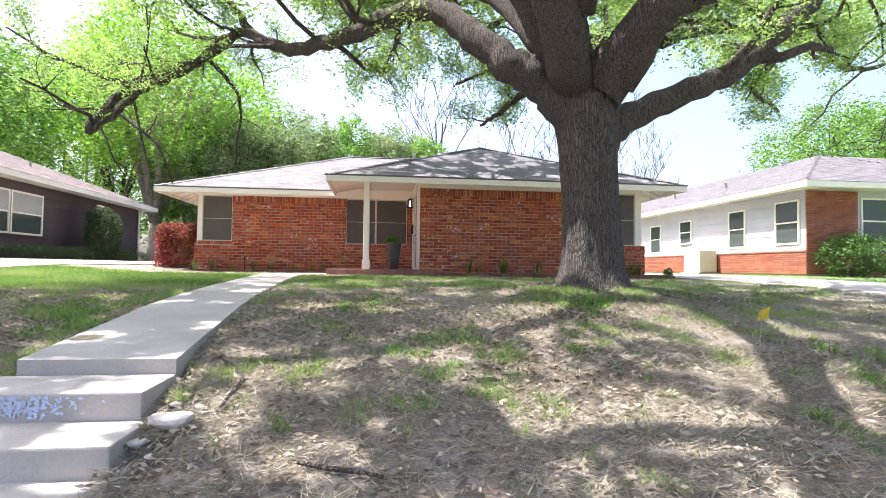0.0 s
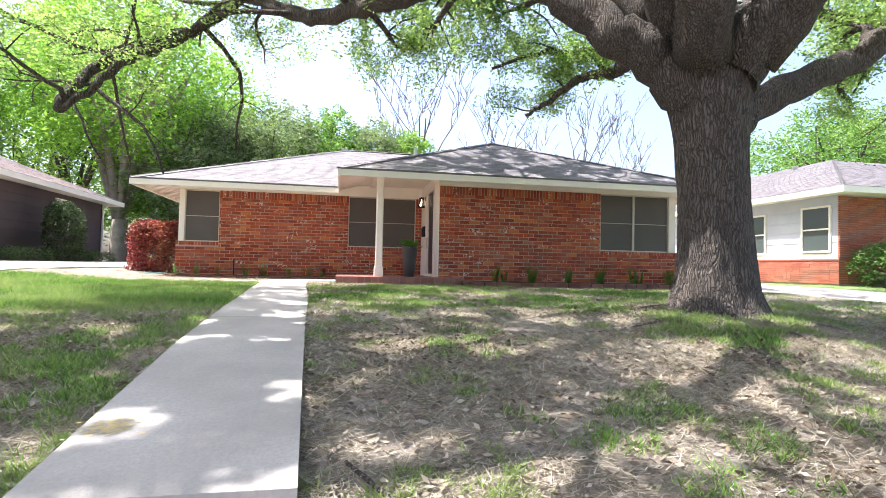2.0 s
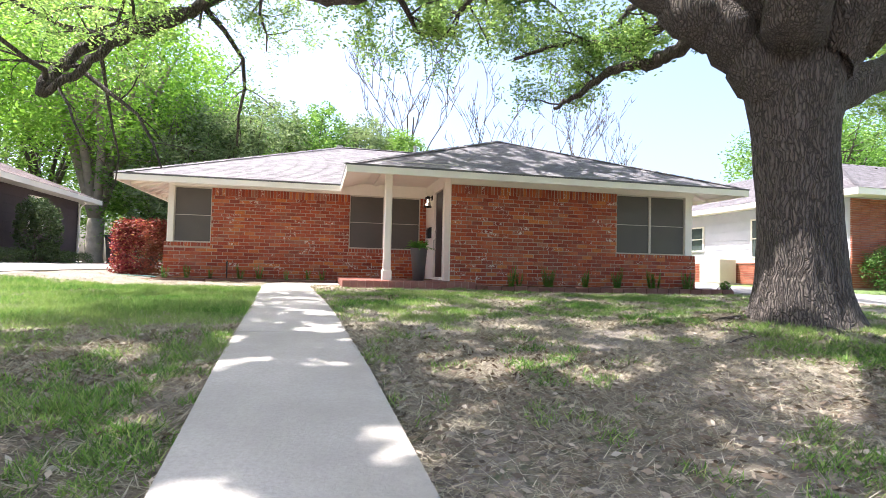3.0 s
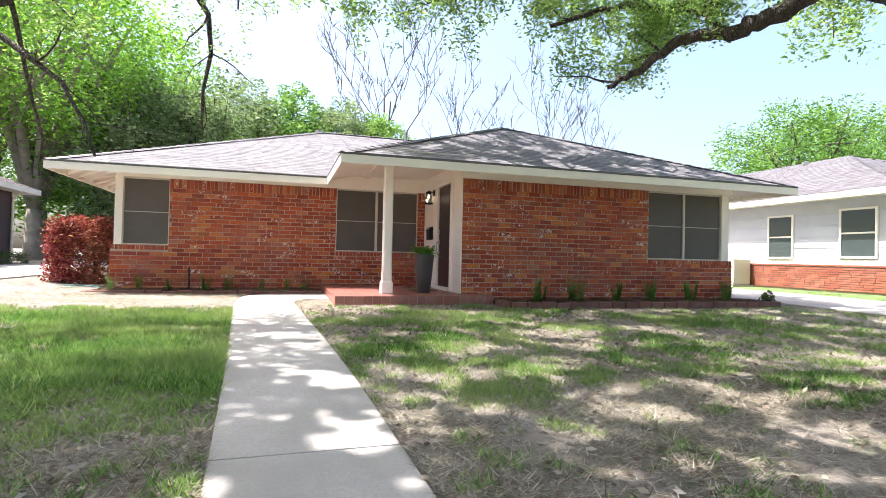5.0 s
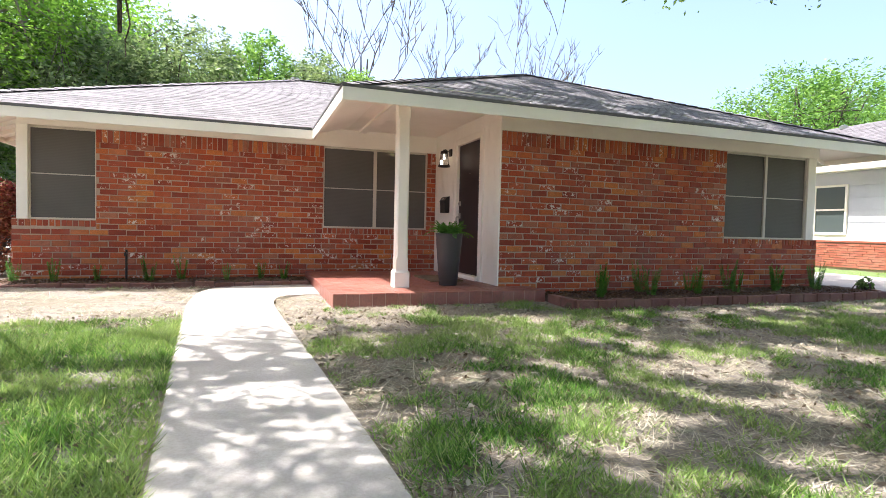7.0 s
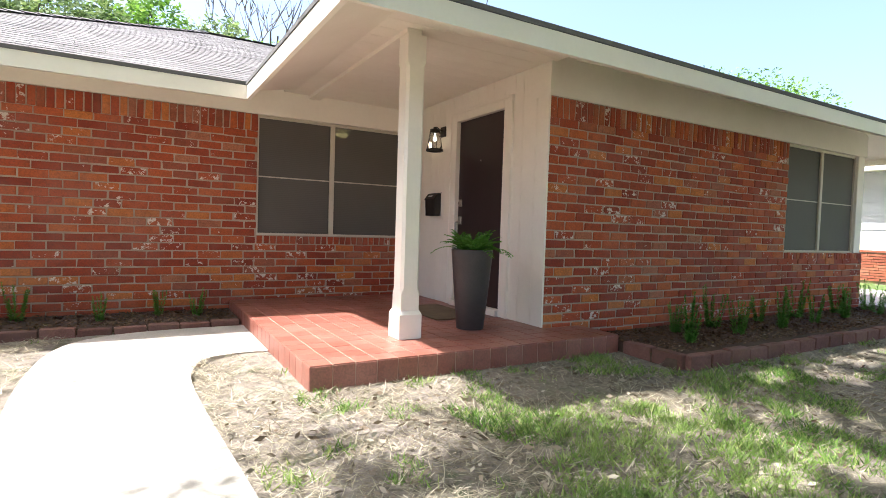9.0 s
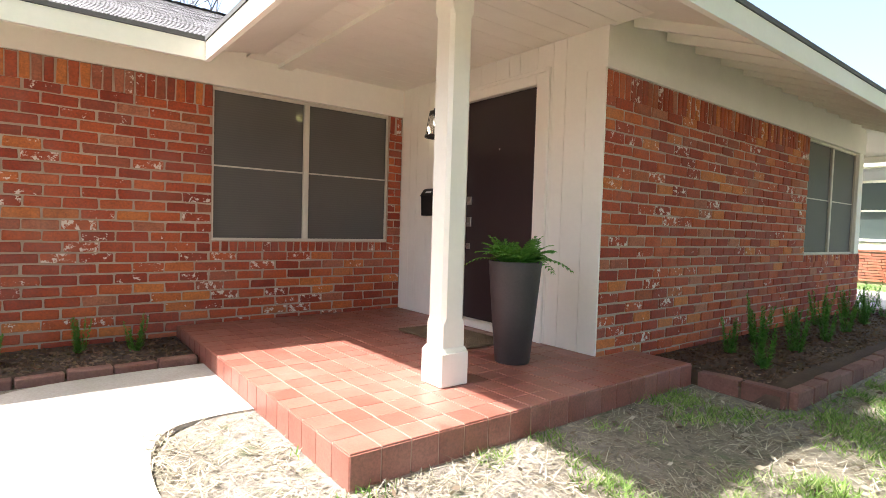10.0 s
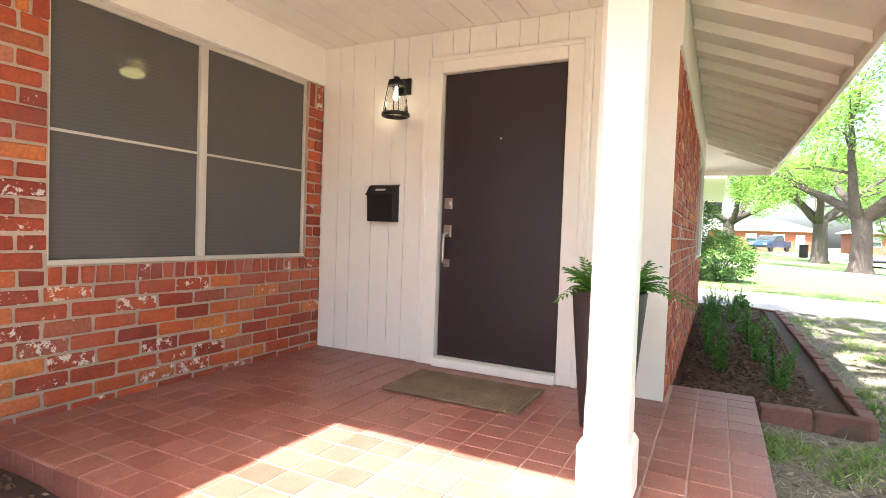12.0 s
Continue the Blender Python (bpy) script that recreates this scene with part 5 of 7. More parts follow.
def build_mat():
    bm = bmesh.new()
    box(bm, 0.54, 1.04, 16.2, 17.08, 0.1515, 0.166)
    bevelled(bm, 0.004)
    rng = np.random.default_rng(4)
    # woven knots
    for i in range(22):
        for j in range(40):
            cx, cy = 0.5515 + i * 0.0227, 16.211 + j * 0.022
            z, w = 0.1662, 0.0098 + 0.0012 * ((i + j) % 2)
            base = [bm.verts.new((cx + sx * w + rng.normal(0, 0.001), cy + sy * w + rng.normal(0, 0.001), z)) for sx, sy in ((-1, -1), (1, -1), (1, 1), (-1, 1))]
            top = bm.verts.new((cx, cy, z + 0.006 + 0.003 * rng.random()))
            for k in range(4):
                bm.faces.new((base[k], base[(k + 1) % 4], top))
    ob = part("door_mat", bm, M_mat)
    tagged(ob, "worn brown coir door mat", "door mat")


build_mat()


def frond(bm, base, way, length, rng, width=0.05):
    """An arching fern frond: stem and paired leaflets."""
    p = Vector(base)
    d = Vector(way).normalized()
    n = 12
    for k in range(n):
        q = p + d * length / n
        s = d.cross(Vector((0, 0, 1)))
        s = (s if s.length > 0.05 else Vector((1, 0, 0))).normalized()
        w = width * math.sin(math.pi * (0.12 + 0.85 * k / n)) + 0.006
        up = s.cross(d)
        for sg in (1, -1):
            a = p
            b = p + s * sg * w * 0.5 + d * 0.012 + up * 0.004
            c = p + s * sg * w + d * 0.022 - up * 0.006
            e = p + s * sg * w * 0.5 - d * 0.006
            bm.faces.new([bm.verts.new(v) for v in (a, e, c, b)])
        t = s * 0.0015
        bm.faces.new([bm.verts.new(v) for v in (p - t, p + t, q + t, q - t)])
        p = q
        d = (d + Vector((rng.gauss(0, 0.05), rng.gauss(0, 0.05), -0.10 - 0.05 * rng.random()))).normalized()


def build_planter():
    root = thing("planter", "tall tapered dark planter with a green fern", "planter")
    root.location = (0.635, 15.765, 0.1505)
    bm = bmesh.new()
    lathe(bm, [(0.118, 0.0), (0.122, 0.005), (0.150, 0.30), (0.182, 0.66), (0.186, 0.70), (0.184, 0.708), (0.174, 0.708), (0.170, 0.66), (0.02, 0.655)], 48)
    part("pot", bm, M_pot, root, "dark bronze tapered pot", True)
    bm = bmesh.new()
    lathe(bm, [(0.169, 0.658), (0.16, 0.672), (0.02, 0.68)], 24)
    part("potting_soil", bm, M_soil, root)
    bm = bmesh.new()
    rng = random.Random(8)
    for i in range(70):
        a = rng.uniform(0, 2 * math.pi)
        t = rng.uniform(0.15, 0.85)
        frond(bm, (0.08 * math.cos(a), 0.08 * math.sin(a), 0.675), (math.cos(a) * t, math.sin(a) * t, 1), rng.uniform(0.13, 0.27), rng, rng.uniform(0.03, 0.045))
    for a, ln in ((-1.3, 0.36), (-1.7, 0.34), (0.3, 0.33), (2.6, 0.3), (-0.9, 0.3)):
        frond(bm, (0.1 * math.cos(a), 0.1 * math.sin(a), 0.69), (math.cos(a), math.sin(a), 0.55), ln, rng, 0.045)
    part("fern", bm, M_fern, root, "arching green fern fronds")


build_planter()

# ---- beds, edging and shrubs by the house ----
M_edging = varied("edging_brick", [(0, (0.13, 0.055, 0.04)), (0.5, (0.18, 0.075, 0.055)), (1, (0.22, 0.10, 0.075))], "object", 0.9, 60, 0.4)


def build_beds():
    def bed(name, pts, z):
        bm = bmesh.new()
        prism(bm, pts, -0.2, z)
        bmesh.ops.triangulate(bm, faces=[f for f in bm.faces if abs(f.normal.z) > 0.9])
        bmesh.ops.subdivide_edges(bm, edges=bm.edges[:], cuts=6, use_grid_fill=True)
        for v in bm.verts:
            if v.co.z > z - 0.01:
                v.co.z += 0.02 * noise.noise(v.co * 4) + 0.012 * noise.noise(v.co * 14)
        ob = part(name, bm, M_soil, smooth=True)
        tagged(ob, "dark mulched planting bed along the brick wall", "planting bed", kind="structure")
    bed("bed_right", [(1.75, 14.46), (7.6, 14.46), (7.9, 15.0), (7.9, WALL_R + 0.03), (1.75, WALL_R + 0.03)], 0.055)
    bed("bed_left", [(-5.3, 17.42), (-1.04, 17.42), (-1.04, WALL_L + 0.03), (-5.3, WALL_L + 0.03)], 0.055)
    bmb = bmesh.new()
    box(bmb, -0.13, 0.13, -0.045, 0.045, -0.06, 0.06)
    bevelled(bmb, 0.007)
    me = mesh_of("edging_block", bmb, M_edging)
    rng = random.Random(2)
    def row(name, pts, z):
        root = thing(name, "row of weathered red-brown edging blocks", "garden edging", "structure")
        for (xa, ya), (xb, yb) in zip(pts, pts[1:]):
            ln = math.hypot(xb - xa, yb - ya)
            n = max(1, round(ln / 0.272))
            for i in range(n):
                t = (i + 0.5) / n
                ob = new("edging_block", me)
                ob.parent = root
                ob.location = (xa + (xb - xa) * t, ya + (yb - ya) * t, z + rng.uniform(-0.012, 0.01))
                ob.rotation_euler = (rng.uniform(-0.05, 0.05), rng.uniform(-0.02, 0.02), math.atan2(yb - ya, xb - xa) + rng.uniform(-0.03, 0.03))
                ob.scale = (ln / n / 0.272, 1, 1)
    row("edging_right", [(1.78, 15.0), (1.80, 14.42), (7.5, 14.42), (8.0, 15.1)], 0.03)
    row("edging_left", [(-5.35, 17.36), (-3.2, 17.34), (-1.06, 17.36)], 0.012)


build_beds()


def needle_tuft(rng, height=0.28, spread=0.16, stems=9):
    """Foxtail-fern like tuft: plume stems of many fine needles."""
    q = []
    for _ in range(stems):
        a = rng.uniform(0, 2 * math.pi)
        r = rng.uniform(0.02, 0.06)
        p = np.array((r * math.cos(a), r * math.sin(a), 0.0))
        d = np.array((math.cos(a) * spread * 1.6, math.sin(a) * spread * 1.6, 1.0))
        d /= np.linalg.norm(d)
        h = height * rng.uniform(0.55, 1.05)
        n = 120
        for k in range(n):
            f = k / n
            c = p + d * h * f
            w = 0.046 * (1 - 0.55 * f)
            b = rng.uniform(0, 2 * math.pi)
            o = np.array((math.cos(b), math.sin(b), 0.55)) * w
            s = np.array((-math.sin(b), math.cos(b), 0)) * 0.0048
            q.append((c - s, c + s, c + o + s * 0.4, c + o - s * 0.4))
    return np.array(q)


def build_bed_plants():
    rng = random.Random(21)
    protos = []
    for i in range(4):
        ob = quads_mesh("asparagus_fern", needle_tuft(rng, 0.46, 0.13, 8), M_fern)
        tagged(ob, "small feathery green fern planted in the mulched bed", "fern", "bed ferns")
        protos.append(ob)
    spots = [(2.75, 15.22), (3.35, 14.92), (3.45, 15.28), (4.2, 14.95), (4.4, 15.3), (5.0, 15.0), (5.2, 15.3), (5.9, 15.05), (6.2, 15.3), (6.8, 15.05), (7.1, 15.3), (2.45, 14.85), (-1.75, 17.95), (-2.25, 17.75), (-2.9, 17.95), (-3.3, 17.7), (-4.0, 17.9), (-4.5, 17.8), (-5.0, 17.9), (-1.4, 17.8)]
    for i, (x, y) in enumerate(spots):
        m = Matrix.Translation((x, y, 0.05)) @ Matrix.Rotation(rng.uniform(0, 6), 4, "Z") @ Matrix.Scale(rng.uniform(0.7, 1.05) * (1.0 if x > 0 else 0.8), 4)
        if i < 4:
            protos[i].matrix_basis = m
        else:
            o = protos[i % 4].copy()
            scene.collection.objects.link(o)
            o.matrix_basis = m


build_bed_plants()

M_leaf_red = leaf_material("red_leaves", [(0, (0.10, 0.012, 0.018)), (0.5, (0.23, 0.028, 0.034)), (0.85, (0.38, 0.065, 0.065)), (1, (0.36, 0.22, 0.08))], 0.3)
M_leaf_shrub = leaf_material("shrub_leaves", [(0, (0.035, 0.085, 0.015)), (0.6, (0.07, 0.15, 0.03)), (1, (0.16, 0.26, 0.06))], 0.3)
M_leaf_dark = leaf_material("dark_leaves", [(0, (0.03, 0.055, 0.02)), (0.6, (0.05, 0.085, 0.03)), (1, (0.10, 0.14, 0.05))], 0.25)
M_twig = surface("twig_bark", (0.10, 0.078, 0.062), (0.07, 0.054, 0.043), 5, 40, 0.9, 0.3)


def shrub(name, label, at, size, material, clumps, per, leaf, seed, boxy=0.0, category="shrub"):
    root = thing(name, label, category)
    root.location = at
    rng = np.random.default_rng(seed)
    r = random.Random(seed)
    c = rng.normal(0, 1, (clumps, 3))
    c /= np.linalg.norm(c, axis=1)[:, None]
    if boxy:
        c = np.sign(c) * np.abs(c) ** (1 - boxy * 0.6)
        c /= np.max(np.abs(c), axis=1)[:, None] ** boxy
    c *= (0.55 + 0.45 * rng.random((clumps, 1)) ** 0.4)
    c[:, 2] = np.abs(c[:, 2]) * np.where(rng.random(clumps) < 0.75, 1, -0.5)
    sx, sy, sz = size
    c = c * np.array((sx, sy, sz * 0.62)) + np.array((0, 0, sz * 0.38))
    c[:, 2] = np.clip(c[:, 2], 0.06, None)
    bm = bmesh.new()
    for i in range(14):
        t = c[r.randrange(clumps)] * 0.9
        b = Vector((r.gauss(0, 0.06), r.gauss(0, 0.06), -0.02))
        mid = b.lerp(Vector(t), 0.5) + Vector((0, 0, 0.08))
        tube(bm, [b, mid, Vector(t)], [0.016, 0.011, 0.004], 5)
    part("stems", bm, M_twig, root)
    quads_mesh("foliage", leaf_quads(c, leaf, rng, min(sx, sy) * 0.13, per), material, root)
    return root


shrub("red_shrub", "clipped shrub with dense deep red leaves", (-5.80, 19.35, 0.02), (0.68, 0.7, 1.42), M_leaf_red, 620, 30, 0.07, 31, 0.55)
shrub("flowering_shrub", "rounded green shrub with small pale flowers", (13.55, 15.2, 0.1), (0.95, 0.75, 1.15), M_leaf_shrub, 300, 26, 0.07, 32, 0.2)
shrub("dark_shrub", "tall dark evergreen shrub against the siding", (-9.45, 22.0, 0.28), (0.45, 0.7, 1.9), M_leaf_dark, 320, 24, 0.08, 33, 0.3)
for k in range(7):
    shrub("low_hedge", "low dark ground-cover hedge along the siding", (-9.45, 15.6 + k * 1.45, 0.25), (0.42, 0.85, 0.42), M_leaf_dark, 110, 18, 0.06, 40 + k, 0.5, "hedge")
shrub("young_plant", "small young plant at the corner of the bed", (7.75, 14.9, 0.03), (0.10, 0.10, 0.26), M_leaf_shrub, 26, 8, 0.07, 51)


# ---- lawn: blades, straw and litter ----
def in_paving(x, y):
    walk_ = (x > walk_left(y) - 0.005) & (x < walk_right(y) + 0.005) & (y < 17.0) | (x > -2.45) & (x < -1.0) & (y > 16.1) & (y < 17.3) & (x > -2.6)
    slab_ = (x > -1.06) & (x < 1.78) & (y > 15.03)
    bed_ = (x > 1.65) & (x < 8.0) & (y > 14.34) | (x < -1.0) & (x > -5.5) & (y > 17.3)
    house_ = (y > 17.3) & (x > -5.3)
    drive_ = (x > 8.15) & (x < 10.85) | (x < -7.0) & (x > -9.4) & (y > 6)
    trunk_ = np.hypot(x - 2.96, y - 8.42) < 0.5
    return walk_ | slab_ | bed_ | house_ | drive_ | trunk_


def patch(x, y, s, o):
    return np.array([noise.noise((a * s + o, b * s - o, o)) for a, b in zip(x, y)])


def blades(x, y, z, length, width, lean, rng):
    n = len(x)
    a = rng.random(n) * 2 * np.pi
    base = np.stack([x, y, z], -1)
    side = np.stack([np.cos(a), np.sin(a), np.zeros(n)], -1) * (width * 0.5)[:, None]
    b = rng.random(n) * 2 * np.pi
    tip = base + np.stack([np.cos(b) * lean, np.sin(b) * lean, np.ones(n)], -1) / np.sqrt(1 + lean ** 2)[:, None] * length[:, None]
    return np.stack([base - side, base + side, tip], 1)


def tufts(x, y, per, spread, rng):
    """Blade roots in small clumps."""
    x, y = np.repeat(x, per), np.repeat(y, per)
    return x + rng.normal(0, spread, len(x)), y + rng.normal(0, spread, len(y))


def build_lawn():
    rng = np.random.default_rng(9)
    M_grass = leaf_material("grass_blades", [(0, (0.025, 0.07, 0.010)), (0.45, (0.09, 0.22, 0.026)), (0.8, (0.20, 0.38, 0.055)), (1, (0.46, 0.48, 0.20))], 0.4)
    M_straw = leaf_material("dry_grass", [(0, (0.10, 0.075, 0.052)), (0.5, (0.27, 0.225, 0.165)), (1, (0.56, 0.50, 0.39))], 0.2, 0.9)
    root = thing("lawn_grass", "patchy green grass among dry straw and bare soil", "grass", "stuff")
    gx = np.linspace(-9.5, 13.5, 461)
    gy = np.linspace(3, 18.5, 311)
    GX, GY = np.meshgrid(gx, gy)
    gxr, gyr = GX.ravel(), GY.ravel()
    field = (0.5 * patch(gxr, gyr, 0.55, 3.1) + 0.7 * patch(gxr, gyr, 1.7, 7.7) + 0.75 * patch(gxr, gyr, 4.5, 1.7)).reshape(GX.shape)

    def lushness(x, y):
        ix = np.clip(((x + 9.5) / 23 * 460).astype(int), 0, 460)
        iy = np.clip(((y - 3) / 15.5 * 310).astype(int), 0, 310)
        v = np.where(x < -2, 0.70 * smoothstep(8.2, 10.6, y) * (1 - smoothstep(14.0, 14.8, y)) - 0.02, -0.17 + 0.15 * smoothstep(9.0, 12.0, y) - 0.14 * (1 - smoothstep(4.5, 7, y)))
        v = np.where((x < -2) & (y > 14.8), -0.8, v)
        v = np.where(x > 10.8, 0.6, v)
        v = np.where((x > -1.7) & (x < -0.4) & (y > 13.4), -0.3, v)
        return field[iy, ix] + v

    def scatter(n):
        y = 3.3 + 14.9 * rng.random(n)
        x = rng.normal(-0.6, 4.4, n)
        ok = (x > -9) & (x < 13) & ~in_paving(x, y)
        return x[ok], y[ok]

    x, y = scatter(125000)
    g = lushness(x, y) + rng.normal(0, 0.12, len(x))
    k = g > 0.05
    xs, ys = tufts(x[k], y[k], 8, 0.022, rng)
    gs = np.repeat(g[k], 8)
    out = ~in_paving(xs, ys)
    xs, ys, gs = xs[out], ys[out], gs[out]
    ln = 0.028 + 0.055 * np.clip(gs, 0, 1) + 0.042 * rng.random(len(xs))
    quads_mesh("green_blades", blades(xs, ys, lawn_z(xs, ys) + 0.002, ln, 0.006 + 0.006 * rng.random(len(xs)), 0.4 + 1.4 * rng.random(len(xs)), rng), M_grass, root, "short green blades", "stuff")
    x, y = scatter(125000)
    x2, y2 = -5.5 + 12 * rng.random(60000), 3.3 + 6.2 * rng.random(60000)
    ok2 = ~in_paving(x2, y2)
    x, y = np.concatenate([x, x2[ok2]]), np.concatenate([y, y2[ok2]])
    g = lushness(x, y) + rng.normal(0, 0.2, len(x))
    k = (g > -0.8) & (g < 0.5) & ~((x < -2.4) & (y > 10.4) & (y < 14.2) & (g > 0.2))
    xs, ys = tufts(x[k], y[k], 4, 0.03, rng)
    out = ~in_paving(xs, ys)
    xs, ys = xs[out], ys[out]
    quads_mesh("straw", blades(xs, ys, lawn_z(xs, ys) + 0.006, 0.035 + 0.09 * rng.random(len(xs)), 0.004 + 0.006 * rng.random(len(xs)), 1.5 + 7 * rng.random(len(xs)), rng), M_straw, root, "dry straw lying on the soil", "stuff")
    # fallen leaves
    m = 14000
    lx, ly = rng.normal(0, 4.0, m), 3.0 + 12 * rng.random(m)
    lx = np.concatenate([lx, -9 + 6.5 * rng.random(15000), -1.4 + 4.0 * rng.random(5000)])
    ly = np.concatenate([ly, 3.6 + 6.0 * rng.random(15000) ** 1.2, 3.4 + 4.5 * rng.random(5000)])
    keep = (np.abs(lx) < 9) & ~(in_paving(lx, ly))
    lx, ly = lx[keep], ly[keep]
    c = np.stack([lx, ly, lawn_z(lx, ly) + 0.022], -1)
    q = leaf_quads(c, 0.046, rng, np.array((0.02, 0.02, 0.004)), 1, 0.22)
    M_litter = leaf_material("fallen_leaves", [(0, (0.07, 0.045, 0.03)), (0.5, (0.18, 0.128, 0.085)), (0.85, (0.33, 0.265, 0.19)), (1, (0.50, 0.44, 0.35))], 0.1, 0.9)
    lit = quads_mesh("leaf_litter", q, M_litter)
    tagged(lit, "scattered dry fallen oak leaves on the lawn", "leaf litter", kind="stuff")


build_lawn()


def build_mulch():
    rng = np.random.default_rng(15)
    c = []
    for x0, x1, y0, y1, n in ((1.82, 7.6, 14.6, 15.5, 6000), (-5.2, -1.08, 17.42, 18.15, 3500)):
        c.append(np.stack([x0 + (x1 - x0) * rng.random(n), y0 + (y1 - y0) * rng.random(n), np.full(n, 0.068)], -1))
    q = leaf_quads(np.concatenate(c), 0.034, rng, np.array((0.0, 0.0, 0.006)), 1, 0.25)
    m = leaf_material("bark_mulch", [(0, (0.045, 0.024, 0.015)), (0.6, (0.095, 0.05, 0.03)), (0.97, (0.15, 0.085, 0.05)), (1, (0.3, 0.22, 0.15))], 0.05, 0.95)
    tagged(quads_mesh("mulch", q, m), "shredded brown bark mulch on the planting beds", "mulch", kind="stuff")


build_mulch()

# ---- neighbours' paving ----
def strip(name, label, category, xs, ys, lift, material, nx=4, ny=24):
    X = np.linspace(*xs, nx)
    Y = np.linspace(*ys, ny)
    verts, faces = [], []
    for j, y in enumerate(Y):
        for x in X:
            verts.append((x, y, float(lawn_z(x, y)) + lift))
    for j, y in enumerate(Y):
        for x in X:
            verts.append((x, y, float(lawn_z(x, y)) + lift - 0.12))
    n = nx * ny
    for j in range(ny - 1):
        for i in range(nx - 1):
            a = j * nx + i
            faces.append((a, a + 1, a + nx + 1, a + nx))
            faces.append((n + a + nx, n + a + nx + 1, n + a + 1, n + a))
    ring = list(range(nx)) + [j * nx + nx - 1 for j in range(1, ny)] + [n - 2 - i for i in range(nx - 1)] + [j * nx for j in range(ny - 2, 0, -1)]
    for a, b in zip(ring, ring[1:] + ring[:1]):
        faces.append((a, n + a, n + b, b))
    ob = raw_mesh(name, verts, faces, material)
    return tagged(ob, label, category, kind="structure")


M_asphalt = surface("asphalt", (0.055, 0.053, 0.052), (0.042, 0.041, 0.041), 0.8, 60, 0.9, 0.5)
strip("driveway_right", "pale concrete driveway beside the brick house", "driveway", (8.2, 10.8), (-1.5, 34), 0.03, M_concrete)
strip("driveway_left", "pale concrete driveway of the neighbouring house", "driveway", (-9.3, -7.1), (-1.5, 34), 0.03, M_concrete)
strip("driveway_far", "wide pale concrete driveway further along the street", "driveway", (21.5, 26.5), (-1.5, 22), 0.03, M_concrete)
strip("pavement", "concrete pavement along the street", "pavement", (-60, 34), (1.2, 2.75), 0.035, M_concrete, 60, 3)
strip("road", "asphalt road in front of the houses", "road", (-150, 150), (-12, -3), 0.02, M_asphalt, 3, 3)
strip("road_far", "pale side road beyond the lawns", "road", (62, 70), (-12, 60), 0.03, M_concrete, 3, 8)


def hip_roof(root, x0, x1, y0, y1, ez, pitch, material, seed, along="y"):
    """A hip roof of shingle courses over a sheathing, with white fascia boards."""
    s = math.hypot(1, pitch)
    half = min(x1 - x0, y1 - y0) / 2
    bm = bmesh.new()
    e = [bm.verts.new(p) for p in ((x0, y0, ez), (x1, y0, ez), (x1, y1, ez), (x0, y1, ez))]
    if x1 - x0 < y1 - y0:
        cx = (x0 + x1) / 2
        a, b = bm.verts.new((cx, y0 + half, ez + pitch * half)), bm.verts.new((cx, y1 - half, ez + pitch * half))
        for f in ([e[0], e[1], a], [e[1], e[2], b, a], [e[2], e[3], b], [e[3], e[0], a, b]):
            bm.faces.new(f)
    else:
        cy = (y0 + y1) / 2
        a, b = bm.verts.new((x0 + half, cy, ez + pitch * half)), bm.verts.new((x1 - half, cy, ez + pitch * half))
        for f in ([e[0], e[1], b, a], [e[1], e[2], b], [e[2], e[3], a, b], [e[3], e[0], a]):
            bm.faces.new(f)
    bm.faces.new(e[::-1])
    roof = part("roof", bm, M_roof_edge, root)
    q = []
    nf = lambda ax, ay: (-pitch * ax / s, -pitch * ay / s, 1 / s)
    L = half * s
    shingle_plane(q, (x0, y0, ez), (1, 0, 0), (0, 1 / s, pitch / s), nf(0, 1), L, lambda v: (v / s, x1 - x0 - v / s), seed, 0.2)
    shingle_plane(q, (x0, y1, ez), (0, -1, 0), (1 / s, 0, pitch / s), nf(1, 0), L, lambda v: (v / s, y1 - y0 - v / s), seed + 1, 0.2)
    shingle_plane(q, (x1, y0, ez), (0, 1, 0), (-1 / s, 0, pitch / s), nf(-1, 0), L, lambda v: (v / s, y1 - y0 - v / s), seed + 2, 0.2)
    quads_mesh("shingles", np.array(q), material, roof, kind="stuff")
    for d in ((x0, x1, y0, y0 + 0.03), (x0, x1, y1 - 0.03, y1), (x0, x0 + 0.03, y0 + 0.031, y1 - 0.031), (x1 - 0.03, x1, y0 + 0.031, y1 - 0.031)):
        box_part("fascia", (*d, ez - 0.17, ez - 0.002), M_trim, root)


M_pane, nt_, b_ = nodes_of("window_pane")
b_.inputs["Base Color"].default_value = (0.06, 0.075, 0.07, 1)
b_.inputs["Roughness"].default_value = 0.06
M_blind = surface("pale_blind", (0.45, 0.44, 0.42), (0.38, 0.37, 0.36), 1, 30, 0.7, 0.1)


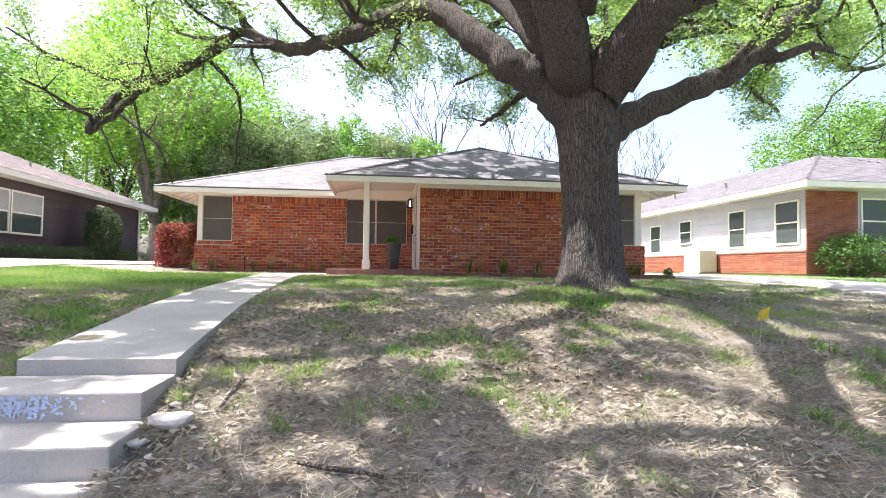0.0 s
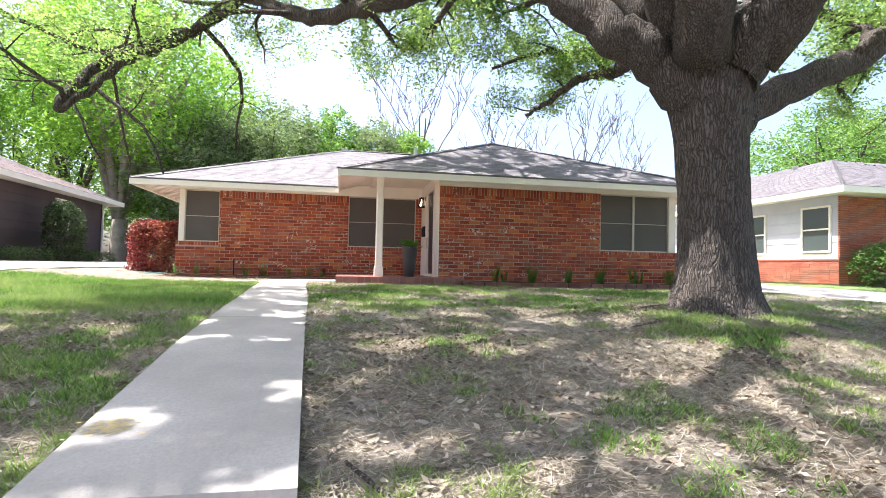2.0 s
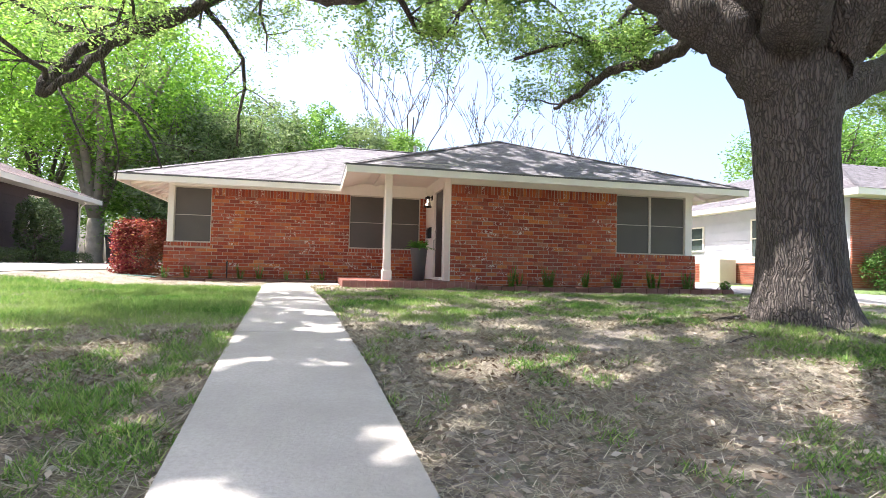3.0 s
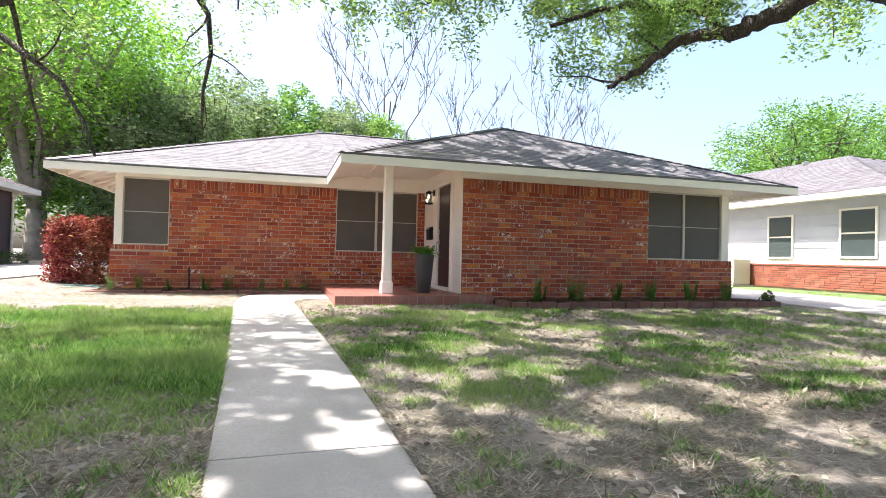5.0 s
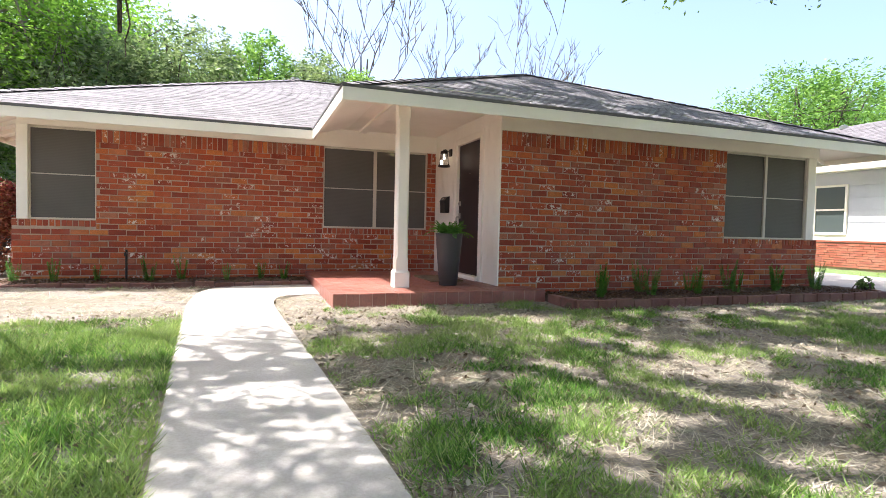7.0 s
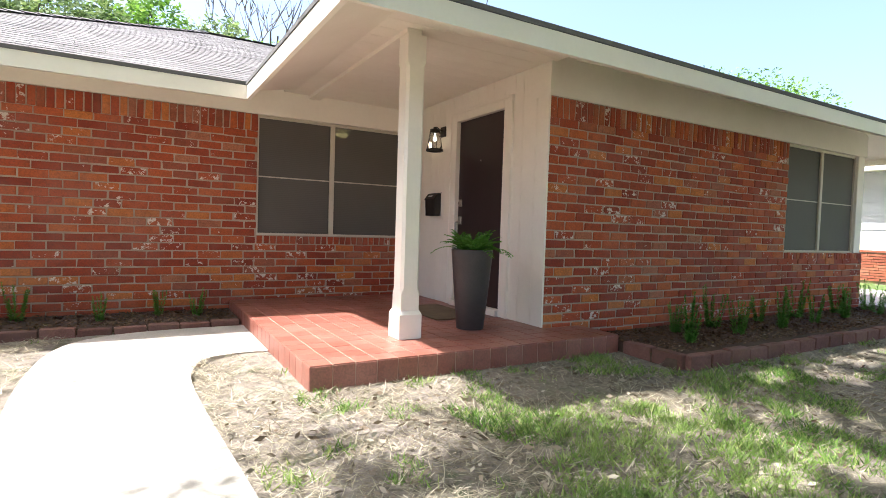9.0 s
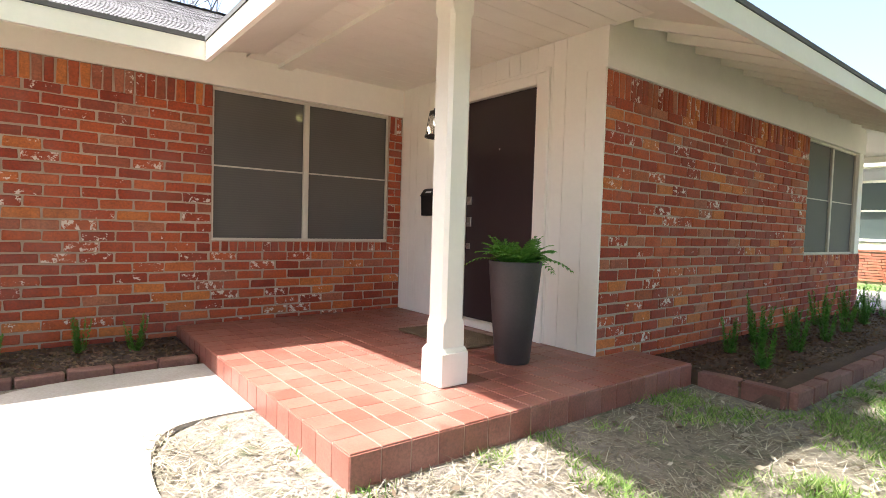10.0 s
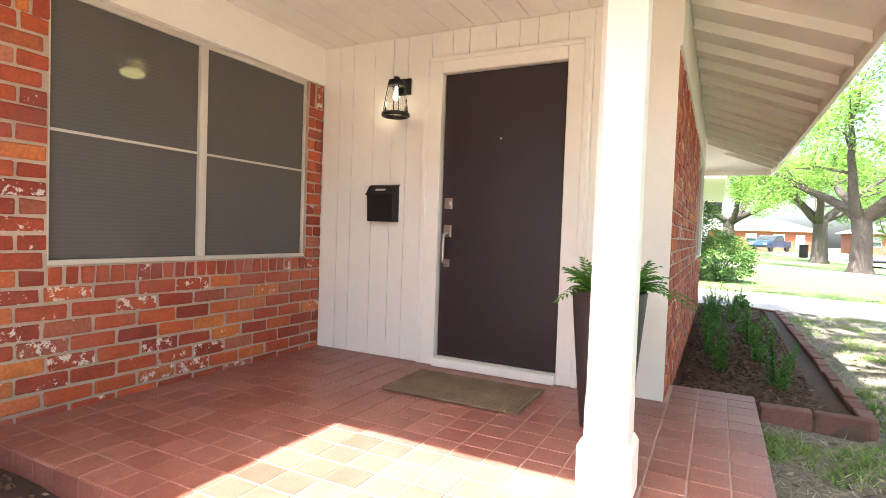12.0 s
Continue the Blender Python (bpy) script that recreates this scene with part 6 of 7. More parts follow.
def sash_window(root, axis, plane, a0, a1, z0, z1, face, pale=False):
    """A double-hung window on a wall plane; axis 'x': the wall runs along y. face: +1 or -1, the way that it faces."""
    t = 0.055
    win = new("window")
    win.parent = root
    def slab(nm, a, b, za, zb, d0, d1, m):
        lo, hi = sorted((plane + face * d0, plane + face * d1))
        dims = (lo, hi, a, b, za, zb) if axis == "x" else (a, b, lo, hi, za, zb)
        box_part(nm, dims, m, win, "", 0.0)
    slab("frame", a0, a0 + t, z0, z1, -0.02, 0.035, M_trim)
    slab("frame", a1 - t, a1, z0, z1, -0.02, 0.035, M_trim)
    slab("frame", a0 + t, a1 - t, z1 - t, z1, -0.02, 0.035, M_trim)
    slab("sill", a0 + t, a1 - t, z0, z0 + t, -0.02, 0.045, M_trim)
    zm = (z0 + z1) / 2
    slab("meeting_rail", a0 + t, a1 - t, zm - 0.022, zm + 0.022, -0.015, 0.022, M_trim)
    slab("pane", a0 + t, a1 - t, z0 + t, zm - 0.022, 0.0, 0.006, M_pane)
    slab("pane", a0 + t, a1 - t, zm + 0.022, z1 - t, 0.008, 0.014, M_blind if pale else M_pane)


def lap_boards(root, axis, plane, face, a0, a1, z0, z1, board, material):
    """Siding boards one above the other, each leaning a little out at its foot."""
    z = z0
    while z < z1 - 0.02:
        zt = min(z + board, z1)
        bm = bmesh.new()
        out0, out1 = plane + face * 0.02, plane + face * 0.006
        prof = [(out0, z), (out1, zt), (plane, zt), (plane, z)]
        ends = []
        for a in (a0, a1):
            ends.append([bm.verts.new((p, a, zz) if axis == "x" else (a, p, zz)) for p, zz in prof])
        bm.faces.new(ends[0])
        bm.faces.new(ends[1][::-1])
        for i in range(4):
            bm.faces.new([ends[0][i], ends[1][i], ends[1][(i + 1) % 4], ends[0][(i + 1) % 4]])
        part("siding_board", bm, material, root)
        z = zt + 0.004


def thin_brick_rows(root, boxes, row=0.062):
    """Long courses of thin bricks with recessed joints, joined."""
    rng = random.Random(5)
    verts, faces = [], []
    for x0, x1, y0, y1, z0, z1 in boxes:
        z = z0
        alongx = (x1 - x0) > (y1 - y0)
        while z + row <= z1 + 0.01:
            s, end = (x0, x1) if alongx else (y0, y1)
            while s < end - 0.02:
                e = min(s + 0.3 + rng.uniform(-0.05, 0.05), end)
                b = len(verts)
                X0, X1, Y0, Y1 = (s, e - 0.008, y0, y1) if alongx else (x0, x1, s, e - 0.008)
                verts += [(x, y, zz) for zz in (z, z + row - 0.014) for x, y in ((X0, Y0), (X1, Y0), (X1, Y1), (X0, Y1))]
                faces += [tuple(b + i for i in f) for f in ((3, 2, 1, 0), (4, 5, 6, 7), (0, 1, 5, 4), (1, 2, 6, 5), (2, 3, 7, 6), (3, 0, 4, 7))]
                s = e
            z += row
    raw_mesh("bricks", verts, faces, M_brick_nb, root, kind="stuff")


M_brick_nb = varied("orange_brick", [(0, (0.30, 0.075, 0.04)), (0.5, (0.38, 0.11, 0.055)), (1, (0.45, 0.15, 0.08))], "island", 0.9, 60, 0.3)


def build_right_house():
    root = thing("neighbour_house", "single-storey white sided house with an orange brick base", "house")
    X, Y, X1, Y1 = 12.55, 15.82, 20.4, 34.0
    box_part("wall", (X, X1, Y, Y1, -0.05, 2.72), M_siding_white, root)
    box_part("mortar_base", (X - 0.03, X - 0.001, Y - 0.02, Y1, 0.0, 0.80), M_mortar, root)
    box_part("mortar_base", (X - 0.03, X1, Y - 0.03, Y - 0.021, 0.0, 0.80), M_mortar, root)
    thin_brick_rows(root, [(X - 0.06, X - 0.031, Y - 0.05, Y1, 0.16, 0.80), (X - 0.03, X1, Y - 0.06, Y - 0.031, 0.16, 0.80), (X - 0.03, 14.18, Y - 0.058, Y - 0.002, 0.80, 2.60)])
    box_part("brick_cap", (X - 0.075, X - 0.0, Y - 0.075, Y1, 0.805, 0.845), M_brick_nb, root)
    box_part("water_table", (X - 0.04, X - 0.002, Y + 0.0, Y1, 0.85, 1.0), M_trim, root)
    lap_boards(root, "x", X - 0.002, -1, Y, Y1, 1.005, 2.62, 0.31, M_siding_white)
    for a0, a1, z0, z1 in ((16.02, 17.0, 1.03, 2.36), (18.35, 19.22, 1.0, 2.3), (21.45, 22.3, 1.28, 2.22), (23.75, 24.65, 0.96, 2.2)):
        sash_window(root, "x", X - 0.03, a0, a1, z0, z1, -1)
    for a0, a1 in ((14.3, 15.3), (15.4, 16.4), (18.0, 19.0)):
        sash_window(root, "y", Y - 0.005, a0, a1, 1.05, 2.42, -1)
    hip_roof(root, X - 0.55, X1 + 0.6, Y - 0.65, Y1 + 0.6, 2.78, 0.40, M_shingle_grey, 61)
    box_part("wall", (X1 + 0.001, 31.0, Y, 23.4, -0.05, 2.6), M_siding_white, root)
    hip_roof(root, X - 0.54, 31.6, Y - 0.64, Y + 8.1, 2.775, 0.40, M_shingle_grey, 65)
    box_part("soffit", (X - 0.52, X1 + 0.57, Y - 0.62, Y1 + 0.57, 2.63, 2.66), M_trim, root)
    def pipe(x, y, z, h, r, cap):
        bm = bmesh.new()
        lathe(bm, [(r, -0.25), (r, h), (cap, h + 0.01), (cap, h + 0.13), (r * 0.8, h + 0.15)], 14, (x, y, z))
        part("roof_vent", bm, M_nickel, root, "grey metal roof vent pipe")
    pipe(16.2, 21.0, 4.18, 0.25, 0.07, 0.11)
    pipe(13.6, 20.9, 3.35, 0.16, 0.04, 0.05)
    pipe(13.9, 25.0, 3.5, 0.16, 0.04, 0.05)
    ac = thing("air_conditioner", "beige outdoor air conditioner unit on a pad", "air conditioner")
    box_part("cabinet", (11.75, 12.42, 19.75, 20.75, 0.16, 0.98), surface("beige_metal", (0.55, 0.50, 0.40), (0.48, 0.43, 0.34), 2, 40, 0.5, 0.05), ac, "beige metal cabinet", 0.02)
    for k in range(14):
        box_part("louvre", (11.80, 12.37, 20.76, 20.775, 0.22 + k * 0.053, 0.245 + k * 0.053), M_nickel, ac)
    box_part("pad", (11.65, 12.5, 19.65, 20.85, 0.05, 0.158), M_concrete, ac, "concrete pad")
    meter = thing("electric_meter", "grey electric meter box with conduits on the siding", "meter")
    box_part("meter_box", (12.56, 12.72, 19.15, 19.35, 0.55, 0.95), M_nickel, meter, "", 0.01)
    for y, z in ((19.2, 0.1), (19.45, 0.1), (19.55, 0.2)):
        bm = bmesh.new()
        tube(bm, [(12.66, y, z), (12.66, y, 1.3)], [0.02, 0.02], 8)
        part("conduit", bm, M_nickel, meter)


build_right_house()


def build_left_house():
    root = thing("dark_house", "single-storey dark brown sided house with a brown roof", "house")
    root.location = (-0.4, 0, 0.15)
    X, X0, Y, Y1 = -10.0, -19.5, 12.0, 27.0
    box_part("wall", (X0, X, Y, Y1, 0.0, 2.62), M_siding_dark, root)
    lap_boards(root, "x", X + 0.002, 1, Y, Y1, 0.3, 2.52, 0.26, M_siding_dark)
    sash_window(root, "x", X + 0.03, 17.3, 18.55, 0.90, 2.18, 1, True)
    sash_window(root, "x", X + 0.03, 18.6, 20.1, 0.90, 2.18, 1, True)
    sash_window(root, "x", X + 0.03, 23.4, 24.3, 1.2, 2.3, 1, True)
    box_part("corner_board", (X - 0.05, X + 0.03, Y1 - 0.02, Y1 + 0.08, 0.25, 2.55), M_trim, root)
    hip_roof(root, X0 - 0.6, X + 0.6, Y - 0.6, Y1 + 0.6, 2.62, 0.40, M_shingle_brown, 71)
    box_part("soffit", (X0 - 0.55, X + 0.57, Y - 0.57, Y1 + 0.57, 2.47, 2.5), M_trim, root)
    bm = bmesh.new()
    tube(bm, [(X + 0.30, Y1 - 0.15, 2.45), (X + 0.09, Y1 - 0.1, 2.25), (X + 0.08, Y1 - 0.1, 0.4)], [0.04, 0.04, 0.04], 8)
    part("downspout", bm, M_trim, root)
    bm = bmesh.new()
    lathe(bm, [(0.04, -0.2), (0.04, 0.22)], 10, (-11.2, 21.5, 3.3))
    part("roof_vent", bm, M_nickel, root)
    bin_m = surface("dark_green_plastic", (0.02, 0.028, 0.027), (0.03, 0.036, 0.035), 2, 40, 0.5, 0.05)
    wb = thing("wheelie_bin", "dark green plastic wheelie bin beside the house", "bin")
    wb.location = (-8.75, 26.2, 0.32)
    bm = bmesh.new()
    lo = [bm.verts.new(p) for p in ((-0.24, -0.26, 0.05), (0.24, -0.26, 0.05), (0.24, 0.26, 0.05), (-0.24, 0.26, 0.05))]
    hi = [bm.verts.new(p) for p in ((-0.30, -0.34, 1.0), (0.30, -0.34, 1.0), (0.30, 0.34, 1.0), (-0.30, 0.34, 1.0))]
    bm.faces.new(lo[::-1])
    bm.faces.new(hi)
    for i in range(4):
        bm.faces.new([lo[i], lo[(i + 1) % 4], hi[(i + 1) % 4], hi[i]])
    part("body", bm, bin_m, wb)
    bm = bmesh.new()
    box(bm, -0.32, 0.32, -0.37, 0.37, 1.002, 1.06)
    bevelled(bm, 0.02, 2)
    part("lid", bm, bin_m, wb)
    for sx in (-0.26, 0.26):
        bm = bmesh.new()
        lathe(bm, [(0.10, -0.025), (0.11, 0.0), (0.10, 0.025)], 16)
        bm.transform(Matrix.Translation((sx, 0.30, 0.11)) @ Matrix.Rotation(radians(90), 4, "Y"))
        part("wheel", bm, M_black, wb)
    fence = thing("chain_link_fence", "grey chain-link side fence with steel posts", "fence")
    for i in range(4):
        bm = bmesh.new()
        lathe(bm, [(0.03, 0.0), (0.03, 1.25), (0.02, 1.28)], 10, (-9.6 + i * 1.5, 28.0, 0.25))
        part("post", bm, M_nickel, fence)
    bm = bmesh.new()
    tube(bm, [(-9.6, 28.0, 1.48), (-5.1, 28.0, 1.48)], [0.02, 0.02], 8)
    part("top_rail", bm, M_nickel, fence)
    bm = bmesh.new()
    for k in range(-12, 45):
        for sg in (1, -1):
            xa, xb = -9.6 + k * 0.1, -9.6 + k * 0.1 + sg * 1.15
            p, q = Vector((xa, 28.0, 0.3)), Vector((xb, 28.0, 1.46))
            if min(xa, xb) < -9.6 or max(xa, xb) > -5.1:
                continue
            tube(bm, [p, q], [0.004, 0.004], 3, False)
    part("mesh", bm, M_nickel, fence)


build_left_house()


def build_back_shed():
    root = thing("back_garage", "pale garage with a low roof behind the house", "garage")
    box_part("wall", (-8.2, -3.5, 33.0, 37.0, 0, 2.2), M_siding_white, root)
    bm = bmesh.new()
    prof = [(-8.6, 2.15), (-5.85, 3.2), (-3.1, 2.15)]
    lo = [bm.verts.new((x, 32.6, z)) for x, z in prof]
    hi = [bm.verts.new((x, 37.4, z)) for x, z in prof]
    bm.faces.new(lo)
    bm.faces.new(hi[::-1])
    for i in range(3):
        bm.faces.new([lo[i], lo[(i + 1) % 3], hi[(i + 1) % 3], hi[i]])
    part("roof", bm, M_shingle, root)


build_back_shed()


# ---- trees in the distance ----
def far_tree(name, label, at, height, radius, material, clumps, per, leaf, seed, trunk=0.25, fork=0.3, stems=6, low=0.25, bark=None):
    root = thing(name, label, "tree")
    root.location = at
    rng = np.random.default_rng(seed)
    r = random.Random(seed)
    c = rng.normal(0, 1, (clumps, 3))
    c /= np.linalg.norm(c, axis=1)[:, None]
    c *= 0.45 + 0.6 * rng.random((clumps, 1)) ** 0.5
    c[:, :2] *= 1 + 0.25 * np.sin(3 * np.arctan2(c[:, 1], c[:, 0]) + seed)[:, None]
    mid = height * (1 + low) / 2
    c = c * np.array((radius, radius, height * (1 - low) / 2)) + np.array((0, 0, mid))
    bm = bmesh.new()
    f = height * fork
    if stems == 1:
        tube(bm, [(0, 0, -0.2), (0.05, 0.03, f), (0.1, 0, height * 0.7)], [trunk, trunk * 0.8, trunk * 0.2], 10)
    else:
        tube(bm, [(0, 0, -0.2), (0, 0, 0.2), (0.03, 0.02, f)], [trunk * 1.3, trunk, trunk * 0.85], 12, True, 0.1, seed)
    order = rng.permutation(clumps)[:stems * 6]
    for i in range(stems):
        a = 2 * math.pi * (i + r.random() * 0.6) / stems
        top = Vector((radius * 0.6 * math.cos(a), radius * 0.6 * math.sin(a), height * r.uniform(0.7, 0.92)))
        b = Vector((0, 0, f * 0.9))
        pts = [b, b.lerp(top, 0.35) + Vector((0, 0, height * 0.04)), b.lerp(top, 0.7) + Vector((r.gauss(0, 0.2), r.gauss(0, 0.2), 0)), top]
        pts = [Vector(p) for p in smooth_line([tuple(p) for p in pts], 4)]
        n = len(pts)
        tube(bm, pts, [trunk * 0.55 * (1 - 0.85 * k / (n - 1)) for k in range(n)], 7)
        for k in order[i * 6:(i + 1) * 6]:
            s = pts[r.randrange(n // 3, n)]
            e = Vector(c[k])
            tube(bm, [s, s.lerp(e, 0.5) + Vector((0, 0, 0.2)), e], [trunk * 0.16, trunk * 0.1, trunk * 0.03], 5)
    part("trunk", bm, bark or M_twig, root, smooth=True)
    quads_mesh("crown", leaf_quads(c, leaf, rng, radius * 0.10, per), material, root, kind="stuff")
    return root


M_leaf_lime = leaf_material("lime_leaves", [(0, (0.10, 0.20, 0.04)), (0.6, (0.19, 0.33, 0.065)), (1, (0.30, 0.43, 0.11))], 0.5)
M_pale_bark = surface("pale_bark", (0.30, 0.25, 0.19), (0.20, 0.165, 0.125), 3, 30, 0.9, 0.4)
M_leaf_elm = leaf_material("elm_leaves", [(0, (0.12, 0.25, 0.03)), (0.6, (0.22, 0.42, 0.055)), (1, (0.34, 0.52, 0.09))], 0.55)
BROAD = "tall broad-leaved tree in fresh spring leaf"
far_tree("elm_tree", "vase-shaped elm with many rising stems in spring leaf", (-12.0, 33.0, 0.3), 13.5, 5.6, M_leaf_elm, 560, 60, 0.22, 81, 0.42, 0.16, 10, 0.38, M_pale_bark)
for i, (x, y, h, r, m, low) in enumerate(((-22, 31, 13, 5.0, M_leaf_far, 0.12), (-27, 38, 15, 6.0, M_leaf_far, 0.1), (-18.5, 43, 15, 6.0, M_leaf_lime, 0.1), (-32, 28, 14, 6.0, M_leaf_far, 0.1), (-10, 44, 14, 5.5, M_leaf_far, 0.1), (-24, 50, 16, 7, M_leaf_far, 0.1), (-38, 42, 16, 7, M_leaf_lime, 0.1), (-4, 50, 12, 5.5, M_leaf_far, 0.1), (-14, 56, 15, 7, M_leaf_far, 0.05))):
    far_tree("broadleaf_tree", BROAD, (x, y, 0.2), h, r, m, 420, 46, 0.28, 90 + i, 0.3, 0.25, 6, low)
for i, (x, y, h, r, m) in enumerate(((-7.6, 33.5, 8.6, 2.8, M_leaf_grey), (-4.4, 34, 9.2, 2.7, M_leaf_grey), (-1.6, 34.5, 8.9, 2.5, M_leaf_far), (0.9, 35, 8.6, 2.4, M_leaf_grey), (3.0, 35.5, 8.2, 2.4, M_leaf_lime), (-9.8, 35, 9.6, 3.0, M_leaf_far), (4.7, 36.5, 6.8, 2.0, M_leaf_far))):
    far_tree("privet_tree", "bushy grey-green tree behind the roof", (x, y, 0.1), h, r, m, 460, 44, 0.20, 110 + i, 0.13, 0.1, 8, 0.05)
far_tree("broadleaf_tree", BROAD, (31, 33, 0.1), 11.0, 5.0, M_leaf_far, 460, 60, 0.22, 131, 0.3, 0.3, 6, 0.3)
far_tree("broadleaf_tree", BROAD, (40, 37, 0.1), 11.5, 5.5, M_leaf_far, 460, 60, 0.22, 132, 0.3, 0.3, 6, 0.3)


def bare_tree(at, height, seed, lean):
    root = thing("bare_tree", "tall leafless tree with thin pale branches", "tree")
    root.location = at
    rng = random.Random(seed)
    bm = bmesh.new()
    M = M_twig
    def shoot(p, d, ln, r, depth):
        pts, rr = [p], [r]
        for s in range(5):
            d = (d + Vector((rng.gauss(0, 0.08), rng.gauss(0, 0.08), 0.05))).normalized()
            pts.append(pts[-1] + d * ln / 5)
            rr.append(r * (1 - 0.16 * (s + 1)))
        tube(bm, pts, rr, 6 if depth < 2 else 4)
        if depth < 4:
            for k in range(3 if depth < 3 else 2):
                i = rng.randrange(2, 6)
                a = Vector((rng.gauss(0, 1), rng.gauss(0, 1), 0.5)).normalized()
                shoot(pts[i], (d + a * 0.8).normalized(), ln * rng.uniform(0.42, 0.62), max(rr[i] * 0.6, 0.032), depth + 1)
    for k in range(3):
        a = rng.uniform(0, 6.28)
        shoot(Vector((0, 0, -0.2)), Vector((0.22 * math.cos(a) + lean, 0.22 * math.sin(a), 1)).normalized(), height * 0.72, 0.24, 0)
    part("branchwork", bm, M, root)


bare_tree((5.0, 46, 0.1), 17, 3, 0.0)
bare_tree((14.8, 52, 0.1), 16.5, 4, 0.02)
bare_tree((21.5, 53, 0.1), 17, 5, 0.0)
bare_tree((27.0, 55, 0.1), 14, 6, -0.04)


def street_oak(at, scale, seed, label):
    root = thing("street_oak", label, "tree")
    root.location = at
    rng = random.Random(seed)
    bm = bmesh.new()
    tube(bm, smooth_line([(0, 0, -0.3), (0, 0, 0.3), (0.05, 0, 1.6 * scale), (0.1, 0.05, 2.6 * scale)], 4), [0.62 * scale, 0.6 * scale, 0.55 * scale, 0.5 * scale, 0.48 * scale, 0.46 * scale, 0.45 * scale, 0.44 * scale, 0.43 * scale, 0.43 * scale, 0.42 * scale, 0.42 * scale, 0.4 * scale], 14, True, 0.06, seed)
    part("trunk", bm, M_bark, root, smooth=True)
    tips = []
    for i in range(6):
        a = 2 * math.pi * (i + rng.random() * 0.5) / 6
        p = Vector((0.1, 0.05, 2.3 * scale))
        d = Vector((math.cos(a), math.sin(a), 0.9)).normalized()
        pts, rr = [p], [0.26 * scale]
        for s in range(9):
            d = (d + Vector((rng.gauss(0, 0.16), rng.gauss(0, 0.16), rng.gauss(-0.03, 0.12)))).normalized()
            pts.append(pts[-1] + d * 0.85 * scale)
            rr.append(0.26 * scale * (1 - 0.1 * (s + 1)))
        b2 = bmesh.new()
        grow(b2, pts, rr, 0, rng, tips, 8, max_depth=2)
        part("limb", b2, M_bark, root, smooth=True)
    r2 = np.random.default_rng(seed)
    t = np.array(tips)
    quads_mesh("crown", leaf_quads(t, 0.16, r2, 0.42, max(3, int(30000 / len(t)))), M_leaf_lime, root, kind="stuff")


street_oak((40, 9.4, 0.1), 1.0, 201, "spreading street oak on the far lawn")
street_oak((27, 9.7, 0.1), 0.9, 202, "large street oak with a thick pale trunk")
street_oak((52, 14.5, 0.1), 1.1, 203, "spreading street oak in spring leaf")
street_oak((46, 2.0, 0.1), 1.1, 204, "spreading street oak by the far kerb")
shrub("garden_shrub", "loose light green garden shrub", (19.0, 16.2, 0.1), (1.3, 1.1, 2.6), M_leaf_shrub, 220, 24, 0.1, 211)


def far_house(at, rot, w):
    root = thing("far_house", "distant low brick house with a pale roof", "house")
    root.matrix_basis = Matrix.Translation(at) @ Matrix.Rotation(radians(rot), 4, "Z")
    box_part("wall", (-w / 2, w / 2, 0, 8, -0.1, 2.6), M_brick_nb, root)
    hip_roof(root, -w / 2 - 0.6, w / 2 + 0.6, -0.6, 8.6, 2.72, 0.35, M_shingle, 300 + int(w))
    for k in range(4):
        a = -w / 2 + 1.5 + k * (w - 3) / 4
        sash_window(root, "y", -0.01, a, a + 1.3, 0.9, 2.2, -1, True)
    box_part("door", (w / 2 - 2.2, w / 2 - 1.2, -0.06, -0.01, 0.1, 2.15), M_trim, root)


far_house((82, 12, 0.1), -90, 16)
far_house((82, -9, 0.1), -90, 18)
far_house((82, 34, 0.1), -90, 15)


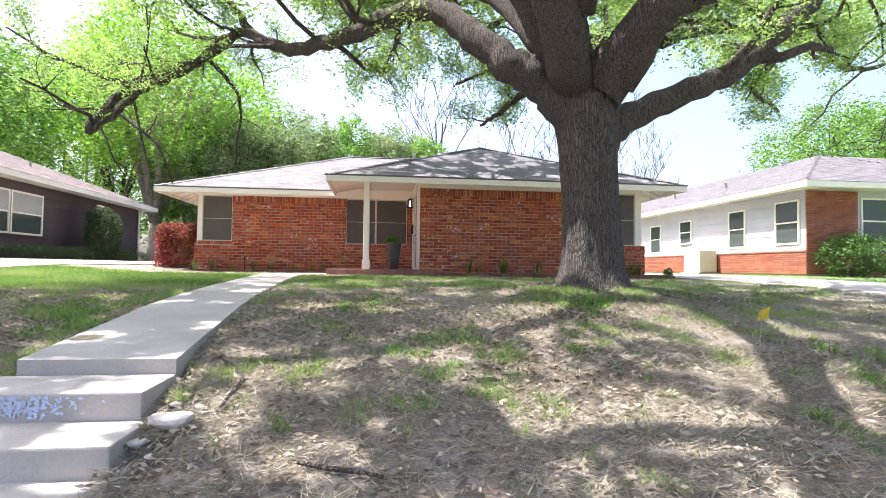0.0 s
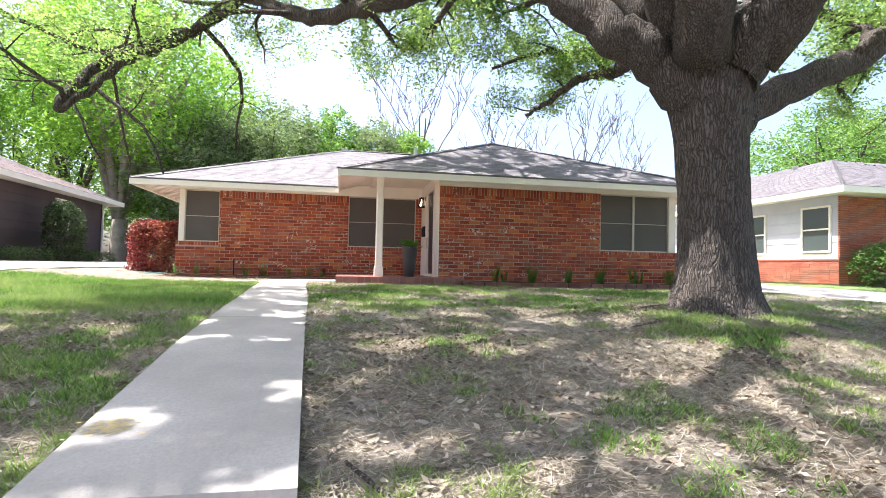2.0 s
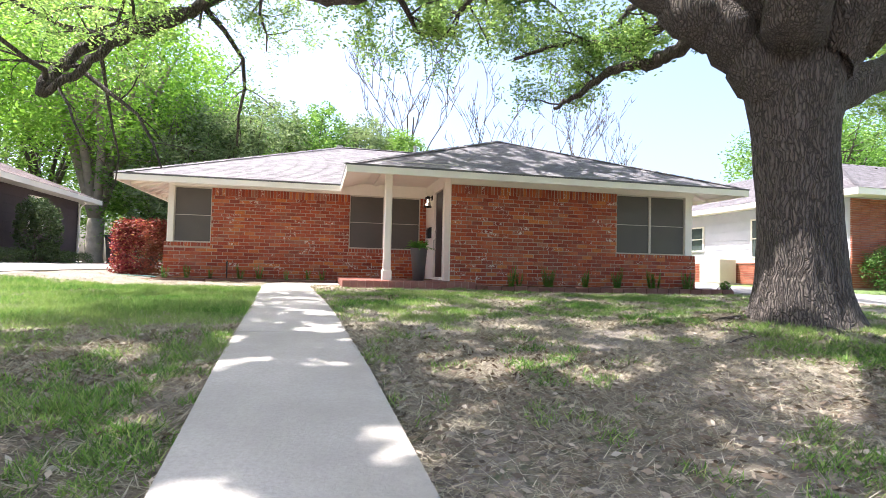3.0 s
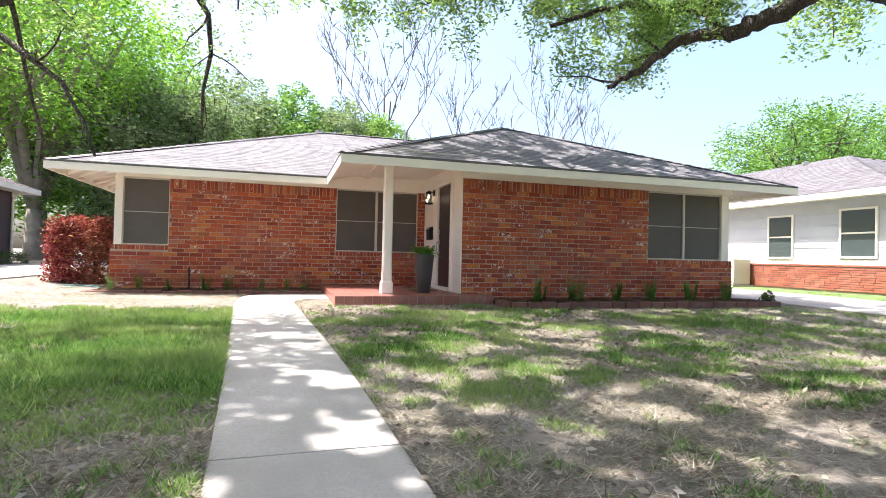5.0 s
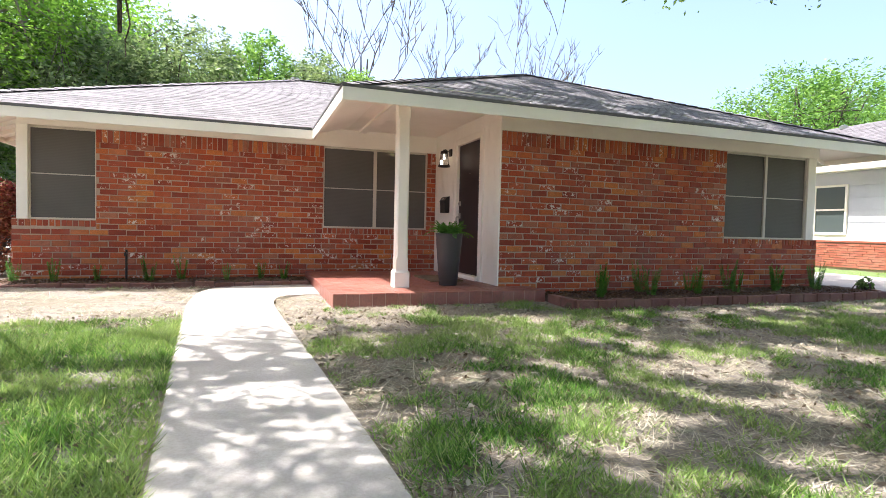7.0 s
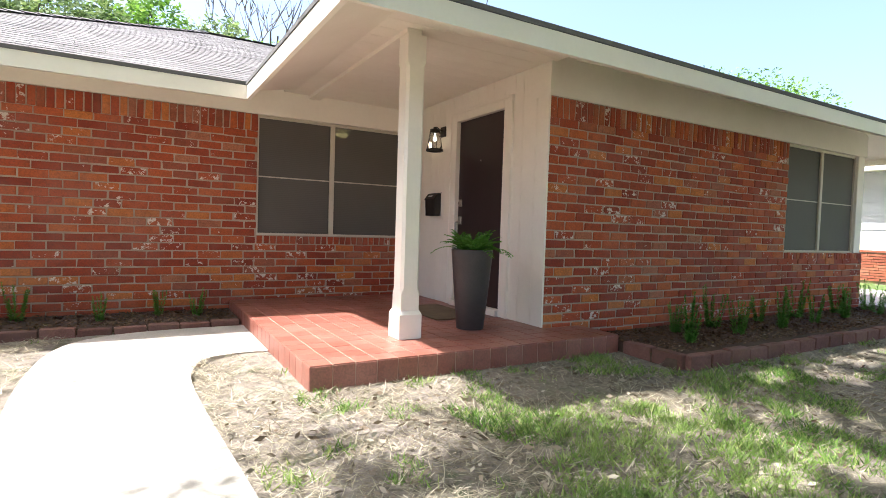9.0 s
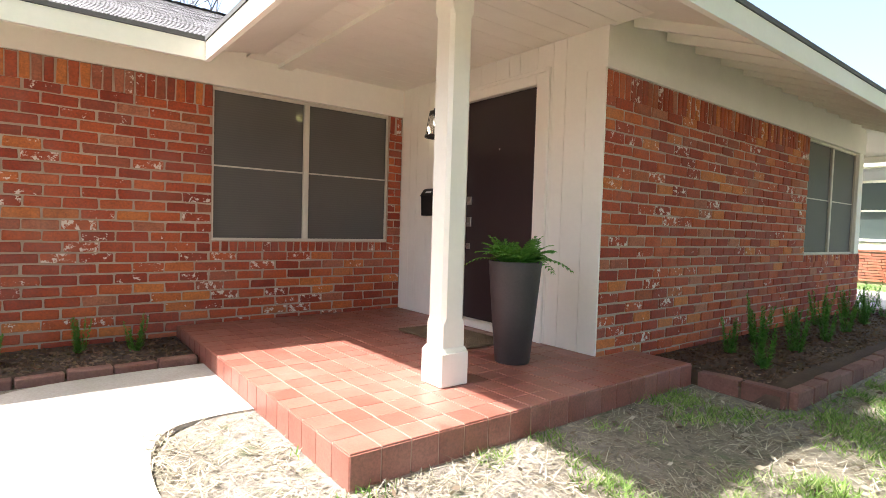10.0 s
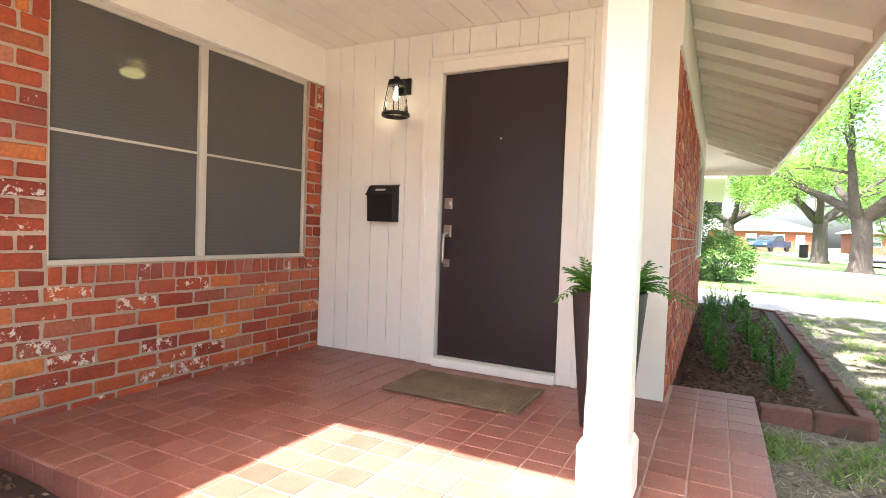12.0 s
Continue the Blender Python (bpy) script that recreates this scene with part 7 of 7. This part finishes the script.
def build_car():
    root = thing("parked_car", "dark blue pickup truck parked by the far road", "car")
    root.matrix_basis = Matrix.Translation((66.0, 10.2, 0.14)) @ Matrix.Rotation(radians(150), 4, "Z")
    paint = surface("blue_car_paint", (0.03, 0.06, 0.12), (0.025, 0.05, 0.10), 2, 30, 0.25, 0.0, 0.2)
    bm = bmesh.new()
    prof = [(-2.6, 0.45), (2.55, 0.45), (2.65, 0.7), (2.55, 1.02), (1.35, 1.12), (0.75, 1.72), (-0.7, 1.76), (-0.95, 1.15), (-2.6, 1.15)]
    lo = [bm.verts.new((x, -0.92, z)) for x, z in prof]
    hi = [bm.verts.new((x, 0.92, z)) for x, z in prof]
    bm.faces.new(lo)
    bm.faces.new(hi[::-1])
    for i in range(len(prof)):
        bm.faces.new([lo[i], hi[i], hi[(i + 1) % len(prof)], lo[(i + 1) % len(prof)]])
    bevelled(bm, 0.06, 2)
    part("body", bm, paint, root)
    for sy in (-0.925, 0.925):
        box_part("side_window", (-0.6, 0.85, sy - 0.01, sy + 0.01, 1.2, 1.62), M_pane, root)
    bm = bmesh.new()
    bm.faces.new([bm.verts.new(p) for p in ((1.33, -0.8, 1.16), (1.33, 0.8, 1.16), (0.82, 0.8, 1.68), (0.82, -0.8, 1.68))])
    bmesh.ops.solidify(bm, geom=bm.faces[:], thickness=-0.02)
    part("windscreen", bm, M_pane, root)
    for sy in (-0.7, 0.7):
        box_part("headlight", (2.56, 2.67, sy - 0.17, sy + 0.17, 0.74, 0.92), M_white_light, root)
    for x in (-1.7, 1.7):
        for sy in (-0.85, 0.85):
            bm = bmesh.new()
            lathe(bm, [(0.2, -0.11), (0.36, -0.11), (0.38, 0.0), (0.36, 0.11), (0.2, 0.11)], 20)
            bm.transform(Matrix.Translation((x, sy, 0.38)) @ Matrix.Rotation(radians(90), 4, "X"))
            w = part("wheel", bm, M_black, root)
    far_bin = thing("kerb_bin", "dark grey bin standing by the far kerb", "bin")
    box_part("body", (44.7, 45.3, 9.4, 9.95, 0.1, 1.0), M_black, far_bin, "", 0.04)
    box_part("lid", (44.66, 45.34, 9.36, 9.99, 1.001, 1.07), M_black, far_bin, "", 0.02)


build_car()


# ---- small things on the lawn ----
def small_things():
    root = thing("marker_flag", "small yellow utility flag on a wire", "flag")
    root.location = (3.36, 5.85, float(lawn_z(3.36, 5.85)))
    bm = bmesh.new()
    tube(bm, [(0.0, 0, -0.05), (0.012, 0, 0.30), (0.05, 0, 0.36)], [0.003, 0.003, 0.003], 6)
    part("wire", bm, M_nickel, root)
    bm = bmesh.new()
    g = [[bm.verts.new((-0.02 + 0.10 * i / 4 + 0.02 * j / 3, 0.012 * math.sin(i * 1.7 + j), 0.22 + 0.09 * j / 3 + 0.035 * i / 4)) for i in range(5)] for j in range(4)]
    for j in range(3):
        for i in range(4):
            bm.faces.new([g[j][i], g[j][i + 1], g[j + 1][i + 1], g[j + 1][i]])
    bmesh.ops.solidify(bm, geom=bm.faces[:], thickness=0.001)
    part("flag", bm, surface("yellow_plastic", (0.75, 0.62, 0.02), (0.7, 0.55, 0.02), 3, 30, 0.5, 0.0), root, "yellow plastic flag")
    stick = bmesh.new()
    pts = [(-0.16, 4.37), (-0.03, 4.32), (0.10, 4.29), (0.24, 4.24)]
    tube(stick, [(x, y, float(lawn_z(x, y)) + 0.03) for x, y in pts], [0.010, 0.013, 0.012, 0.008], 7, True, 0.3, 2)
    tagged(part("fallen_stick", stick, M_bark), "dark fallen stick lying on the bare soil", "stick")
    branch = bmesh.new()
    pts = smooth_line([(-0.89, 5.71), (-0.74, 5.48), (-0.64, 5.31), (-0.66, 5.12), (-0.67, 4.94)], 4)
    tube(branch, [(x, y, float(lawn_z(x, y)) + 0.022) for x, y in pts], [0.008 + 0.006 * math.sin(3.1 * i / (len(pts) - 1)) for i in range(len(pts))], 7, True, 0.35, 5)
    tagged(part("fallen_branch", branch, M_bark), "crooked dark fallen branch lying on the bare soil", "branch")
    rubble = random.Random(33)
    for x, y, r in ((-0.88, 4.81, 0.115), (-0.98, 4.62, 0.05), (-0.80, 4.98, 0.035), (-0.93, 5.02, 0.04), (-0.72, 4.66, 0.03), (-0.86, 4.50, 0.035), (-0.55, 4.9, 0.025)):
        bm = bmesh.new()
        bmesh.ops.create_icosphere(bm, subdivisions=2, radius=r)
        seed = rubble.uniform(0, 50)
        for v in bm.verts:
            v.co *= 1 + 0.28 * noise.noise(v.co * (2.2 / r) * 0.35 + Vector((seed, 0, 0)))
            v.co.z = max(min(v.co.z * 0.42, r * 0.26), -r * 0.3)
        bmesh.ops.rotate(bm, verts=bm.verts[:], cent=(0, 0, 0), matrix=Matrix.Rotation(seed, 3, "Z"))
        bmesh.ops.translate(bm, verts=bm.verts[:], vec=(x, y, float(lawn_z(x, y)) + r * 0.16))
        tagged(part("stone", bm, M_concrete), "pale broken concrete stone beside the steps", "stone", "stones by the steps")
    root = thing("tree_roots", "surface roots of the oak running through the bare soil", "roots")
    rng = random.Random(14)
    for a, ln in ((200, 1.6), (235, 2.0), (160, 1.4), (280, 1.5), (320, 1.2), (255, 2.6)):
        bm = bmesh.new()
        d = radians(a)
        p, r = [], []
        x, y = 2.96 + 0.44 * math.cos(d), 8.43 + 0.44 * math.sin(d)
        for k in range(12):
            p.append((x, y, float(lawn_z(x, y)) - 0.006 - 0.02 * (k % 4 == 3)))
            r.append(0.04 * (1 - 0.07 * k))
            d += rng.gauss(0, 0.16)
            x, y = x + math.cos(d) * ln / 11, y + math.sin(d) * ln / 11
        tube(bm, p, r, 8, True, 0.2, a)
        part("root", bm, M_bark, root, smooth=True)
    hose = bmesh.new()
    pts = smooth_line([(-6.6, 18.0, 0.09), (-6.1, 18.4, 0.08), (-5.7, 18.2, 0.08), (-5.9, 17.9, 0.08), (-6.3, 18.1, 0.10), (-5.8, 18.45, 0.10), (-5.35, 18.3, 0.08), (-5.25, 18.05, 0.07)], 6)
    tube(hose, pts, [0.011] * len(pts), 8)
    tagged(part("garden_hose", hose, surface("teal_rubber", (0.08, 0.25, 0.22), (0.06, 0.2, 0.18), 3, 40, 0.5, 0.1), smooth=True), "teal garden hose coiled on the ground", "hose")
    root = thing("garden_tap", "dark standing water tap pipe by the brick wall", "tap")
    bm = bmesh.new()
    tube(bm, [(-3.66, 18.08, 0.0), (-3.66, 18.08, 0.5)], [0.016, 0.016], 8)
    part("pipe", bm, M_black, root)
    bm = bmesh.new()
    tube(bm, smooth_line([(-3.66, 18.08, 0.44), (-3.66, 18.02, 0.46), (-3.66, 17.98, 0.41)], 4), [0.014] * 9, 8)
    part("spout", bm, M_black, root)
    for x, y, z, h, r in ((1.5, 21.5, 4.08, 0.3, 0.05), (-0.9, 22.9, 4.30, 0.22, 0.09)):
        vent = thing("roof_pipe", "grey metal vent pipe through the roof", "vent pipe")
        bm = bmesh.new()
        lathe(bm, [(r + 0.06, -0.06), (r, 0.03), (r, h), (r + 0.02, h + 0.01), (r + 0.02, h + 0.07), (r * 0.5, h + 0.08)], 14, (x, y, z))
        part("pipe", bm, M_nickel, vent)


small_things()

# ---- brick faces and floor tiles, piece by piece ----
(LEFT_WALL, PL), (RIGHT_WALL, PR) = BRICKWORK
set_bricks(LEFT_WALL, PL, WALL_L, lambda p: abs(p[0] - 0.2) + 0.5 * max(0, p[1] - 1.4), 1)
set_bricks(RIGHT_WALL, PR, WALL_R, lambda p: p[0] + 0.2 * abs(p[1] - 1.0), 2)


def side_bricks(root, x_face, y0, y1, z0, z1, face):
    """Bricks showing on the end of a low wall."""
    verts, faces = [], []
    rng = random.Random(6)
    z, r = z0, 0
    while z + BRICK_H < z1:
        y = y0 - (0.1 if r % 2 else 0)
        while y < y1 - 0.03:
            a, b = max(y, y0) + 0.001, min(y + BRICK_L, y1)
            xa, xb = sorted((x_face, x_face - face * 0.04))
            k = len(verts)
            verts += [(x, yy, zz) for zz in (z, z + BRICK_H) for x, yy in ((xa, a), (xb, a), (xb, b), (xa, b))]
            faces += [tuple(k + i for i in f) for f in ((3, 2, 1, 0), (4, 5, 6, 7), (0, 1, 5, 4), (1, 2, 6, 5), (2, 3, 7, 6), (3, 0, 4, 7))]
            y += BRICK_L + JOINT
        z += COURSE
        r += 1
    raw_mesh("end_bricks", verts, faces, M_brick_far, root, kind="stuff")


side_bricks(RIGHT_WALL, 7.455, WALL_R + 0.045, WALL_R + 0.9, 0.02, 0.87, 1)
box_part("end_core", (7.20, 7.45, WALL_R + 0.21, WALL_R + 0.9, -0.1, 0.868), M_mortar, RIGHT_WALL)
side_bricks(LEFT_WALL, -5.135, WALL_L + 0.045, WALL_L + 0.9, 0.02, 0.93, -1)


def lay_tiles():
    rng = random.Random(12)
    T, G = 0.155, 0.0055
    def tile_mesh(w, d, h):
        bm = bmesh.new()
        box(bm, -w / 2, w / 2, -d / 2, d / 2, -h, 0)
        bevelled(bm, 0.0025)
        return mesh_of("tile", bm, M_tile)
    full = tile_mesh(T - G, T - G, 0.012)
    riser = tile_mesh(T - G, 0.15, 0.010)
    def put(me, m, sx=1.0, sy=1.0):
        ob = new("tile", me)
        ob.parent = PORCH
        ob.matrix_basis = m @ Matrix.Diagonal((sx, sy, 1, 1))
    x0, x1, y0 = SLAB[0], SLAB[1], SLAB[2]
    nx = 18
    W = (x1 - x0) / nx
    ny = 20
    D = (WALL_L + 0.004 - y0) / ny
    for j in range(ny):
        for i in range(nx):
            cx, cy = x0 + (i + 0.5) * W, y0 + (j + 0.5) * D
            if cx > DOOR_X + 0.06 and cy > WALL_R:
                continue
            put(full, Matrix.Translation((cx, cy, 0.150 + rng.uniform(-0.0012, 0.0008))) @ Matrix.Rotation(rng.uniform(-0.004, 0.004), 4, "Z"), (W - G) / (T - G), (D - G) / (T - G))
    for i in range(nx):
        put(riser, Matrix.Translation((x0 + (i + 0.5) * W, y0 - 0.001, 0.066)) @ Matrix.Rotation(radians(90), 4, "X"), (W - G) / (T - G))
    for j in range(20):
        put(riser, Matrix.Translation((x0 - 0.001, y0 + (j + 0.5) * D, 0.066)) @ Matrix.Rotation(radians(-90), 4, "Z") @ Matrix.Rotation(radians(90), 4, "X"), (D - G) / (T - G))
    for j in range(3):
        put(riser, Matrix.Translation((x1 + 0.001, y0 + (j + 0.5) * D, 0.066)) @ Matrix.Rotation(radians(90), 4, "Z") @ Matrix.Rotation(radians(90), 4, "X"), (D - G) / (T - G))


lay_tiles()
